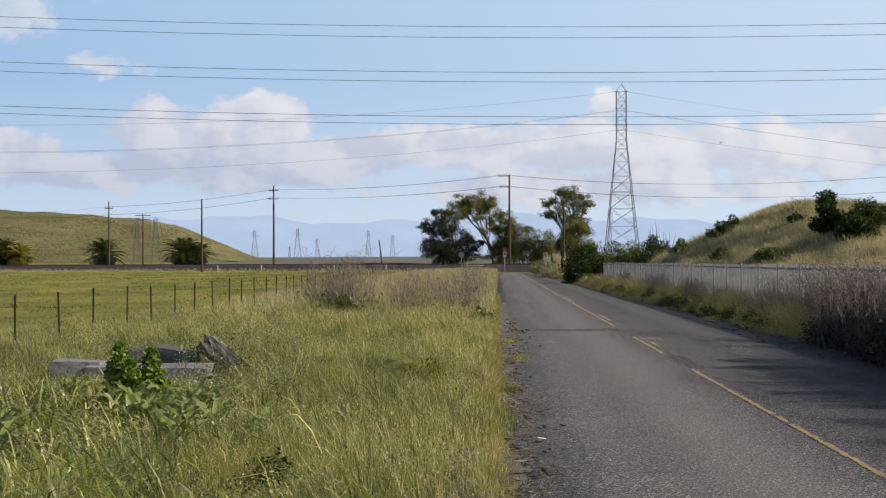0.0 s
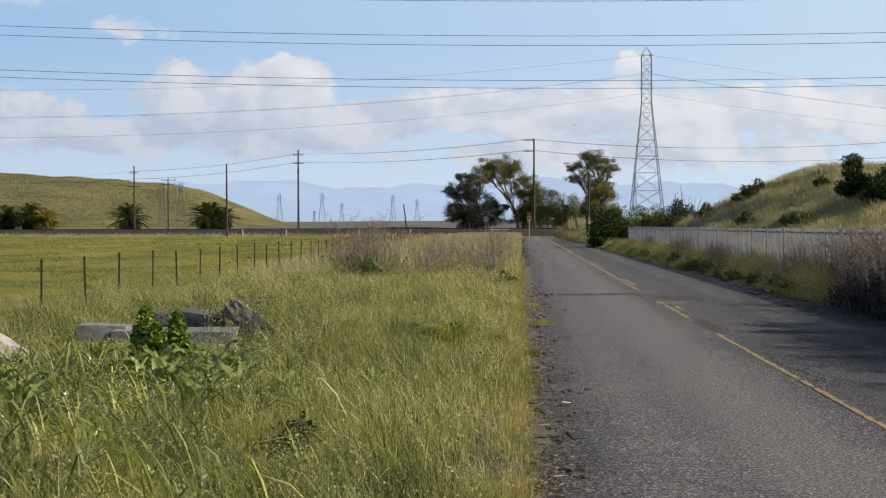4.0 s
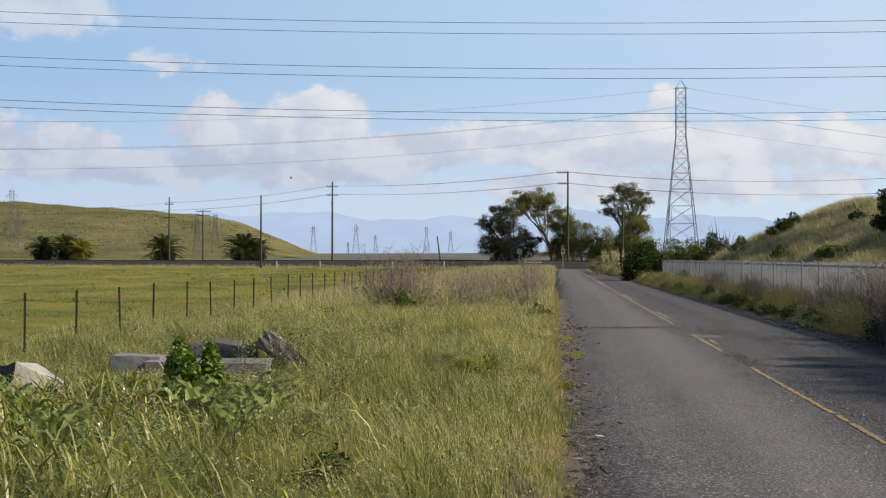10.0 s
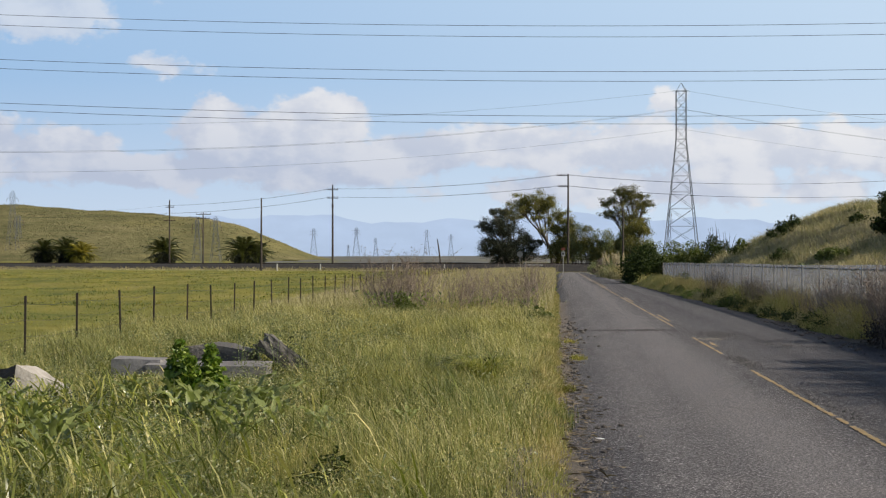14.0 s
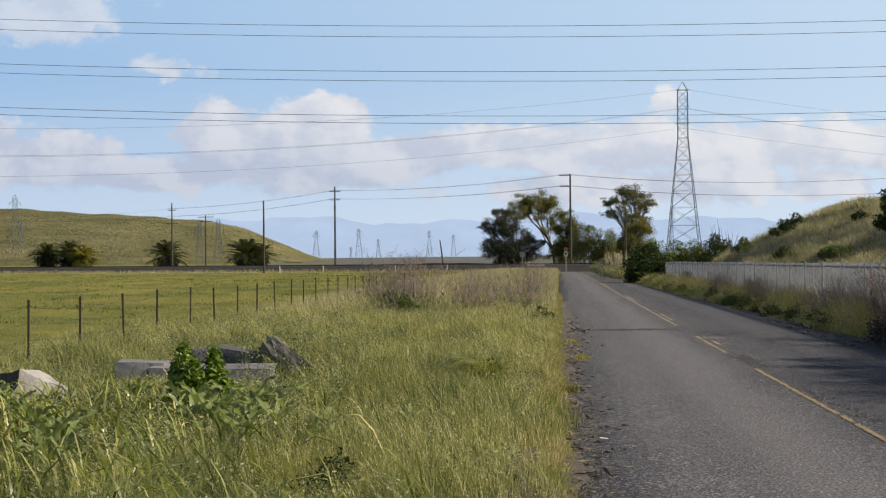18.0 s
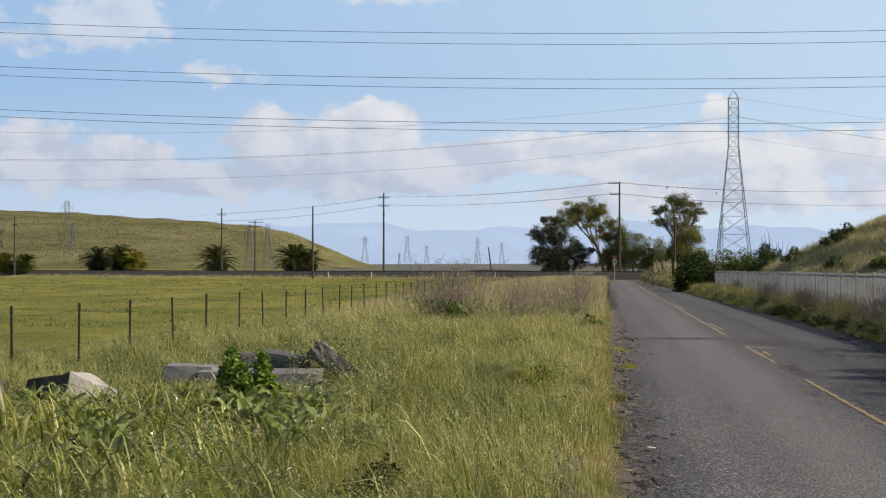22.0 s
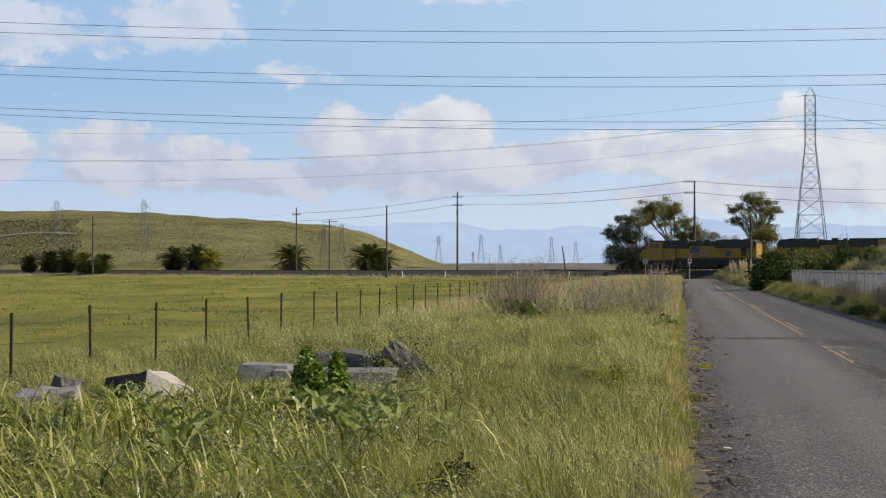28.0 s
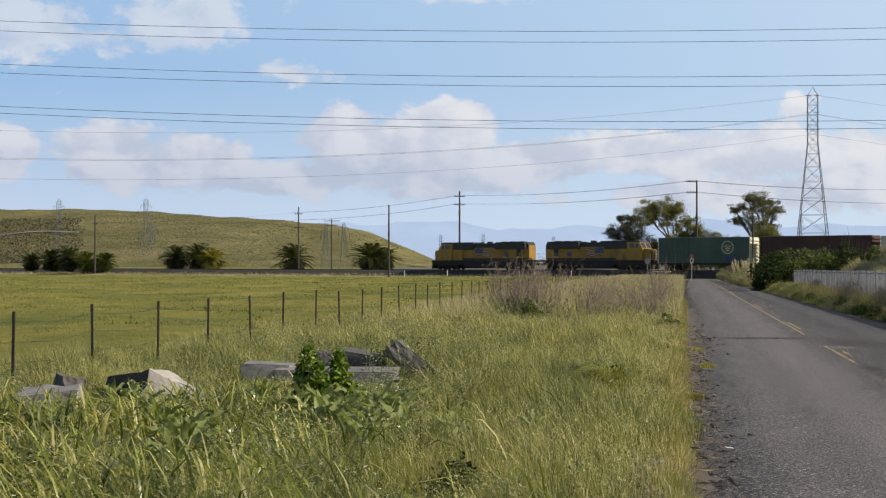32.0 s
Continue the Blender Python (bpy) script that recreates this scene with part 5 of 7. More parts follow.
        bush("bush", "low green weed along the road edge", (float(road_right(y)) + 0.35 + rng.uniform(-0.1, 0.4), y, 0), heap(rng, 5, 0.45, 1.2, 0.5, 0.26), BUSH_LIGHT if k % 3 else FRESH, 0.08, 700, 60 + k, "weed", "low weeds at the verge", False)
    bush("bush", "round green bush before the slatted fence", (6.95, 86, 0), heap(rng, 5, 0.4, 0.6, 1.1, 0.35), BUSH_LIGHT, 0.08, 900, 80, woody=False)
    # beyond the fence's end, towards the crossing
    for k, (x, y, h) in enumerate(((4.4, 187, 1.6), (4.9, 177, 1.9), (5.4, 167, 2.0), (5.8, 156, 1.8), (6.0, 142, 1.3), (5.9, 129, 1.1), (6.4, 172, 2.3), (6.8, 160, 2.2))):
        bush("bush", "dull grassy bush with dry stems by the road", (x, y, 0), heap(rng, 8, 0.8, 2.4, h, 0.5), (WILLOW, WEED_STEM, BUSH_LIGHT)[k % 3] if k < 4 else (DRY if k < 6 else BUSH_DARK), 0.2, 2600, 90 + k, group="bushes towards the crossing", woody=False, flat=2.0, aspect=0.15)
    for k, (x, y) in enumerate(((5.7, 149), (6.0, 143), (5.3, 158))):
        t = thing("pampas_grass", "pampas grass with pale feathery plumes", "grass clump", (x, y, 0), 40 * k, "pampas grass by the road")
        c = rng.normal(0, 0.5, (500, 2))
        v, f = blades(c, rng.uniform(0.7, 1.6, 500), np.full(500, 0.03), rng.uniform(0.5, 1.3, 500), rng)
        part("blades", soup("blades", v, f, DRY), None, t)
        for j in range(9):
            a = rng.uniform(0, 6.28)
            top = np.array([math.cos(a) * 0.7 - 0.4, math.sin(a) * 0.7, rng.uniform(1.9, 2.6)])
            u = rng.random(90)[:, None]
            pts = top * (0.62 + 0.38 * u) + rng.normal(0, 0.05, (90, 3))
            v, f = leaves(pts, 0.16, rng, 1.0, 0.25)
            part("plume", soup("plume", v, f, PLUME), None, t)
            part("stem", tube(bmesh.new(), ((0, 0, 0), tuple(top * 0.5 + [0, 0, 0.2]), tuple(top * 0.9)), 0.015, 4), WEED_STEM, t)


make_bushes()


def make_trees():
    g = "trees at the crossing"

    def gum(label, x0, y0, base, fork, blobs, mat, n, seed, bare=()):
        """A forked tree with its leaves in tiers: blobs are x, height and size of the clumps; fork: x, height."""
        rg = np.random.default_rng(seed)
        t = thing("tree", label, "tree", (x0, y0, 0.6), 0, g)
        fx, fz = fork[0] - x0, fork[1] - 0.6
        part("trunk", tube(bmesh.new(), ((0, 0, -0.3), (fx * 0.35 + 0.1, 0, fz * 0.5), (fx, 0, fz)), [base, base * 0.8, base * 0.62], 8), BARK, t, smooth=True)
        for x, z, r in blobs:
            y = rg.uniform(-1.4, 1.4)
            e = np.array((x - x0, y, z - 0.6))
            w = rg.uniform(0.45, 1.0)
            low = np.array((fx * w, 0, min(fz * w, max(0.3, e[2] * 0.8))))
            mid = low + (e - low) * 0.55 + rg.normal(0, 0.22, 3) + (0, 0, -0.15)
            bm = tube(bmesh.new(), (tuple(low), tuple((low + mid) / 2 + rg.normal(0, 0.15, 3)), tuple(mid), tuple(e)), [base * 0.42, base * 0.32, base * 0.22, 0.03], 5)
            vs, fs, count = [], [], 0
            for _ in range(9):      # uneven tufts round the limb's end
                q = e + rg.normal(0, 1, 3) * (r * 0.62, r * 0.6, r * 0.45)
                tube(bm, (tuple(mid), tuple((mid + q) / 2 + rg.normal(0, 0.12, 3)), tuple(q)), [0.05, 0.035, 0.012], 4)
                c = q + rg.normal(0, 1, (max(40, int(1.5 * n * r * r)), 3)) * (r * rg.uniform(0.25, 0.5), r * 0.4, r * rg.uniform(0.16, 0.3))
                v, f = leaves(c, rg.uniform(0.12, 0.26, len(c)), rg, 0.7, 0.45, 0.25)
                vs.append(v), fs.append(f + count)
                count += len(v)
            part("limb", bm, BARK, t, smooth=True)
            part("foliage", soup("foliage", np.concatenate(vs), np.concatenate(fs), mat), None, t)
        for x, z in bare:       # dead limbs without leaves
            e = np.array((x - x0, 0.3, z - 0.6))
            bm = tube(bmesh.new(), ((fx, 0, fz * 0.8), tuple(e * 0.6 + rg.normal(0, 0.2, 3)), tuple(e)), [0.1, 0.06, 0.02], 5)
            for _ in range(5):
                q = e * rg.uniform(0.7, 0.95)
                tube(bm, (tuple(q), tuple(q + rg.normal(0, 0.45, 3) + (-0.2, 0, 0.3))), [0.03, 0.01], 4)
            part("limb", bm, BARK, t, "bare dead limb", True)

    gum("tall gum tree with a rounded open crown", 12.2, 262, 0.3, (12.2, 7.5), ((10.4, 13.0, 1.1), (12.3, 13.2, 1.15), (14.0, 12.4, 1.0), (15.2, 11.3, 0.8), (9.0, 11.6, 0.9), (8.1, 11.3, 0.65), (8.4, 9.5, 0.7), (9.7, 9.6, 0.9), (11.3, 11.4, 1.1), (13.0, 11.0, 0.9), (14.3, 10.2, 0.8), (12.3, 9.2, 1.2), (13.6, 8.2, 1.1), (11.3, 8.2, 0.9)), EUCALYPT, 130, 25)
    gum("gum tree leaning over with a flat olive crown in tiers", -0.5, 270, 0.32, (-2.6, 7.2), ((-5.9, 11.9, 1.3), (-6.8, 11.0, 1.0), (-4.4, 11.1, 1.0), (-3.0, 11.8, 1.5), (-1.3, 11.8, 1.4), (-2.3, 10.4, 1.1), (-5.5, 9.9, 0.9), (-3.6, 9.0, 0.7), (-0.8, 8.6, 0.9)), GUM_OLIVE, 150, 5)
    gum("olive gum tree with foliage to the ground", 1.0, 266, 0.28, (0.9, 5.0), ((0.7, 9.8, 1.0), (1.1, 8.1, 1.35), (0.0, 6.8, 1.35), (2.1, 7.4, 1.15), (0.7, 5.1, 1.6), (2.4, 5.0, 1.5), (-0.3, 3.4, 1.2), (1.7, 2.7, 1.5), (3.4, 4.0, 1.3), (0.2, 2.0, 1.3)), GUM_OLIVE, 150, 9)
    gum("olive tree under the tall gum's crown", 12.4, 260, 0.25, (12.4, 4.0), ((12.6, 6.9, 1.6), (13.9, 6.6, 1.15), (11.0, 6.2, 1.3), (12.3, 4.9, 1.6), (13.6, 4.2, 1.4), (11.0, 3.8, 1.4)), GUM_OLIVE, 140, 11)
    gum("dark broad tree beside the railway crossing", -8.2, 265, 0.42, (-8.4, 4.2), ((-10.4, 9.9, 0.8), (-12.1, 7.9, 0.85), (-9.1, 7.2, 1.8), (-10.8, 5.5, 1.5), (-11.1, 3.5, 1.35), (-8.8, 4.1, 2.0), (-6.9, 5.1, 1.65), (-7.4, 2.4, 1.65), (-10.1, 2.3, 1.5), (-4.9, 5.4, 1.0), (-4.4, 3.4, 1.25), (-3.1, 4.8, 0.7), (-5.7, 2.4, 1.2), (-9.6, 8.6, 0.9), (-11.3, 7.0, 0.9)), TREE_DARK, 170, 3, ((-12.8, 8.6), (-13.0, 6.6), (-11.6, 9.4)))
    gum("olive-crowned tree rising through the dark tree", -7.6, 267, 0.25, (-7.8, 7.0), ((-8.0, 9.7, 1.2), (-7.0, 9.2, 0.8), (-8.8, 10.3, 0.7)), EUCALYPT, 150, 13)
    rng = np.random.default_rng(77)
    for k in range(18):
        x = 2.6 + 0.75 * k + rng.normal(0, 0.25)
        h = float(np.interp(x, (2.5, 3.4, 4.7, 6.0, 7.3, 8.7, 12.0, 14.6, 16.0), (8.6, 8.2, 7.3, 7.0, 6.0, 6.8, 5.6, 5.0, 4.0))) * rng.uniform(0.85, 1.03)
        bush("tree", "feathery grey-green tree in the thicket by the line", (x, 262 - 0.5 * x + rng.uniform(-1, 4), 0.6), heap(rng, 15, 1.0, 1.4, h, 0.85), WILLOW if k % 3 else GUM_OLIVE, 0.26, 2300, 300 + k, "tree", "thicket at the crossing", True, 1.6, 0.35)


make_trees()


def make_palms():
    """Young date palms with arching feathered fronds."""
    for k, (x, y, h, s) in enumerate(((-127, 312, 3.0, 1.0), (-131, 313, 2.6, 0.9), (-123, 312, 2.1, 0.8), (-119, 312, 1.9, 0.75), (-104, 313, 3.6, 1.0), (-98.5, 311, 3.7, 1.15), (-94.6, 308, 2.6, 0.9), (-78, 309, 3.2, 1.15), (-62.2, 309, 3.6, 1.2), (-59.6, 310, 2.9, 0.95), (-136, 314, 2.0, 0.7))):
        rng = np.random.default_rng(200 + k)
        t = thing("palm", "young date palm with a dense round crown" if k not in (2, 3, 6) else "low yellow-green palm clump", "palm", (x, y, 0.95), 0, "palms along the railway")
        part("trunk", tube(bmesh.new(), ((0, 0, -0.3), (0.05, 0, h * 0.2), (0, 0.05, h * 0.5)), [0.5, 0.42, 0.3], 8), BARK, t)
        low = k in (2, 3, 6)
        # old fronds hang round the stem in a dark skirt
        c = clump(rng, (0, 0, h * 0.34), (2.2 * s, 2.2 * s, h * 0.46), 1500, 0.1)
        c = c[c[:, 2] > -0.2]
        v0, f0 = leaves(c, rng.uniform(0.5, 1.1, len(c)), rng, 1.4, 0.12)
        part("skirt", soup("skirt", v0, f0, TURF if low else TREE_DARK), None, t)
        v, f, base = [], [], 0
        for j in range(95):
            a = rng.uniform(0, 6.28)
            up = rng.uniform(-0.35, 1.55)
            L = 4.7 * s * rng.uniform(0.82, 1.08)
            u = np.linspace(0.06, 1, 30)
            out = np.cos(up) * L * u * (1 - 0.12 * u ** 2) + 0.16 * L * np.sin(max(up, 0)) * u ** 2
            z = h * 0.5 + 0.8 + np.sin(up) * L * u * (1 - 0.25 * u ** 2) - 1.05 * s * u ** 2.2
            ahead = np.array([math.cos(a), math.sin(a), 0])
            line = ahead * out[:, None] + np.array([0, 0, 1.0]) * z[:, None]
            side = np.array([-math.sin(a), math.cos(a), 0])
            span = 0.62 * s * np.sin(np.pi * np.clip(0.12 + 0.83 * u, 0, 1)) ** 0.7
            for sgn in (-1, 1):
                tip = line + (side * sgn * 0.8 + ahead * 0.45 + np.array([0, 0, rng.uniform(-0.35, 0.2)])) * span[:, None]
                step = ahead * 0.055 + np.array([0, 0, 0.03])
                q = np.stack([line - step, line + step, tip], 1).reshape(-1, 3)
                v.append(q)
                f.append(np.arange(len(q)).reshape(-1, 3) + base)
                base += len(q)
        part("crown", soup("crown", np.concatenate(v), np.concatenate(f), TURF if low else PALM), None, t)


make_palms()

# ---- poles, tower, lines ----


def utility_pole(label, place, height, arms, lean=0.0, turn=60.0, radius=0.16):
    """A tapered wooden pole; arms: height, length, offset."""
    t = thing("utility_pole", label, "utility pole", place, turn, "wooden poles along the railway")
    top = (math.sin(radians(lean)) * height, 0, math.cos(radians(lean)) * height)
    part("pole", tube(bmesh.new(), ((0, 0, -0.6), (top[0] * 0.5, 0, top[2] * 0.5), top), [radius, radius * 0.85, radius * 0.62], 10), POLE_WOOD, t)
    for z, length, off in arms:
        arm = part("crossarm", box(bmesh.new(), 0.14, off, z, 0.11, length, 0.13, 0.015), POLE_WOOD, t)
        for k in range(4):
            y = off - length / 2 + 0.12 + (length - 0.24) * k / 3
            bm = bmesh.new()
            tube(bm, ((0.14, y, z + 0.06), (0.14, y, z + 0.18)), 0.02, 5)
            disc(bm, (0.14, y, z + 0.22), (0, 0, 1), 0.06, 0.09, 8)
            disc(bm, (0.14, y, z + 0.29), (0, 0, 1), 0.04, 0.07, 8)
            part("insulator", bm, INSULATOR, arm, "brown porcelain insulator")
    return t


def make_poles():
    pr = utility_pole("tall wooden pole with two offset crossarms", (1.95, 257, 0.9), 14.9, ((14.7, 1.9, 0.85), (12.9, 1.7, 0.75)), radius=0.2, turn=95)
    pc = utility_pole("tall wooden pole with two crossarms and a transformer", (-40.2, 281, 0.9), 14.5, ((13.6, 1.9, 0), (12.1, 1.9, 0)), radius=0.2, turn=98)
    bm = disc(bmesh.new(), (0.35, 0, 10.7), (0, 0, 1), 0.2, 0.8, 12)
    part("transformer", bm, STEEL, pc, "grey drum transformer")
    utility_pole("bare dark wooden pole before the line", (-49.6, 262, 0), 12.25, (), radius=0.19)
    utility_pole("wooden pole with crossarms behind the palms", (-74.8, 300, 0.9), 12.6, ((11.2, 1.6, 0), (8.6, 2.3, 0)), radius=0.18, turn=100)
    utility_pole("wooden pole with a wide double crossarm", (-75.0, 330, 1.0), 11.0, ((10.6, 3.6, 0), (9.7, 3.0, 0)), radius=0.17, turn=75)
    utility_pole("wooden pole near the hill's foot", (-116.6, 300, 0.9), 11.1, ((9.4, 1.4, 0),), radius=0.18)
    utility_pole("slim wooden pole among the roadside bushes", (7.6, 180, 0), 7.5, (), radius=0.12)
    utility_pole("leaning old wooden pole beyond the line", (-22.0, 300, 0.9), 5.0, (), lean=-8, turn=0, radius=0.16)
    utility_pole("thin dark pole in the thicket", (-7.4, 275, 0.9), 8.0, (), radius=0.1)


make_poles()


def make_pole_lines():
    g = "wires on the wooden poles"
    lab = "thin dark wire sagging between wooden poles"
    right = (72.0, 217.0)
    for z, zc, zr, o in ((15.8, 14.7, 14.9, -0.3), (15.8, 14.7, 14.9, -1.2), (14.0, 13.2, 12.6, -0.3), (14.0, 13.2, 12.6, -1.0)):
        cable(lab, curve_line((1.9 + o, 257, z), (-40.2 + o * 0.5, 281, zc), 0.75), 0.018, g)
        cable(lab, curve_line((1.9 + o, 257, z), (right[0], right[1], zr), 2.2), 0.018, g)
        cable(lab, curve_line((-40.2 + o * 0.5, 281, zc), (-74.8 + o, 300, zc - 2.3), 0.6), 0.014, g)
        if o == -0.3:
            cable(lab, curve_line((-74.8 + o, 300, zc - 2.3), (-116.6, 300, 10.6), 0.6), 0.010, g)


make_pole_lines()


def lattice_tower(name, label, place, height, base, waist, waist_z, mat, r, arms, group, levels=7, turn=0.0):
    """A four-legged steel tower: legs, cross braces, a narrow mast, peak and arms."""
    t = thing(name, label, "pylon", place, turn, group)

    def half(z):
        return base + (waist - base) * min(1, z / waist_z) if z < waist_z else waist

    corners = ((1, 1), (-1, 1), (-1, -1), (1, -1))
    for sx, sy in corners:
        part("leg", tube(bmesh.new(), ((sx * base, sy * base, -0.3), (sx * waist, sy * waist, waist_z), (sx * waist, sy * waist, height * 0.955), (0, 0, height)), [r * 1.4, r * 1.1, r, r * 0.7], 4), mat, t)
    zs = [waist_z * (1 - (1 - k / levels) ** 1.25) for k in range(levels + 1)]
    step = (height * 0.955 - waist_z) / 5
    zs += [waist_z + step * (k + 1) for k in range(5)]
    for z0, z1 in zip(zs, zs[1:]):
        for i in range(4):
            (ax, ay), (bx, by) = corners[i], corners[(i + 1) % 4]
            h0, h1 = half(z0), half(z1)
            bm = bmesh.new()
            tube(bm, ((ax * h0, ay * h0, z0), (bx * h1, by * h1, z1)), r * 0.6, 4)
            tube(bm, ((bx * h0, by * h0, z0), (ax * h1, ay * h1, z1)), r * 0.6, 4)
            tube(bm, ((ax * h1, ay * h1, z1), (bx * h1, by * h1, z1)), r * 0.6, 4)
            part("brace", bm, mat, t)
    for z, length in arms:
        for sgn in (-1, 1):
            bm = bmesh.new()
            e = (sgn * (waist + length), 0, z)
            for s2 in (-1, 1):
                tube(bm, ((sgn * waist, s2 * waist, z), e), r * 0.7, 4)
                tube(bm, ((sgn * waist, s2 * waist, z + length * 0.45), e), r * 0.6, 4)
            part("arm", bm, mat, t)
            bm = tube(bmesh.new(), (e, (e[0], 0, z - 1.1)), 0.07, 6)
            part("insulator", bm, INSULATOR, t)
    return t


def make_towers():
    lattice_tower("lattice_tower", "tall galvanised steel lattice pylon beyond the railway", (25.2, 320, 1.0), 36.7, 3.6, 1.0, 25.3, STEEL, 0.065, (), "", 8, 0)
    # arms edge-on to the road
    t = [o for o in scene.objects if o.name == "lattice_tower"][0]
    for z, length in ((35.0, 0.5), (31.6, 0.3), (28.2, 0.3)):
        for sgn in (-1, 1):
            part("arm", tube(bmesh.new(), ((0.3 * sgn, 0, z), ((1.05 + length) * sgn, 0, z + 0.1)), 0.06, 4), STEEL, t)
    g = "pylons across the bay flats"
    far = [(-211.9, 600, 28, 2.5), (-216.5, 620, 19, 2.2), (-248.3, 600, 28, 2.5), (-277, 560, 22, 3.0), (-78.6, 340, 10.5, 1.1), (-92, 420, 13, 1.5), (-191.7, 1500, 30, 3.6), (-233, 1500, 29, 3.6), (-165, 2000, 36, 4.0), (-134, 2000, 30, 3.6), (-196, 1700, 22, 2.6), (-226, 1700, 14, 1.6), (30, 420, 15, 0.6)]
    for x, y, h, b in far:
        lattice_tower("lattice_tower", "distant steel lattice pylon pale in the haze", (x, y, float(land(x, y)) - 0.3), h, b, b * 0.32, h * 0.72, FAR_STEEL, 0.02 + y * 0.000045, ((h * 0.78, b * 0.7), (h * 0.88, b * 0.6)), g, 5)


make_towers()


def make_high_lines():
    # six conductors cross the road high up
    for z, k in ((16.55, 0), (16.02, 0.4), (13.68, 0.1), (13.20, 0.5), (10.87, 0.2), (10.48, 0.6)):
        x0 = 9.5 + k
        pts = [(x, 100 + k * 3 + 0.02 * x, z + 0.00051 * (x - x0) ** 2) for x in range(-110, 111, 5)]
        cable("heavy power conductor crossing high above the road", pts, 0.015, "conductors across the road")
    g = "lines of the steel pylon"
    for z, off, sag in ((36.0, 0.0, 11.0), (32.4, 1.4, 12.0), (32.0, -1.4, 12.0), (28.3, 1.4, 11.5)):
        cable("thin power line hung from the steel pylon", curve_line((25.2 - 1.2, 320 + off, z), (-255, 190 + off, z), sag, 40), 0.02, g)
        cable("thin power line hung from the steel pylon", curve_line((25.2 + 1.2, 320 + off, z), (305, 450 + off, z), sag * 0.75, 40), 0.018, g)


make_high_lines()


def make_field_fence():
    """Steel posts and three strands of wire between meadow and pasture."""
    fence = thing("field_fence", "wire fence on thin rusty steel posts", "fence", (0, 0, 0))
    rng = np.random.default_rng(91)
    shape = bmesh.new()
    box(shape, 0, 0, 0.5, 0.036, 0.010, 1.14)
    box(shape, 0, 0.018, 0.5, 0.012, 0.036, 1.14)
    box(shape, 0, 0.0, 1.0, 0.04, 0.018, 0.10)
    post = finish("post", shape, POST_STEEL)
    tops = []
    for k in range(-4, 60):
        y = FENCE_Y + FENCE_STEP * k
        x = fence_x(y) + rng.normal(0, 0.02)
        p = part("post", post, None, fence)
        z = float(land(x, y)) + rng.normal(0.03, 0.025)
        p.matrix_local = pose(x, y, z, rng.normal(0, 1.2), rng.normal(0, 1.2), rng.uniform(-15, 15))
        tops.append((x, y, z))
    for h in (0.42, 0.68, 0.94):
        bm = bmesh.new()
        pts = []
        for a, b in zip(tops, tops[1:]):
            pts += [(a[0] + (b[0] - a[0]) * u, a[1] + (b[1] - a[1]) * u, a[2] + h - 0.05 * math.sin(math.pi * u)) for u in (0, 0.5)]
        part("wire", tube(bm, pts, 0.0035, 3), WIRE, fence, "sagging strand of wire")


make_field_fence()


def make_slat_fence():
    """The grey slatted fence along the right verge: posts, slats of uneven height, a top wire."""
    fence = thing("slat_fence", "weathered grey slatted fence along the verge", "fence", (0, 0, 0))
    rng = np.random.default_rng(93)
    x = 7.62
    shape = box(bmesh.new(), 0, 0, 0.76, 0.025, 0.309, 1.52, 0.004)
    slat = finish("slat", shape, SLAT)
    y, k = 24.0, 0
    while y < 122:
        s = part("slat", slat, None, fence)
        wave = 0.012 * math.sin(y * 0.21) + 0.006 * math.sin(y * 1.0)
        s.matrix_local = pose(x + rng.normal(0, 0.006), y, 0.02 + wave + rng.normal(0, 0.002), rng.normal(0, 0.1), rng.normal(0, 0.3), rng.normal(0, 0.3))
        y += 0.315
    post = finish("post", tube(bmesh.new(), ((0, 0, -0.1), (0, 0, 1.53)), 0.018, 8), SIGN_GREY)
    y = 24.0
    while y < 122.2:
        p = part("post", post, None, fence, "thin steel post")
        p.matrix_local = pose(x - 0.04, y, 0, 0, rng.normal(0, 0.3), 0)
        y += 3.15
    for z in (0.35, 1.45):
        part("rail", tube(bmesh.new(), ((x + 0.03, 24, z), (x + 0.03, 122, z)), 0.02, 6), STEEL, fence)


make_slat_fence()


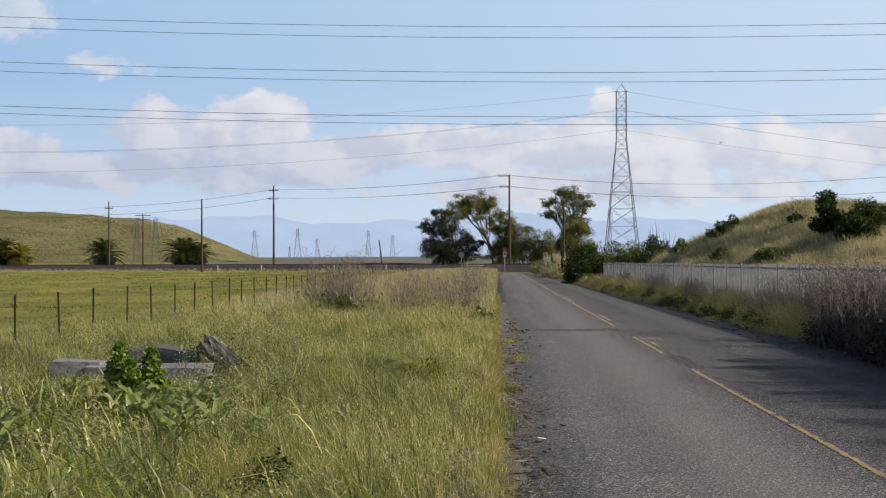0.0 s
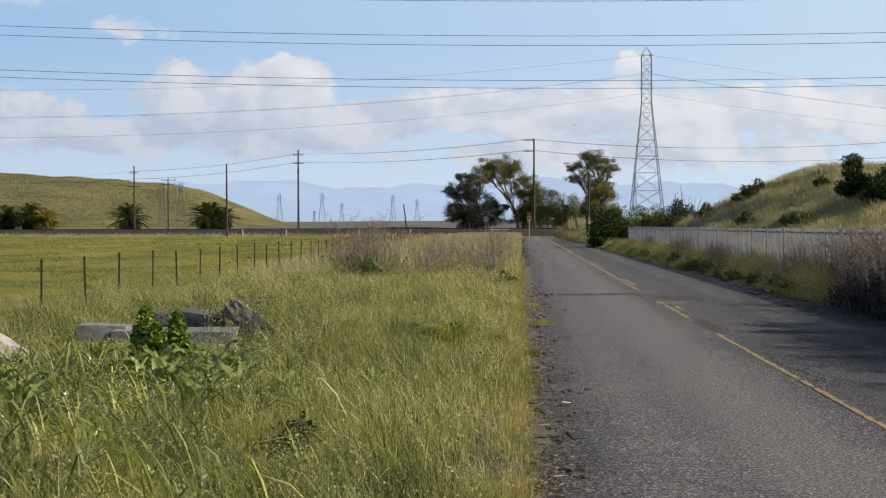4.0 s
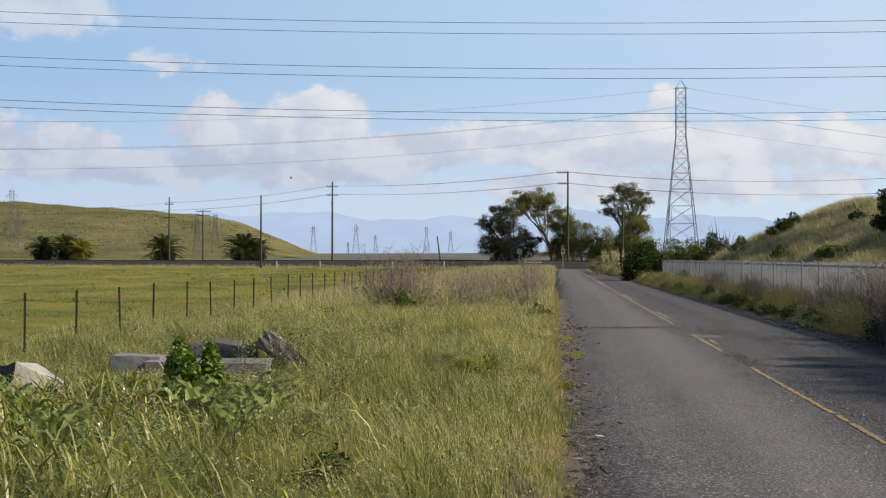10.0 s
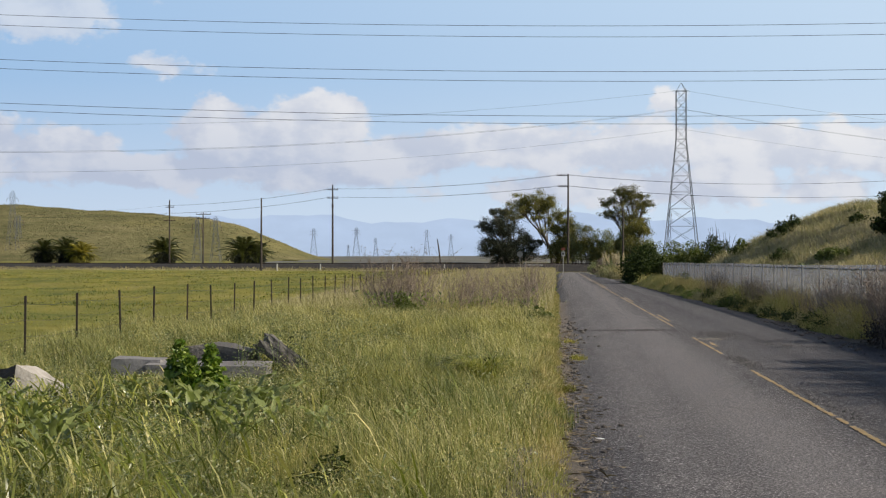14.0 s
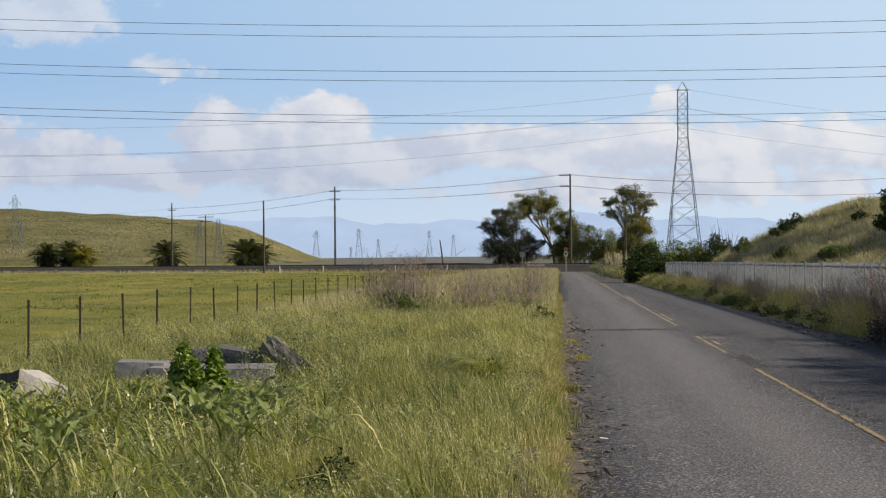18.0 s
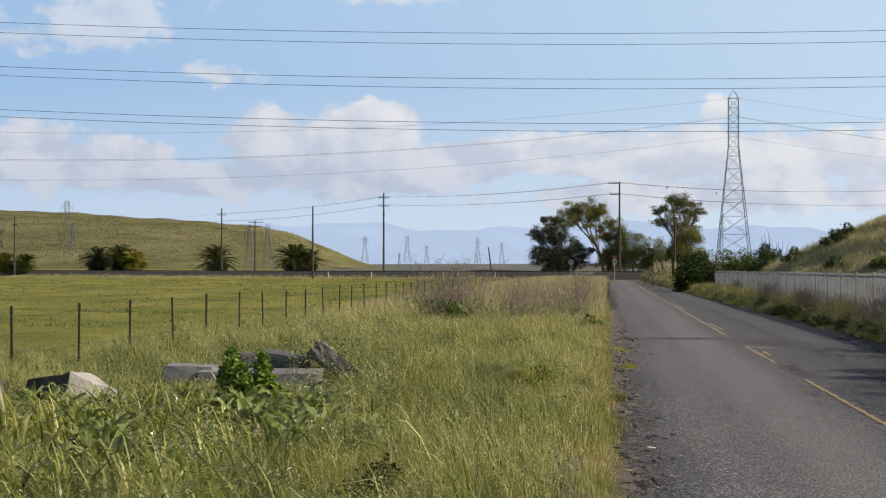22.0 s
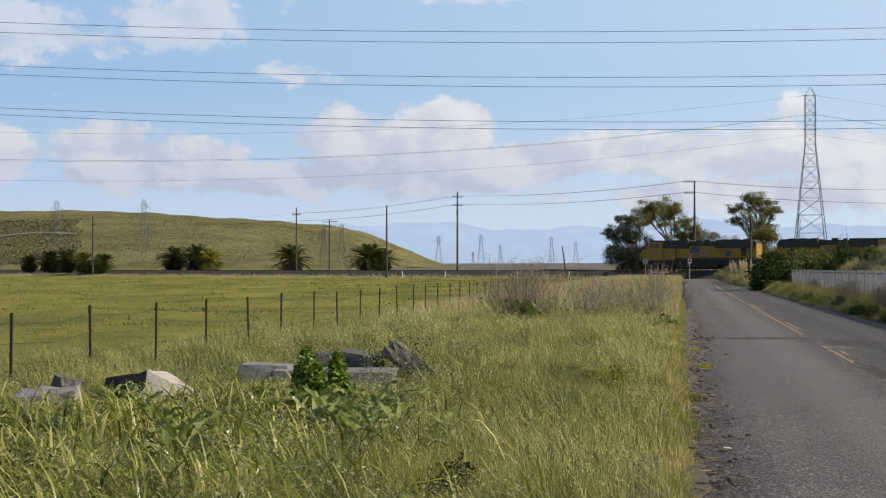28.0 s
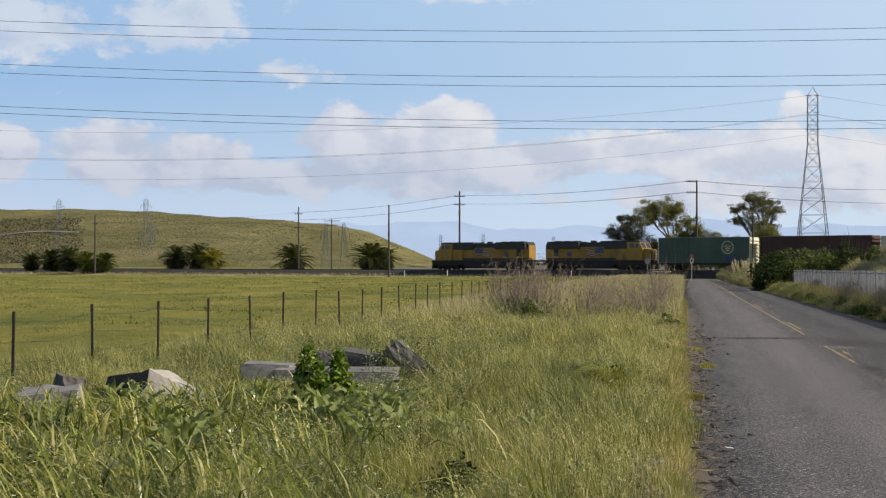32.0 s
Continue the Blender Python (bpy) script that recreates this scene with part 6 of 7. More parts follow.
def make_signs():
    t = thing("road_sign", "small railway crossing sign on a pale post", "road sign", (1.05, 236, 0.25), 0, "signs at the crossing")
    part("post", tube(bmesh.new(), ((0, 0, -0.4), (0, 0, 3.3)), 0.04, 8), SIGN_GREY, t)
    part("plate", box(bmesh.new(), 0, -0.08, 3.2, 0.6, 0.03, 0.4, 0.01), FLAG_RED, t, "faded red plate")
    p = part("plate", box(bmesh.new(), 0, -0.08, 2.45, 0.55, 0.03, 0.7, 0.01), SIGN_GREY, t, "dull white plate")
    part("bar", box(bmesh.new(), 0, -0.1, 2.5, 0.3, 0.01, 0.35), ROOF_GREY, p)
    t = thing("road_sign", "round sign on a post seen from its grey back", "road sign", (-5.6, 243, 0.2), 0, "signs at the crossing")
    part("post", tube(bmesh.new(), ((0, 0, -0.4), (0, 0, 2.6)), 0.05, 8), STEEL, t)
    part("plate", disc(bmesh.new(), (0, -0.06, 2.5), (0, 1, 0), 0.46, 0.02, 20), STEEL, t)
    t = thing("crossing_gate", "low white barrier arm beside the crossing", "barrier", (-4.9, 244, 0.2), -29)
    part("stand", box(bmesh.new(), 0, 0, 0.5, 0.3, 0.3, 1.4, 0.03), STEEL, t)
    part("arm", box(bmesh.new(), 1.6, 0, 0.85, 3.2, 0.06, 0.12, 0.01), WHITE, t)
    for k, (x, y) in enumerate(((-47.0, 262.5), (-40.0, 265), (-27, 259), (-18, 253))):
        t = thing("marker_post", "short white marker post beside the track", "marker post", (x, y, -0.05), 0, "white marker posts")
        part("post", box(bmesh.new(), 0, 0, 0.55, 0.14, 0.14, 1.3, 0.02), WHITE, t)


make_signs()

# ---- rubble and plants near by ----


def block(name, label, place, turn, size, tilt, seed, mat, chip=0.12, cuts=4):
    """A broken slab: a box cut unevenly, its edges chipped."""
    rng = np.random.default_rng(seed)
    bm = bmesh.new()
    bmesh.ops.create_cube(bm, size=1.0)
    bmesh.ops.subdivide_edges(bm, edges=bm.edges[:], cuts=cuts, use_grid_fill=True)
    for v in bm.verts:
        n = noise.noise_vector(Vector(v.co) * 3.1 + Vector((seed, 0, 0)))
        e = sum(abs(c) > 0.49 for c in v.co)
        v.co += Vector(n) * chip * (0.15 if e < 2 else 0.75) + noise.noise_vector(v.co * 11.0) * chip * (0.12 if e < 2 else 0.3)
        v.co = Vector((v.co.x * size[0], v.co.y * size[1], v.co.z * size[2]))
    ob = new(name, finish(name, bm, mat))
    ob.matrix_world = pose(*place, tilt[0], tilt[1], turn)
    return tagged(ob, label, "rubble", "rubble in the meadow")


def make_rubble():
    block("concrete_slab", "pale broken concrete slab lying in the grass", (-5.62, 20.9, 0.09), 4, (0.66, 0.55, 0.50), (0, 1), 1, CONCRETE, 0.05)
    block("concrete_slab", "long grey concrete slab lying in the grass", (-4.62, 20.75, 0.055), 2, (1.6, 0.5, 0.46), (4, 0.5), 2, CONCRETE, 0.04)
    block("stone_block", "dark grey stone block lying on a slab", (-4.90, 21.3, 0.36), 12, (0.42, 0.45, 0.26), (-6, -8), 3, STONE_DARK)
    block("stone_block", "flat grey stone block lying on a slab", (-4.44, 21.35, 0.37), -10, (0.66, 0.5, 0.22), (0, 9), 4, STONE_DARK)
    block("stone_block", "jagged dark boulder tilted on edge", (-3.66, 21.3, 0.31), 14, (0.84, 0.36, 0.24), (0, 37), 5, STONE_DARK, 0.3, 6)
    # a lump split on the slant: a pale sunlit face, a dark broken flank
    bm = bmesh.new()
    ring = [(-6.12, 17.5, 0.46), (-6.31, 17.42, -0.1), (-5.60, 17.72, -0.1), (-5.69, 17.72, 0.19), (-5.72, 18.15, 0.16), (-6.10, 18.1, 0.41), (-6.72, 17.66, 0.36), (-6.80, 17.6, -0.1), (-6.70, 18.1, 0.30), (-6.70, 18.2, -0.1), (-5.66, 18.2, -0.1)]
    p = [bm.verts.new((x + 6.12, y - 17.6, z)) for x, y, z in ring]
    for face in ((0, 1, 2, 3), (0, 3, 4, 5), (0, 6, 7, 1), (0, 5, 8, 6), (6, 8, 9, 7), (3, 2, 10, 4), (4, 10, 9, 8, 5), (1, 7, 9, 10, 2)):
        bm.faces.new([p[i] for i in face])
    bmesh.ops.recalc_face_normals(bm, faces=bm.faces[:])
    bmesh.ops.subdivide_edges(bm, edges=bm.edges[:], cuts=3, use_grid_fill=True)
    bm.normal_update()
    for f in bm.faces:
        f.material_index = 1 if f.normal.y < -0.2 and f.normal.x < -0.02 else 0
    for v in bm.verts:
        dark = any(f.material_index for f in v.link_faces)
        v.co += noise.noise_vector(v.co * 6.0) * (0.05 if dark else 0.016) + noise.noise_vector(v.co * 19.0) * (0.02 if dark else 0.006)
    me = finish("concrete_slab", bm, PALE_CONCRETE)
    me.materials.append(STONE_BLACK)
    lump = new("concrete_slab", me)
    lump.matrix_world = pose(-6.12, 17.6, 0.0)
    tagged(lump, "angular pale concrete lump with a sunlit face and a black broken flank", "rubble", "rubble in the meadow")
    block("stone_block", "dark broken stone lying against a concrete lump", (-6.52, 18.0, 0.22), 8, (0.42, 0.42, 0.18), (14, -11), 7, STONE_BLACK, 0.25)
    block("concrete_slab", "low concrete slab half hidden by grass", (-7.12, 17.0, 0.03), 14, (0.7, 0.5, 0.46), (4, -5), 8, CONCRETE)
    block("stone_block", "small dark stone in the grass", (-7.08, 17.4, 0.20), 40, (0.3, 0.3, 0.34), (0, 15), 9, STONE_DARK, 0.2)


make_rubble()


def straps(xy, length, width, arch, rng):
    """Wide grass leaves that rise and arch over, four pieces each."""
    n = len(xy)
    a = rng.normal(math.pi, 1.3, n)
    out = np.stack([np.cos(a), np.sin(a)], 1)
    side = np.stack([-np.sin(a), np.cos(a), rng.normal(0, 0.3, n)], 1) * width[:, None] * 0.5
    z0 = land(xy[:, 0], xy[:, 1])
    rows = []
    for u, w in ((0.0, 0.8), (0.3, 1.0), (0.58, 0.9), (0.82, 0.6)):
        p = np.stack([xy[:, 0] + out[:, 0] * length * arch * u ** 1.7, xy[:, 1] + out[:, 1] * length * arch * u ** 1.7, z0 + length * (u - 0.62 * arch * 1.3 * u ** 2.4)], 1)
        rows += [p - side * w, p + side * w]
    rows.append(np.stack([xy[:, 0] + out[:, 0] * length * arch, xy[:, 1] + out[:, 1] * length * arch, z0 + length * (1 - 0.95 * arch)], 1))
    v = np.stack(rows, 1).reshape(-1, 3)
    i = np.arange(n)[:, None] * 9
    f = np.concatenate([i + [t] for k in (0, 2, 4) for t in ([k, k + 1, k + 3], [k, k + 3, k + 2])] + [i + [[6, 7, 8]]], 0)
    return v, f


def make_plants():
    rng = np.random.default_rng(71)

    def spire(place, height, spread, label, n):
        t = thing("leafy_plant", label, "plant", place, 0, "leafy plants in the meadow")
        for k in range(n):
            ox, oy = rng.normal(0, spread, 2)
            h = height * rng.uniform(0.75, 1.0)
            part("stem", tube(bmesh.new(), ((ox * 0.4, oy * 0.4, -0.05), (ox, oy, h)), [0.012, 0.006], 5), FRESH, t)
            m = 620
            u = rng.random(m) ** 0.8
            a = rng.uniform(0, 6.28, m)
            r = (0.19 * (1 - u) + 0.05) * rng.uniform(0.3, 1.1, m)
            c = np.stack([ox * (0.4 + 0.6 * u) + r * np.cos(a), oy * (0.4 + 0.6 * u) + r * np.sin(a), h * (0.12 + 0.88 * u)], 1)
            v, f = leaves(c, (0.09 * (1 - u) + 0.06) * rng.uniform(0.6, 1.2, m), rng, 0.6, 0.55, 0.3)
            part("foliage", soup("foliage", v, f, FRESH), None, t)

    spire((-4.03, 16.6, 0), 0.86, 0.02, "upright bright green leafy weed spire", 1)
    spire((-3.68, 16.6, 0), 0.97, 0.02, "upright bright green leafy weed spire", 1)
    spire((-3.88, 16.4, 0), 0.74, 0.03, "upright bright green leafy weed spire", 1)
    spire((-3.55, 16.4, 0), 0.50, 0.05, "upright bright green leafy weed spire", 1)

    def rosette(place, size, count, label, mat):
        t = thing("broadleaf_plant", label, "plant", place, rng.uniform(0, 360), "broad-leaved plants in the meadow")
        for k in range(count):
            a = 6.28 * k / count + rng.normal(0, 0.25)
            up = rng.uniform(0.95, 1.55)
            L, W = size * rng.uniform(0.6, 1.2), size * rng.uniform(0.05, 0.085)
            v, f = [], []
            for i in range(7):
                u = i / 6
                d = L * u * math.cos(up * (1 - 0.4 * u))
                z = 0.05 + L * u * math.sin(up) - 0.40 * size * u ** 2.8
                w = W * math.sin(math.pi * min(1, 0.08 + 0.95 * u)) + 0.004
                for s, lift in ((-1, 0.25), (0, 0), (1, 0.25)):
                    v.append((d, s * w, z + lift * w + (0.11 * size * math.sin(23 * u + 2.4 * s + k) * u if s else 0)))
                if i:
                    b = 3 * (i - 1)
                    f += [(b, b + 1, b + 4, b + 3), (b + 1, b + 2, b + 5, b + 4)]
            ob = part("leaf", soup("leaf", v, f, mat, True), None, t)
            ob.matrix_local = pose(rng.normal(0, 0.03), rng.normal(0, 0.03), 0.04 + rng.uniform(0, 0.15), rng.normal(0, 18), 0, math.degrees(a))

    for x, y, s, c in ((-3.24, 13.6, 0.5, 12), (-2.95, 13.5, 0.5, 12), (-2.76, 13.9, 0.48, 11), (-2.39, 13.2, 0.45, 11), (-2.51, 12.3, 0.42, 10), (-3.54, 15.2, 0.36, 12), (-3.2, 14.9, 0.42, 12), (-2.76, 14.5, 0.5, 11), (-3.0, 14.3, 0.5, 11), (-3.81, 11.6, 0.48, 12), (-3.47, 10.5, 0.42, 11), (-3.95, 12.3, 0.5, 12),
                       (-5.66, 15.2, 0.42, 11), (-5.9, 16.4, 0.26, 9), (-4.37, 16.1, 0.36, 9), (-5.0, 14.2, 0.42, 9), (-4.5, 13.2, 0.42, 10), (-3.9, 15.8, 0.32, 9), (-1.85, 12.4, 0.36, 10), (-2.0, 12.9, 0.36, 10), (-5.3, 12.6, 0.42, 9), (-1.3, 13.3, 0.26, 8)):
        rosette((x, y, 0.10), s * 0.7, c + 5, "dock plant with broad shiny green leaves", BROAD)
    # thin weeds stand about the boulder
    for _ in range(26):
        x, y = rng.normal(-3.75, 0.42), rng.uniform(20.5, 21.9)
        h = rng.uniform(0.45, 0.85)
        t = thing("slender_weed", "thin upright weed with small sparse leaves beside the boulder", "weed", (x, y, 0), rng.uniform(0, 360), "slender weeds by the boulder")
        bend = rng.normal(0, 0.12, 2)
        part("stem", tube(bmesh.new(), ((0, 0, -0.03), (bend[0] * 0.4, bend[1] * 0.4, h * 0.6), (bend[0], bend[1], h)), [0.006, 0.004, 0.002], 4), FORB, t)
        u = rng.uniform(0.3, 1.0, 46)
        c = np.stack([bend[0] * u + rng.normal(0, 0.055, 46), bend[1] * u + rng.normal(0, 0.055, 46), h * u], 1)
        v, f = leaves(c, rng.uniform(0.02, 0.045, 46), rng, 0.6, 0.5)
        part("foliage", soup("foliage", v, f, FORB), None, t)
    # rank wide-bladed grass in the near corner
    n = 13000
    xy = np.stack([rng.uniform(-7.5, -0.6, n), rng.uniform(7.0, 17.0, n)], 1)
    keep = (xy[:, 0] + 0.30 * xy[:, 1] < rng.normal(0.3, 0.8, n)) | (rng.random(n) < 0.02)
    xy = xy[keep]
    v, f = straps(xy, rng.uniform(0.35, 0.95, len(xy)) * (1 - 0.8 * hollow(xy)), rng.uniform(0.010, 0.022, len(xy)) * (0.7 + xy[:, 1] / 30), rng.uniform(0.3, 0.85, len(xy)), rng)
    tagged(new("rank_grass", soup("rank_grass", v, f, RANK)), "coarse broad-bladed grass in the near meadow", "grass", kind="stuff")
    # an arching tuft
    n = 420
    xy = np.stack([rng.normal(-0.95, 0.09, n), rng.normal(20.6, 0.09, n)], 1)
    v, f = straps(xy, rng.uniform(0.7, 1.0, n), np.full(n, 0.011), rng.uniform(0.6, 0.95, n), rng)
    tagged(new("grass_tuft", soup("grass_tuft", v, f, RANK)), "arching tuft of coarse yellow-green grass", "grass", kind="stuff")
    # an added dark heap fills the shaded gap under the arching blades
    bush("leafy_plant", "dark leaf clump added for the shade under an arching grass tuft", (-0.95, 20.65, 0), heap(rng, 5, 0.12, 0.12, 0.36, 0.13), BUSH_DARK, 0.05, 500, 161, "plant", "leafy plants in the meadow", False)
    bush("leafy_plant", "dark green leafy clump low in the grass", (-1.60, 10.9, 0), heap(rng, 6, 0.2, 0.3, 0.32, 0.15), BUSH_DARK, 0.045, 1300, 160, "plant", "leafy plants in the meadow", False)
    # weeds rooted in the asphalt
    for x, y in ((0.36, 25.8), (0.25, 31.0), (0.12, 19.5)):
        n = 150
        xy = np.stack([rng.normal(x, 0.06, n), rng.normal(y, 0.16, n)], 1)
        v, f = blades(xy, rng.uniform(0.04, 0.12, n), np.full(n, 0.012), rng.uniform(0.5, 1.5, n), rng, None, (0, 0), 0.05)
        tagged(new("grass_tuft", soup("grass_tuft", v, f, TURF)), "small green tuft rooted in cracked asphalt", "grass", kind="stuff")
    bm = box(bmesh.new(), 0, 0, 0, 0.075, 0.04, 0.004)
    ob = new("paper_scrap", finish("paper_scrap", bm, WHITE))
    ob.matrix_world = pose(0.39, 14.1, 0.066, 4, 8, 20)
    tagged(ob, "small white scrap of paper on the asphalt", "litter")


make_plants()

# ---- the train ----


def wheelset(parent, x, radius=0.5):
    bm = bmesh.new()
    for y in (-0.75, 0.75):
        disc(bm, (0, y, 0), (0, 1, 0), radius, 0.13, 18)
        disc(bm, (0, y * 0.9, 0), (0, 1, 0), radius * 1.06, 0.03, 18)
    tube(bm, ((0, -0.85, 0), (0, 0.85, 0)), 0.09, 8)
    box(bm, 0, -0.83, 0.22, 0.1, 0.03, 0.3)
    box(bm, 0, 0.83, -0.22, 0.1, 0.03, 0.3)
    w = part("wheelset", bm, UNDER, parent)
    w.matrix_local = pose(x, 0, radius)
    return w


def truck_frame(x, axles, span, parent):
    bm = bmesh.new()
    for y in (-0.98, 0.98):
        box(bm, x, y, 0.72, span + 0.9, 0.14, 0.24, 0.03)
        for k in range(axles):
            ax = x - span / 2 + span * k / (axles - 1)
            box(bm, ax, y * 1.02, 0.5, 0.36, 0.16, 0.42, 0.04)
            if k < axles - 1:
                tube(bm, ((ax + span / (axles - 1) / 2, y * 1.03, 0.5), (ax + span / (axles - 1) / 2, y * 1.03, 0.95)), 0.11, 8)
    box(bm, x, 0, 0.8, 0.6, 2.0, 0.3, 0.04)
    part("truck_frame", bm, UNDER, parent)


def prism(bm, outline, y0, y1):
    """A side outline in x and z drawn out across the body."""
    a = [bm.verts.new((x, y0, z)) for x, z in outline]
    b = [bm.verts.new((x, y1, z)) for x, z in outline]
    n = len(a)
    bm.faces.new(a[::-1]), bm.faces.new(b)
    for k in range(n):
        bm.faces.new((a[k], a[(k + 1) % n], b[(k + 1) % n], b[k]))
    bmesh.ops.recalc_face_normals(bm, faces=bm.faces[:])
    return bm


def locomotive(label):
    """A six-axle road locomotive, nose towards -x, its nose coupler at 0. Rail top is z = 0."""
    t = thing("locomotive", label, "locomotive", group="locomotives of the freight train")
    L = 22.3
    bm = bmesh.new()
    box(bm, L / 2, 0, 1.42, L - 1.2, 3.0, 0.34, 0.03)
    box(bm, L / 2, 0, 1.1, L - 2.0, 2.7, 0.6)
    box(bm, L / 2, 0, 0.55, L - 3.0, 0.5, 0.7)
    part("underframe", bm, UNDER, t)
    part("fuel_tank", box(bmesh.new(), 11.1, 0, 0.8, 6.9, 2.8, 1.05, 0.2), UNDER, t, "black fuel tank under the frame")
    for x in (3.9, 18.4):
        truck_frame(x, 3, 3.9, t)
    wheels = [wheelset(t, x + d) for x in (3.9, 18.4) for d in (-1.95, 0, 1.95)]
    # nose and cab
    bm = prism(bmesh.new(), ((1.05, 1.6), (1.0, 3.05), (1.2, 3.3), (2.2, 3.45), (2.2, 1.6)), -1.05, 1.05)
    part("nose", bm, YELLOW, t)
    bm = prism(bmesh.new(), ((2.15, 1.6), (2.15, 3.45), (2.75, 4.45), (5.0, 4.45), (5.0, 1.6)), -1.5, 1.5)
    cab = part("cab", bm, YELLOW, t)
    part("cab_roof", prism(bmesh.new(), ((2.6, 4.40), (2.7, 4.60), (3.1, 4.70), (4.8, 4.70), (5.1, 4.55), (5.1, 4.40)), -1.46, 1.46), ROOF_GREY, t)
    for y in (-0.72, 0.72):
        m = pose(2.40, y, 3.92, 0, -59, 0)
        part("windshield", box(bmesh.new(), 0, 0, 0, 0.85, 1.1, 0.04, 0.02, m), GLASS, cab, "dark cab windscreen")
    for y in (-1.51, 1.51):
        for x, w in ((3.15, 0.5), (4.05, 0.9)):
            part("side_window", box(bmesh.new(), x, y, 3.88, w, 0.03, 0.66, 0.02), GLASS, cab, "dark cab side window")
    part("headlight", disc(bmesh.new(), (0.98, 0, 2.9), (1, 0, 0), 0.16, 0.12, 12), WHITE, t)
    part("pilot", prism(bmesh.new(), ((0.55, 0.15), (0.75, 1.5), (1.0, 1.5), (1.0, 0.15)), -1.4, 1.4), UNDER, t)
    # long hood
    bm = prism(bmesh.new(), ((5.0, 1.6), (5.0, 4.2), (20.9, 4.2), (20.9, 1.6)), -0.95, 0.95)
    hood = part("hood", bm, YELLOW, t)
    part("electrical_cabinet", box(bmesh.new(), 6.1, 0, 3.05, 2.2, 2.5, 2.9, 0.06), YELLOW, t)
    part("hood_roof", prism(bmesh.new(), ((5.0, 3.75), (5.0, 4.2), (5.2, 4.5), (20.6, 4.5), (20.9, 4.2), (20.9, 3.75)), -0.99, 0.99), ROOF_GREY, t)
    part("dynamic_brake", box(bmesh.new(), 7.3, 0, 4.05, 4.4, 2.6, 1.3, 0.12), ROOF_GREY, t, "sooty dark brake housing")
    bm = prism(bmesh.new(), ((14.2, 3.45), (14.2, 4.4), (14.5, 4.66), (20.2, 4.66), (20.5, 4.4), (20.5, 3.45)), -1.5, 1.5)
    rad = part("radiator", bm, ROOF_GREY, t, "flared dark radiator housing")
    for x in (15.4, 17.2, 19.0):
        part("fan", disc(bmesh.new(), (x, 0, 4.7), (0, 0, 1), 0.7, 0.16, 16), UNDER, t)
    part("exhaust_stack", box(bmesh.new(), 12.2, 0, 4.62, 0.9, 0.5, 0.35, 0.04), UNDER, t)
    part("horn", box(bmesh.new(), 10.6, 0, 4.62, 0.5, 0.3, 0.22, 0.03), UNDER, t)
    part("end_panel", box(bmesh.new(), 20.95, 0, 2.85, 0.14, 1.96, 2.5, 0.03), YELLOW, t)
    part("rear_platform", box(bmesh.new(), 21.4, 0, 1.62, 0.9, 2.9, 0.1), UNDER, t)
    for y in (-0.96, 0.96):
        # hood doors, a waving striped flag as plain bands, air intakes
        for k in range(9):
            x = 8.2 + 0.78 * k
            part("hood_door", box(bmesh.new(), x, y, 2.75, 0.7, 0.04, 1.7, 0.015), YELLOW, hood)
        s = 1 if y > 0 else -1
        for k in range(7):
            bm = bmesh.new()
            for j in range(10):
                x = 9.9 + 0.32 * j
                z = 3.45 - 0.19 * k + 0.16 * math.sin(j * 0.75)
                box(bm, x, y + 0.035 * s, z, 0.33, 0.02, 0.11)
            part("flag_stripe", bm, FLAG_WHITE if k % 2 else FLAG_RED, hood, "painted flag stripe")
        bm = bmesh.new()
        for j in range(5):
            box(bm, 9.9 + 0.32 * j, y + 0.05 * s, 3.15 + 0.16 * math.sin(j * 0.75), 0.33, 0.02, 0.85)
        part("flag_field", bm, BLUE, hood, "painted blue field")
        part("grime_band", box(bmesh.new(), 12.9, y + 0.026 * s, 1.78, 15.4, 0.02, 0.34), ROOF_GREY, hood, "dark sill band")
        part("emblem", box(bmesh.new(), 16.3, y + 0.03 * s, 2.55, 0.8, 0.03, 0.8, 0.1), BLUE, hood, "small blue emblem")
        part("door_opening", box(bmesh.new(), 18.9, y + 0.03 * s, 2.9, 0.9, 0.03, 1.3), ROOF_GREY, hood)
        # handrail
        bm = bmesh.new()
        for x in np.arange(5.6, 21.5, 1.6):
            tube(bm, ((x, 1.45 * s, 1.6), (x, 1.45 * s, 2.65)), 0.022, 5)
        tube(bm, ((5.2, 1.45 * s, 2.65), (21.6, 1.45 * s, 2.65)), 0.025, 5)
        part("handrail", bm, YELLOW, t)
        bm = bmesh.new()
        for k in range(4):
            box(bm, 1.2, 1.3 * s, 0.45 + 0.32 * k, 0.5, 0.3, 0.04)
            box(bm, 21.4, 1.3 * s, 0.45 + 0.32 * k, 0.5, 0.3, 0.04)
        part("steps", bm, UNDER, t)
    for x, d in ((0.25, -1), (22.2, 1)):
        bm = box(bmesh.new(), x, 0, 0.9, 0.6, 0.3, 0.3, 0.05)
        part("coupler", bm, UNDER, t)
    bm = bmesh.new()
    for y in (-1.2, -0.5, 0.5, 1.2):
        tube(bm, ((0.85, y, 1.6), (0.85, y, 2.55)), 0.025, 5)
    tube(bm, ((0.85, -1.2, 2.55), (0.85, 1.2, 2.55)), 0.025, 5)
    part("front_rail", bm, WHITE, t)
    return t, wheels


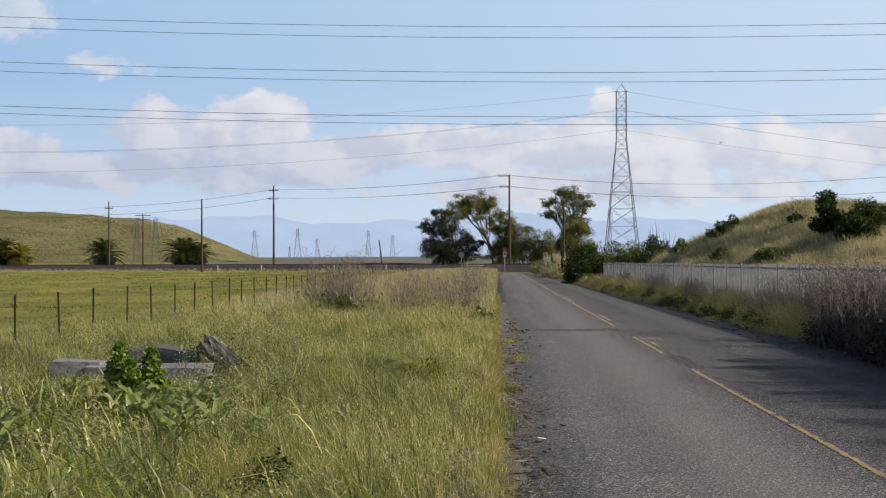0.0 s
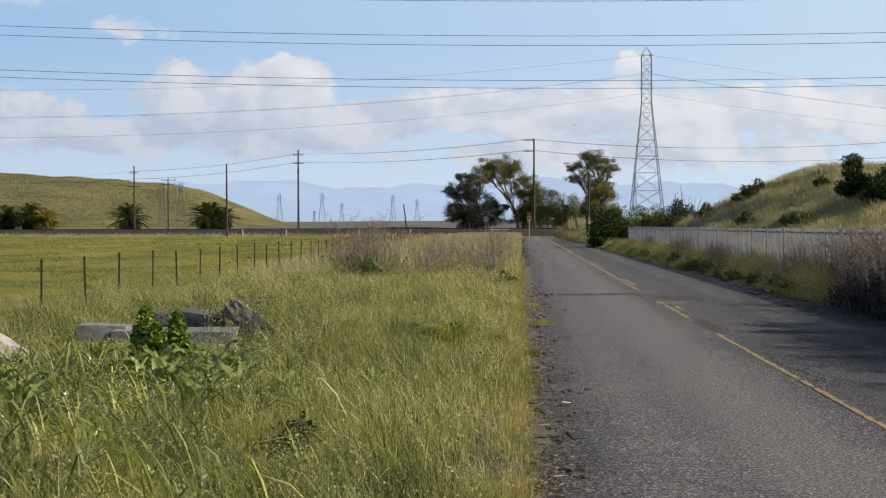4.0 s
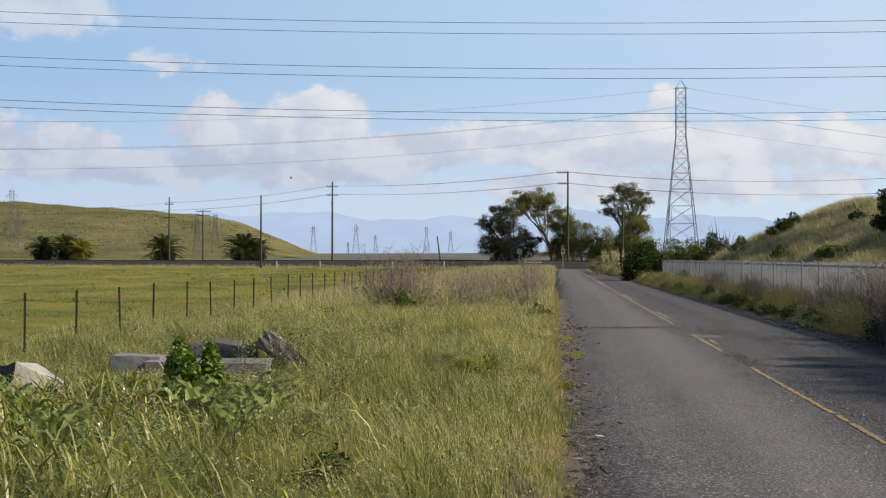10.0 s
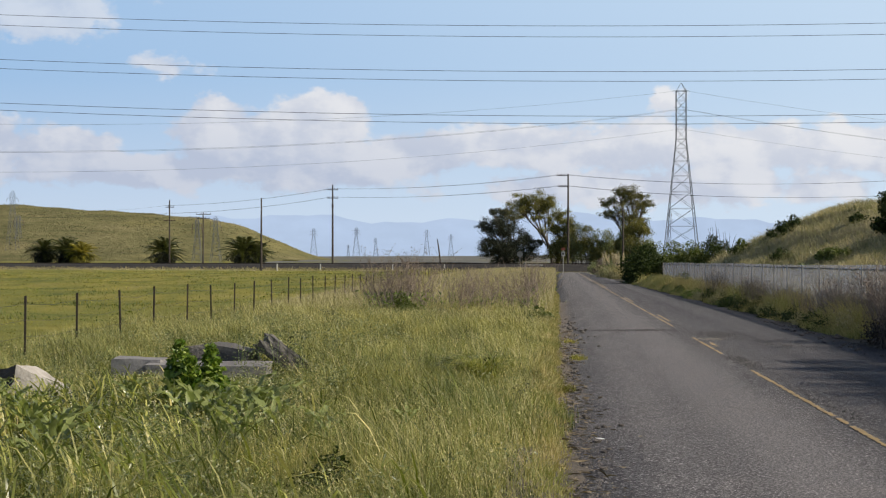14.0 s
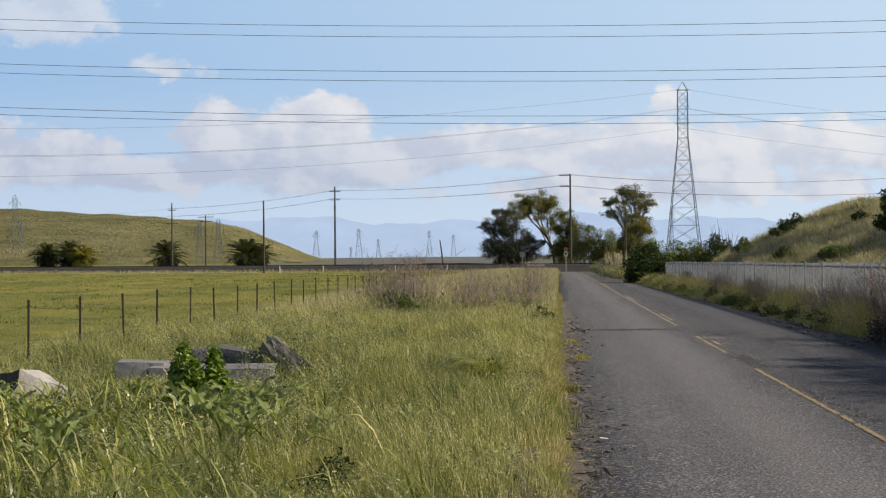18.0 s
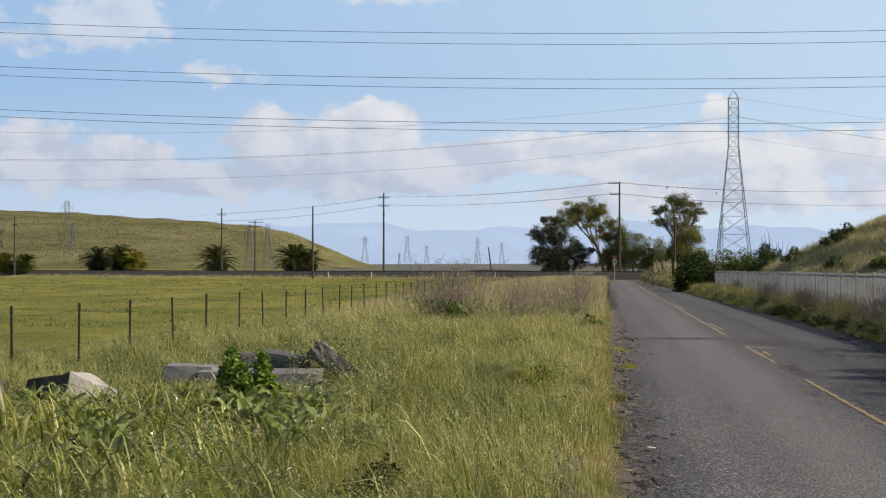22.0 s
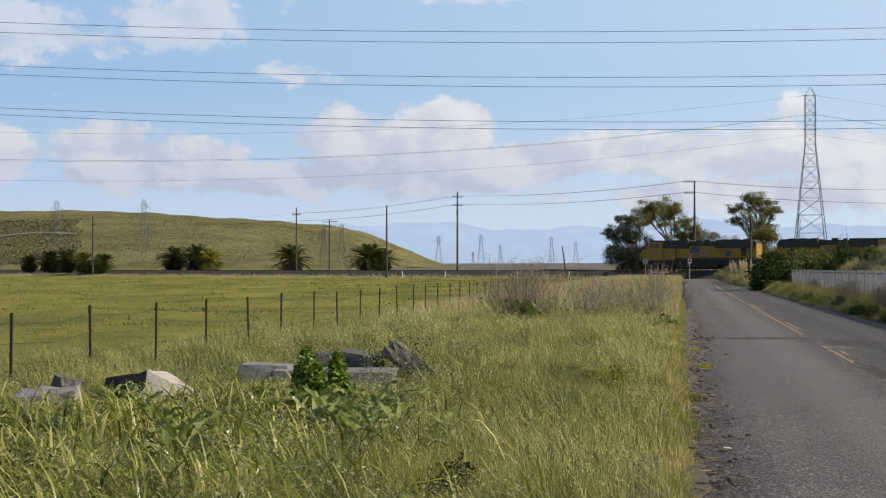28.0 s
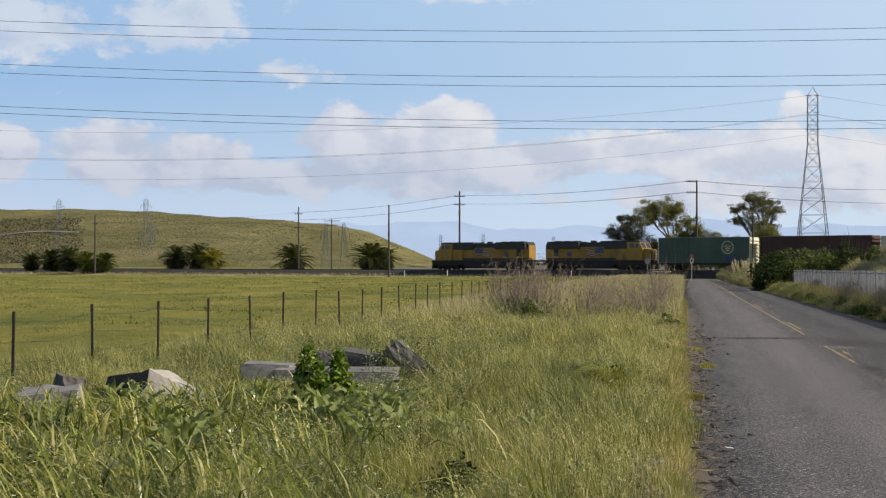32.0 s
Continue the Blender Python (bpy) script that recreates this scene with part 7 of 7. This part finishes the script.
def boxcar(label, mat, end_mat, length, height, emblem):
    """A ribbed steel boxcar, near coupler at 0, body on two trucks."""
    t = thing("boxcar", label, "boxcar", group="boxcars of the freight train")
    a, b = 0.55, length - 0.55
    part("underframe", box(bmesh.new(), length / 2, 0, 0.98, b - a, 2.7, 0.24, 0.02), UNDER, t)
    bm = box(bmesh.new(), length / 2, 0, (1.1 + height) / 2, b - a - 0.1, 2.9, height - 1.1)
    body = part("body", bm, mat, t)
    for k in range(28):
        x = a + 0.25 + (b - a - 0.5) * k / 27
        if abs(x - length / 2) < 1.7:
            continue
        for y in (-1.48, 1.48):
            part("rib", box(bmesh.new(), x, y, (1.15 + height) / 2, 0.09, 0.06, height - 1.35), mat, body)
    for y in (-1.49, 1.49):
        door = part("door", box(bmesh.new(), length / 2, y, (1.2 + height) / 2, 3.1, 0.09, height - 1.5, 0.02), mat, body)
        for z in (1.9, 2.7, 3.5, 4.3):
            part("rib", box(bmesh.new(), length / 2, y * 1.035, z, 2.9, 0.04, 0.09), mat, door)
        if emblem:
            s = 1 if y > 0 else -1
            bm = bmesh.new()
            for k in range(24):
                q = 6.283 * k / 24
                box(bm, 0.95 * math.cos(q), 0, 0.95 * math.sin(q), 0.27, 0.02, 0.10, m=pose(length - 4.2, y + 0.065 * s, 3.5) @ Matrix.Identity(4))
            part("emblem_ring", bm, CREAM_END, body, "pale painted ring")
            bm = bmesh.new()
            for k in range(3):
                box(bm, -0.22, 0, 0.36 * (k - 1), 0.5, 0.02, 0.11, m=pose(length - 4.2, y + 0.065 * s, 3.45, 0, -25, 0))
                box(bm, 0.22, 0, 0.36 * (k - 1), 0.5, 0.02, 0.11, m=pose(length - 4.2, y + 0.065 * s, 3.45, 0, 25, 0))
            part("emblem_bars", bm, CREAM_END, body, "pale painted bars")
            rng = np.random.default_rng(4)
            for k in range(5):
                bm = box(bmesh.new(), length - 4.6 + 0.5 * k, y + 0.06 * s, 1.72 + 0.1 * (k % 2), 0.46, 0.03, 0.6 + 0.2 * (k % 3), 0.1)
                part("painted_mark", bm, BLUE, body, "sprayed blue paint")
    part("roof", prism(bmesh.new(), ((a, height), (a, height + 0.1), (b, height + 0.1), (b, height)), -1.52, 1.52), STEEL, t, "grey steel roof")
    for x, s in ((a, -1), (b, 1)):
        end = part("end_wall", box(bmesh.new(), x, 0, (1.1 + height) / 2, 0.1, 2.96, height - 1.1), end_mat, t)
        for k in range(6):
            part("end_rib", box(bmesh.new(), x + 0.13 * s, 0, 1.6 + (height - 2.0) * k / 5, 0.26, 2.7, 0.26, 0.08), end_mat, end)
        bm = bmesh.new()
        for k in range(8):
            box(bm, x + 0.12 * s, -1.25, 1.3 + 0.4 * k, 0.04, 0.4, 0.03)
        part("ladder", bm, UNDER, t)
        part("coupler", box(bmesh.new(), x + 0.35 * s, 0, 0.88, 0.6, 0.28, 0.28, 0.05), UNDER, t)
    wheels = []
    for x in (2.6, length - 2.6):
        truck_frame(x, 2, 1.75, t)
        wheels += [wheelset(t, x - 0.875, 0.46), wheelset(t, x + 0.875, 0.46)]
    return t, wheels


SPEED = 10.55
NOSE_END = -50.0          # the nose's place along the line at the clip's end
TRAIN = []                # thing, wheels, metres behind the nose, turned about, wheel radius


def make_train():
    loco, wheels = locomotive("yellow diesel locomotive with sooty roof, nose first")
    TRAIN.append((loco, wheels, 0.0, False, 0.5))
    second = copy_thing(loco, pose(0, 0, 0))
    tagged(second, "yellow diesel locomotive coupled tail first")
    TRAIN.append((second, [o for o in second.children if o.name.startswith("wheelset")], 45.4, True, 0.5))
    car, wheels = boxcar("green ribbed steel boxcar with a pale ring emblem", GREEN_CAR, CREAM_END, 16.9, 5.0, True)
    TRAIN.append((car, wheels, 45.6, False, 0.46))
    car, wheels = boxcar("dark oxide-red ribbed steel boxcar", MAROON, MAROON, 18.6, 5.05, False)
    TRAIN.append((car, wheels, 63.3, False, 0.46))
    car, wheels = boxcar("pale beige steel boxcar", BEIGE_CAR, BEIGE_CAR, 17.2, 4.9, False)
    TRAIN.append((car, wheels, 82.2, False, 0.46))


make_train()


def make_bird(label):
    """A small dark bird on the wing."""
    t = thing("bird", label, "bird", group="birds in the sky")
    bm = bmesh.new()
    tube(bm, ((-0.16, 0, 0), (-0.08, 0, 0.01), (0.04, 0, 0.015), (0.13, 0, 0.02), (0.19, 0, 0.01)), [0.012, 0.035, 0.05, 0.035, 0.008], 8)
    part("body", bm, FEATHER, t)
    part("tail", prism(bmesh.new(), ((-0.30, 0.0), (-0.14, 0.012), (-0.14, 0.0)), -0.045, 0.045), FEATHER, t)
    for s in (-1, 1):
        bm = bmesh.new()
        pts = ((0.06, 0.02), (-0.05, 0.02), (-0.07, 0.2), (-0.12, 0.44), (-0.02, 0.34), (0.07, 0.18))
        top = [bm.verts.new((x, y * s, 0.006)) for x, y in pts]
        low = [bm.verts.new((x, y * s, -0.002)) for x, y in pts]
        bm.faces.new(top), bm.faces.new(low[::-1])
        for k in range(6):
            bm.faces.new((top[k], low[k], low[(k + 1) % 6], top[(k + 1) % 6]))
        bmesh.ops.recalc_face_normals(bm, faces=bm.faces[:])
        part("wing", bm, FEATHER, t)
    return t


# each bird: seconds and its place in the air, beyond the line
FLIGHTS = [[(0.0, 32.51, 230.0, 18.81), (6.0, 2.51, 230.0, 15.81), (7.0, 1.38, 230.0, 17.63), (9.0, -19.38, 230.0, 16.1), (10.0, -39.07, 230.0, 13.45), (11.0, -63.22, 230.0, 11.32), (14.0, -140.0, 250.0, 12.0), (32.0, -420.0, 300.0, 30.0)],
           [(0.0, 330.0, 190.0, 30.0), (21.0, 25.47, 230.0, 11.92), (22.0, 8.56, 230.0, 13.51), (24.0, -21.57, 230.0, 15.2), (27.5, -72.38, 230.0, 15.51), (28.0, -79.87, 230.0, 15.25), (29.0, -95.26, 230.0, 14.72), (32.0, -141.43, 230.0, 13.13)],
           [(0.0, 340.0, 190.0, 31.0), (21.0, 32.36, 230.0, 11.78), (22.0, 15.69, 230.0, 12.66), (24.0, -15.66, 230.0, 14.59), (27.5, -69.1, 230.0, 15.48), (28.0, -76.82, 230.0, 15.22), (29.0, -92.34, 230.0, 14.88), (32.0, -138.9, 230.0, 13.86)]]


def make_birds():
    first = make_bird("small dark bird flying low over the plain")
    out = [first]
    for _ in FLIGHTS[1:]:
        out.append(copy_thing(first, pose(0, 0, 0)))
    return out


BIRDS = make_birds()


def place_on_track(s):
    return TRACK0 + TDIR * s + Vector((0, 0, RAIL_TOP))


def motions():
    for ob, wheels, back, about, radius in TRAIN:
        turn = TRACK_TURN + (180 if about else 0)
        rows = []
        for t in (0, 8, 16, 24, 28, 32):
            p = place_on_track(NOSE_END + SPEED * (32 - t) + back)
            rows.append((t, pose(p.x, p.y, p.z, 0, 0, turn)))
        walk(ob, rows)
        sense = 1 if about else -1
        for w in wheels:
            x, z = w.matrix_basis.translation.x, w.matrix_basis.translation.z
            walk(w, [(k / 15, pose(x, 0, z, 0, sense * math.degrees(SPEED * k / 15 / radius), 0)) for k in range(481)])
    for ob, flight in zip(BIRDS, FLIGHTS):
        rows = []
        for (t, x, y, z), (t2, x2, y2, z2) in zip(flight, flight[1:] + [flight[-1]]):
            heading = math.degrees(math.atan2(y2 - y, x2 - x)) if t2 > t else rows[-1][2]
            rows.append((t, (x, y, z), heading))
        walk(ob, [(t, pose(*p, 0, 0, a)) for t, p, a in rows])
        for wing in (o for o in ob.children if o.name.startswith("wing")):
            sgn = 1 if wing.data.vertices[3].co.y > 0 else -1
            walk(wing, [(k / 7.5, pose(0, 0, 0, sgn * (10 + 32 * math.sin(k * 2.2)), 0, 0)) for k in range(241)])


motions()
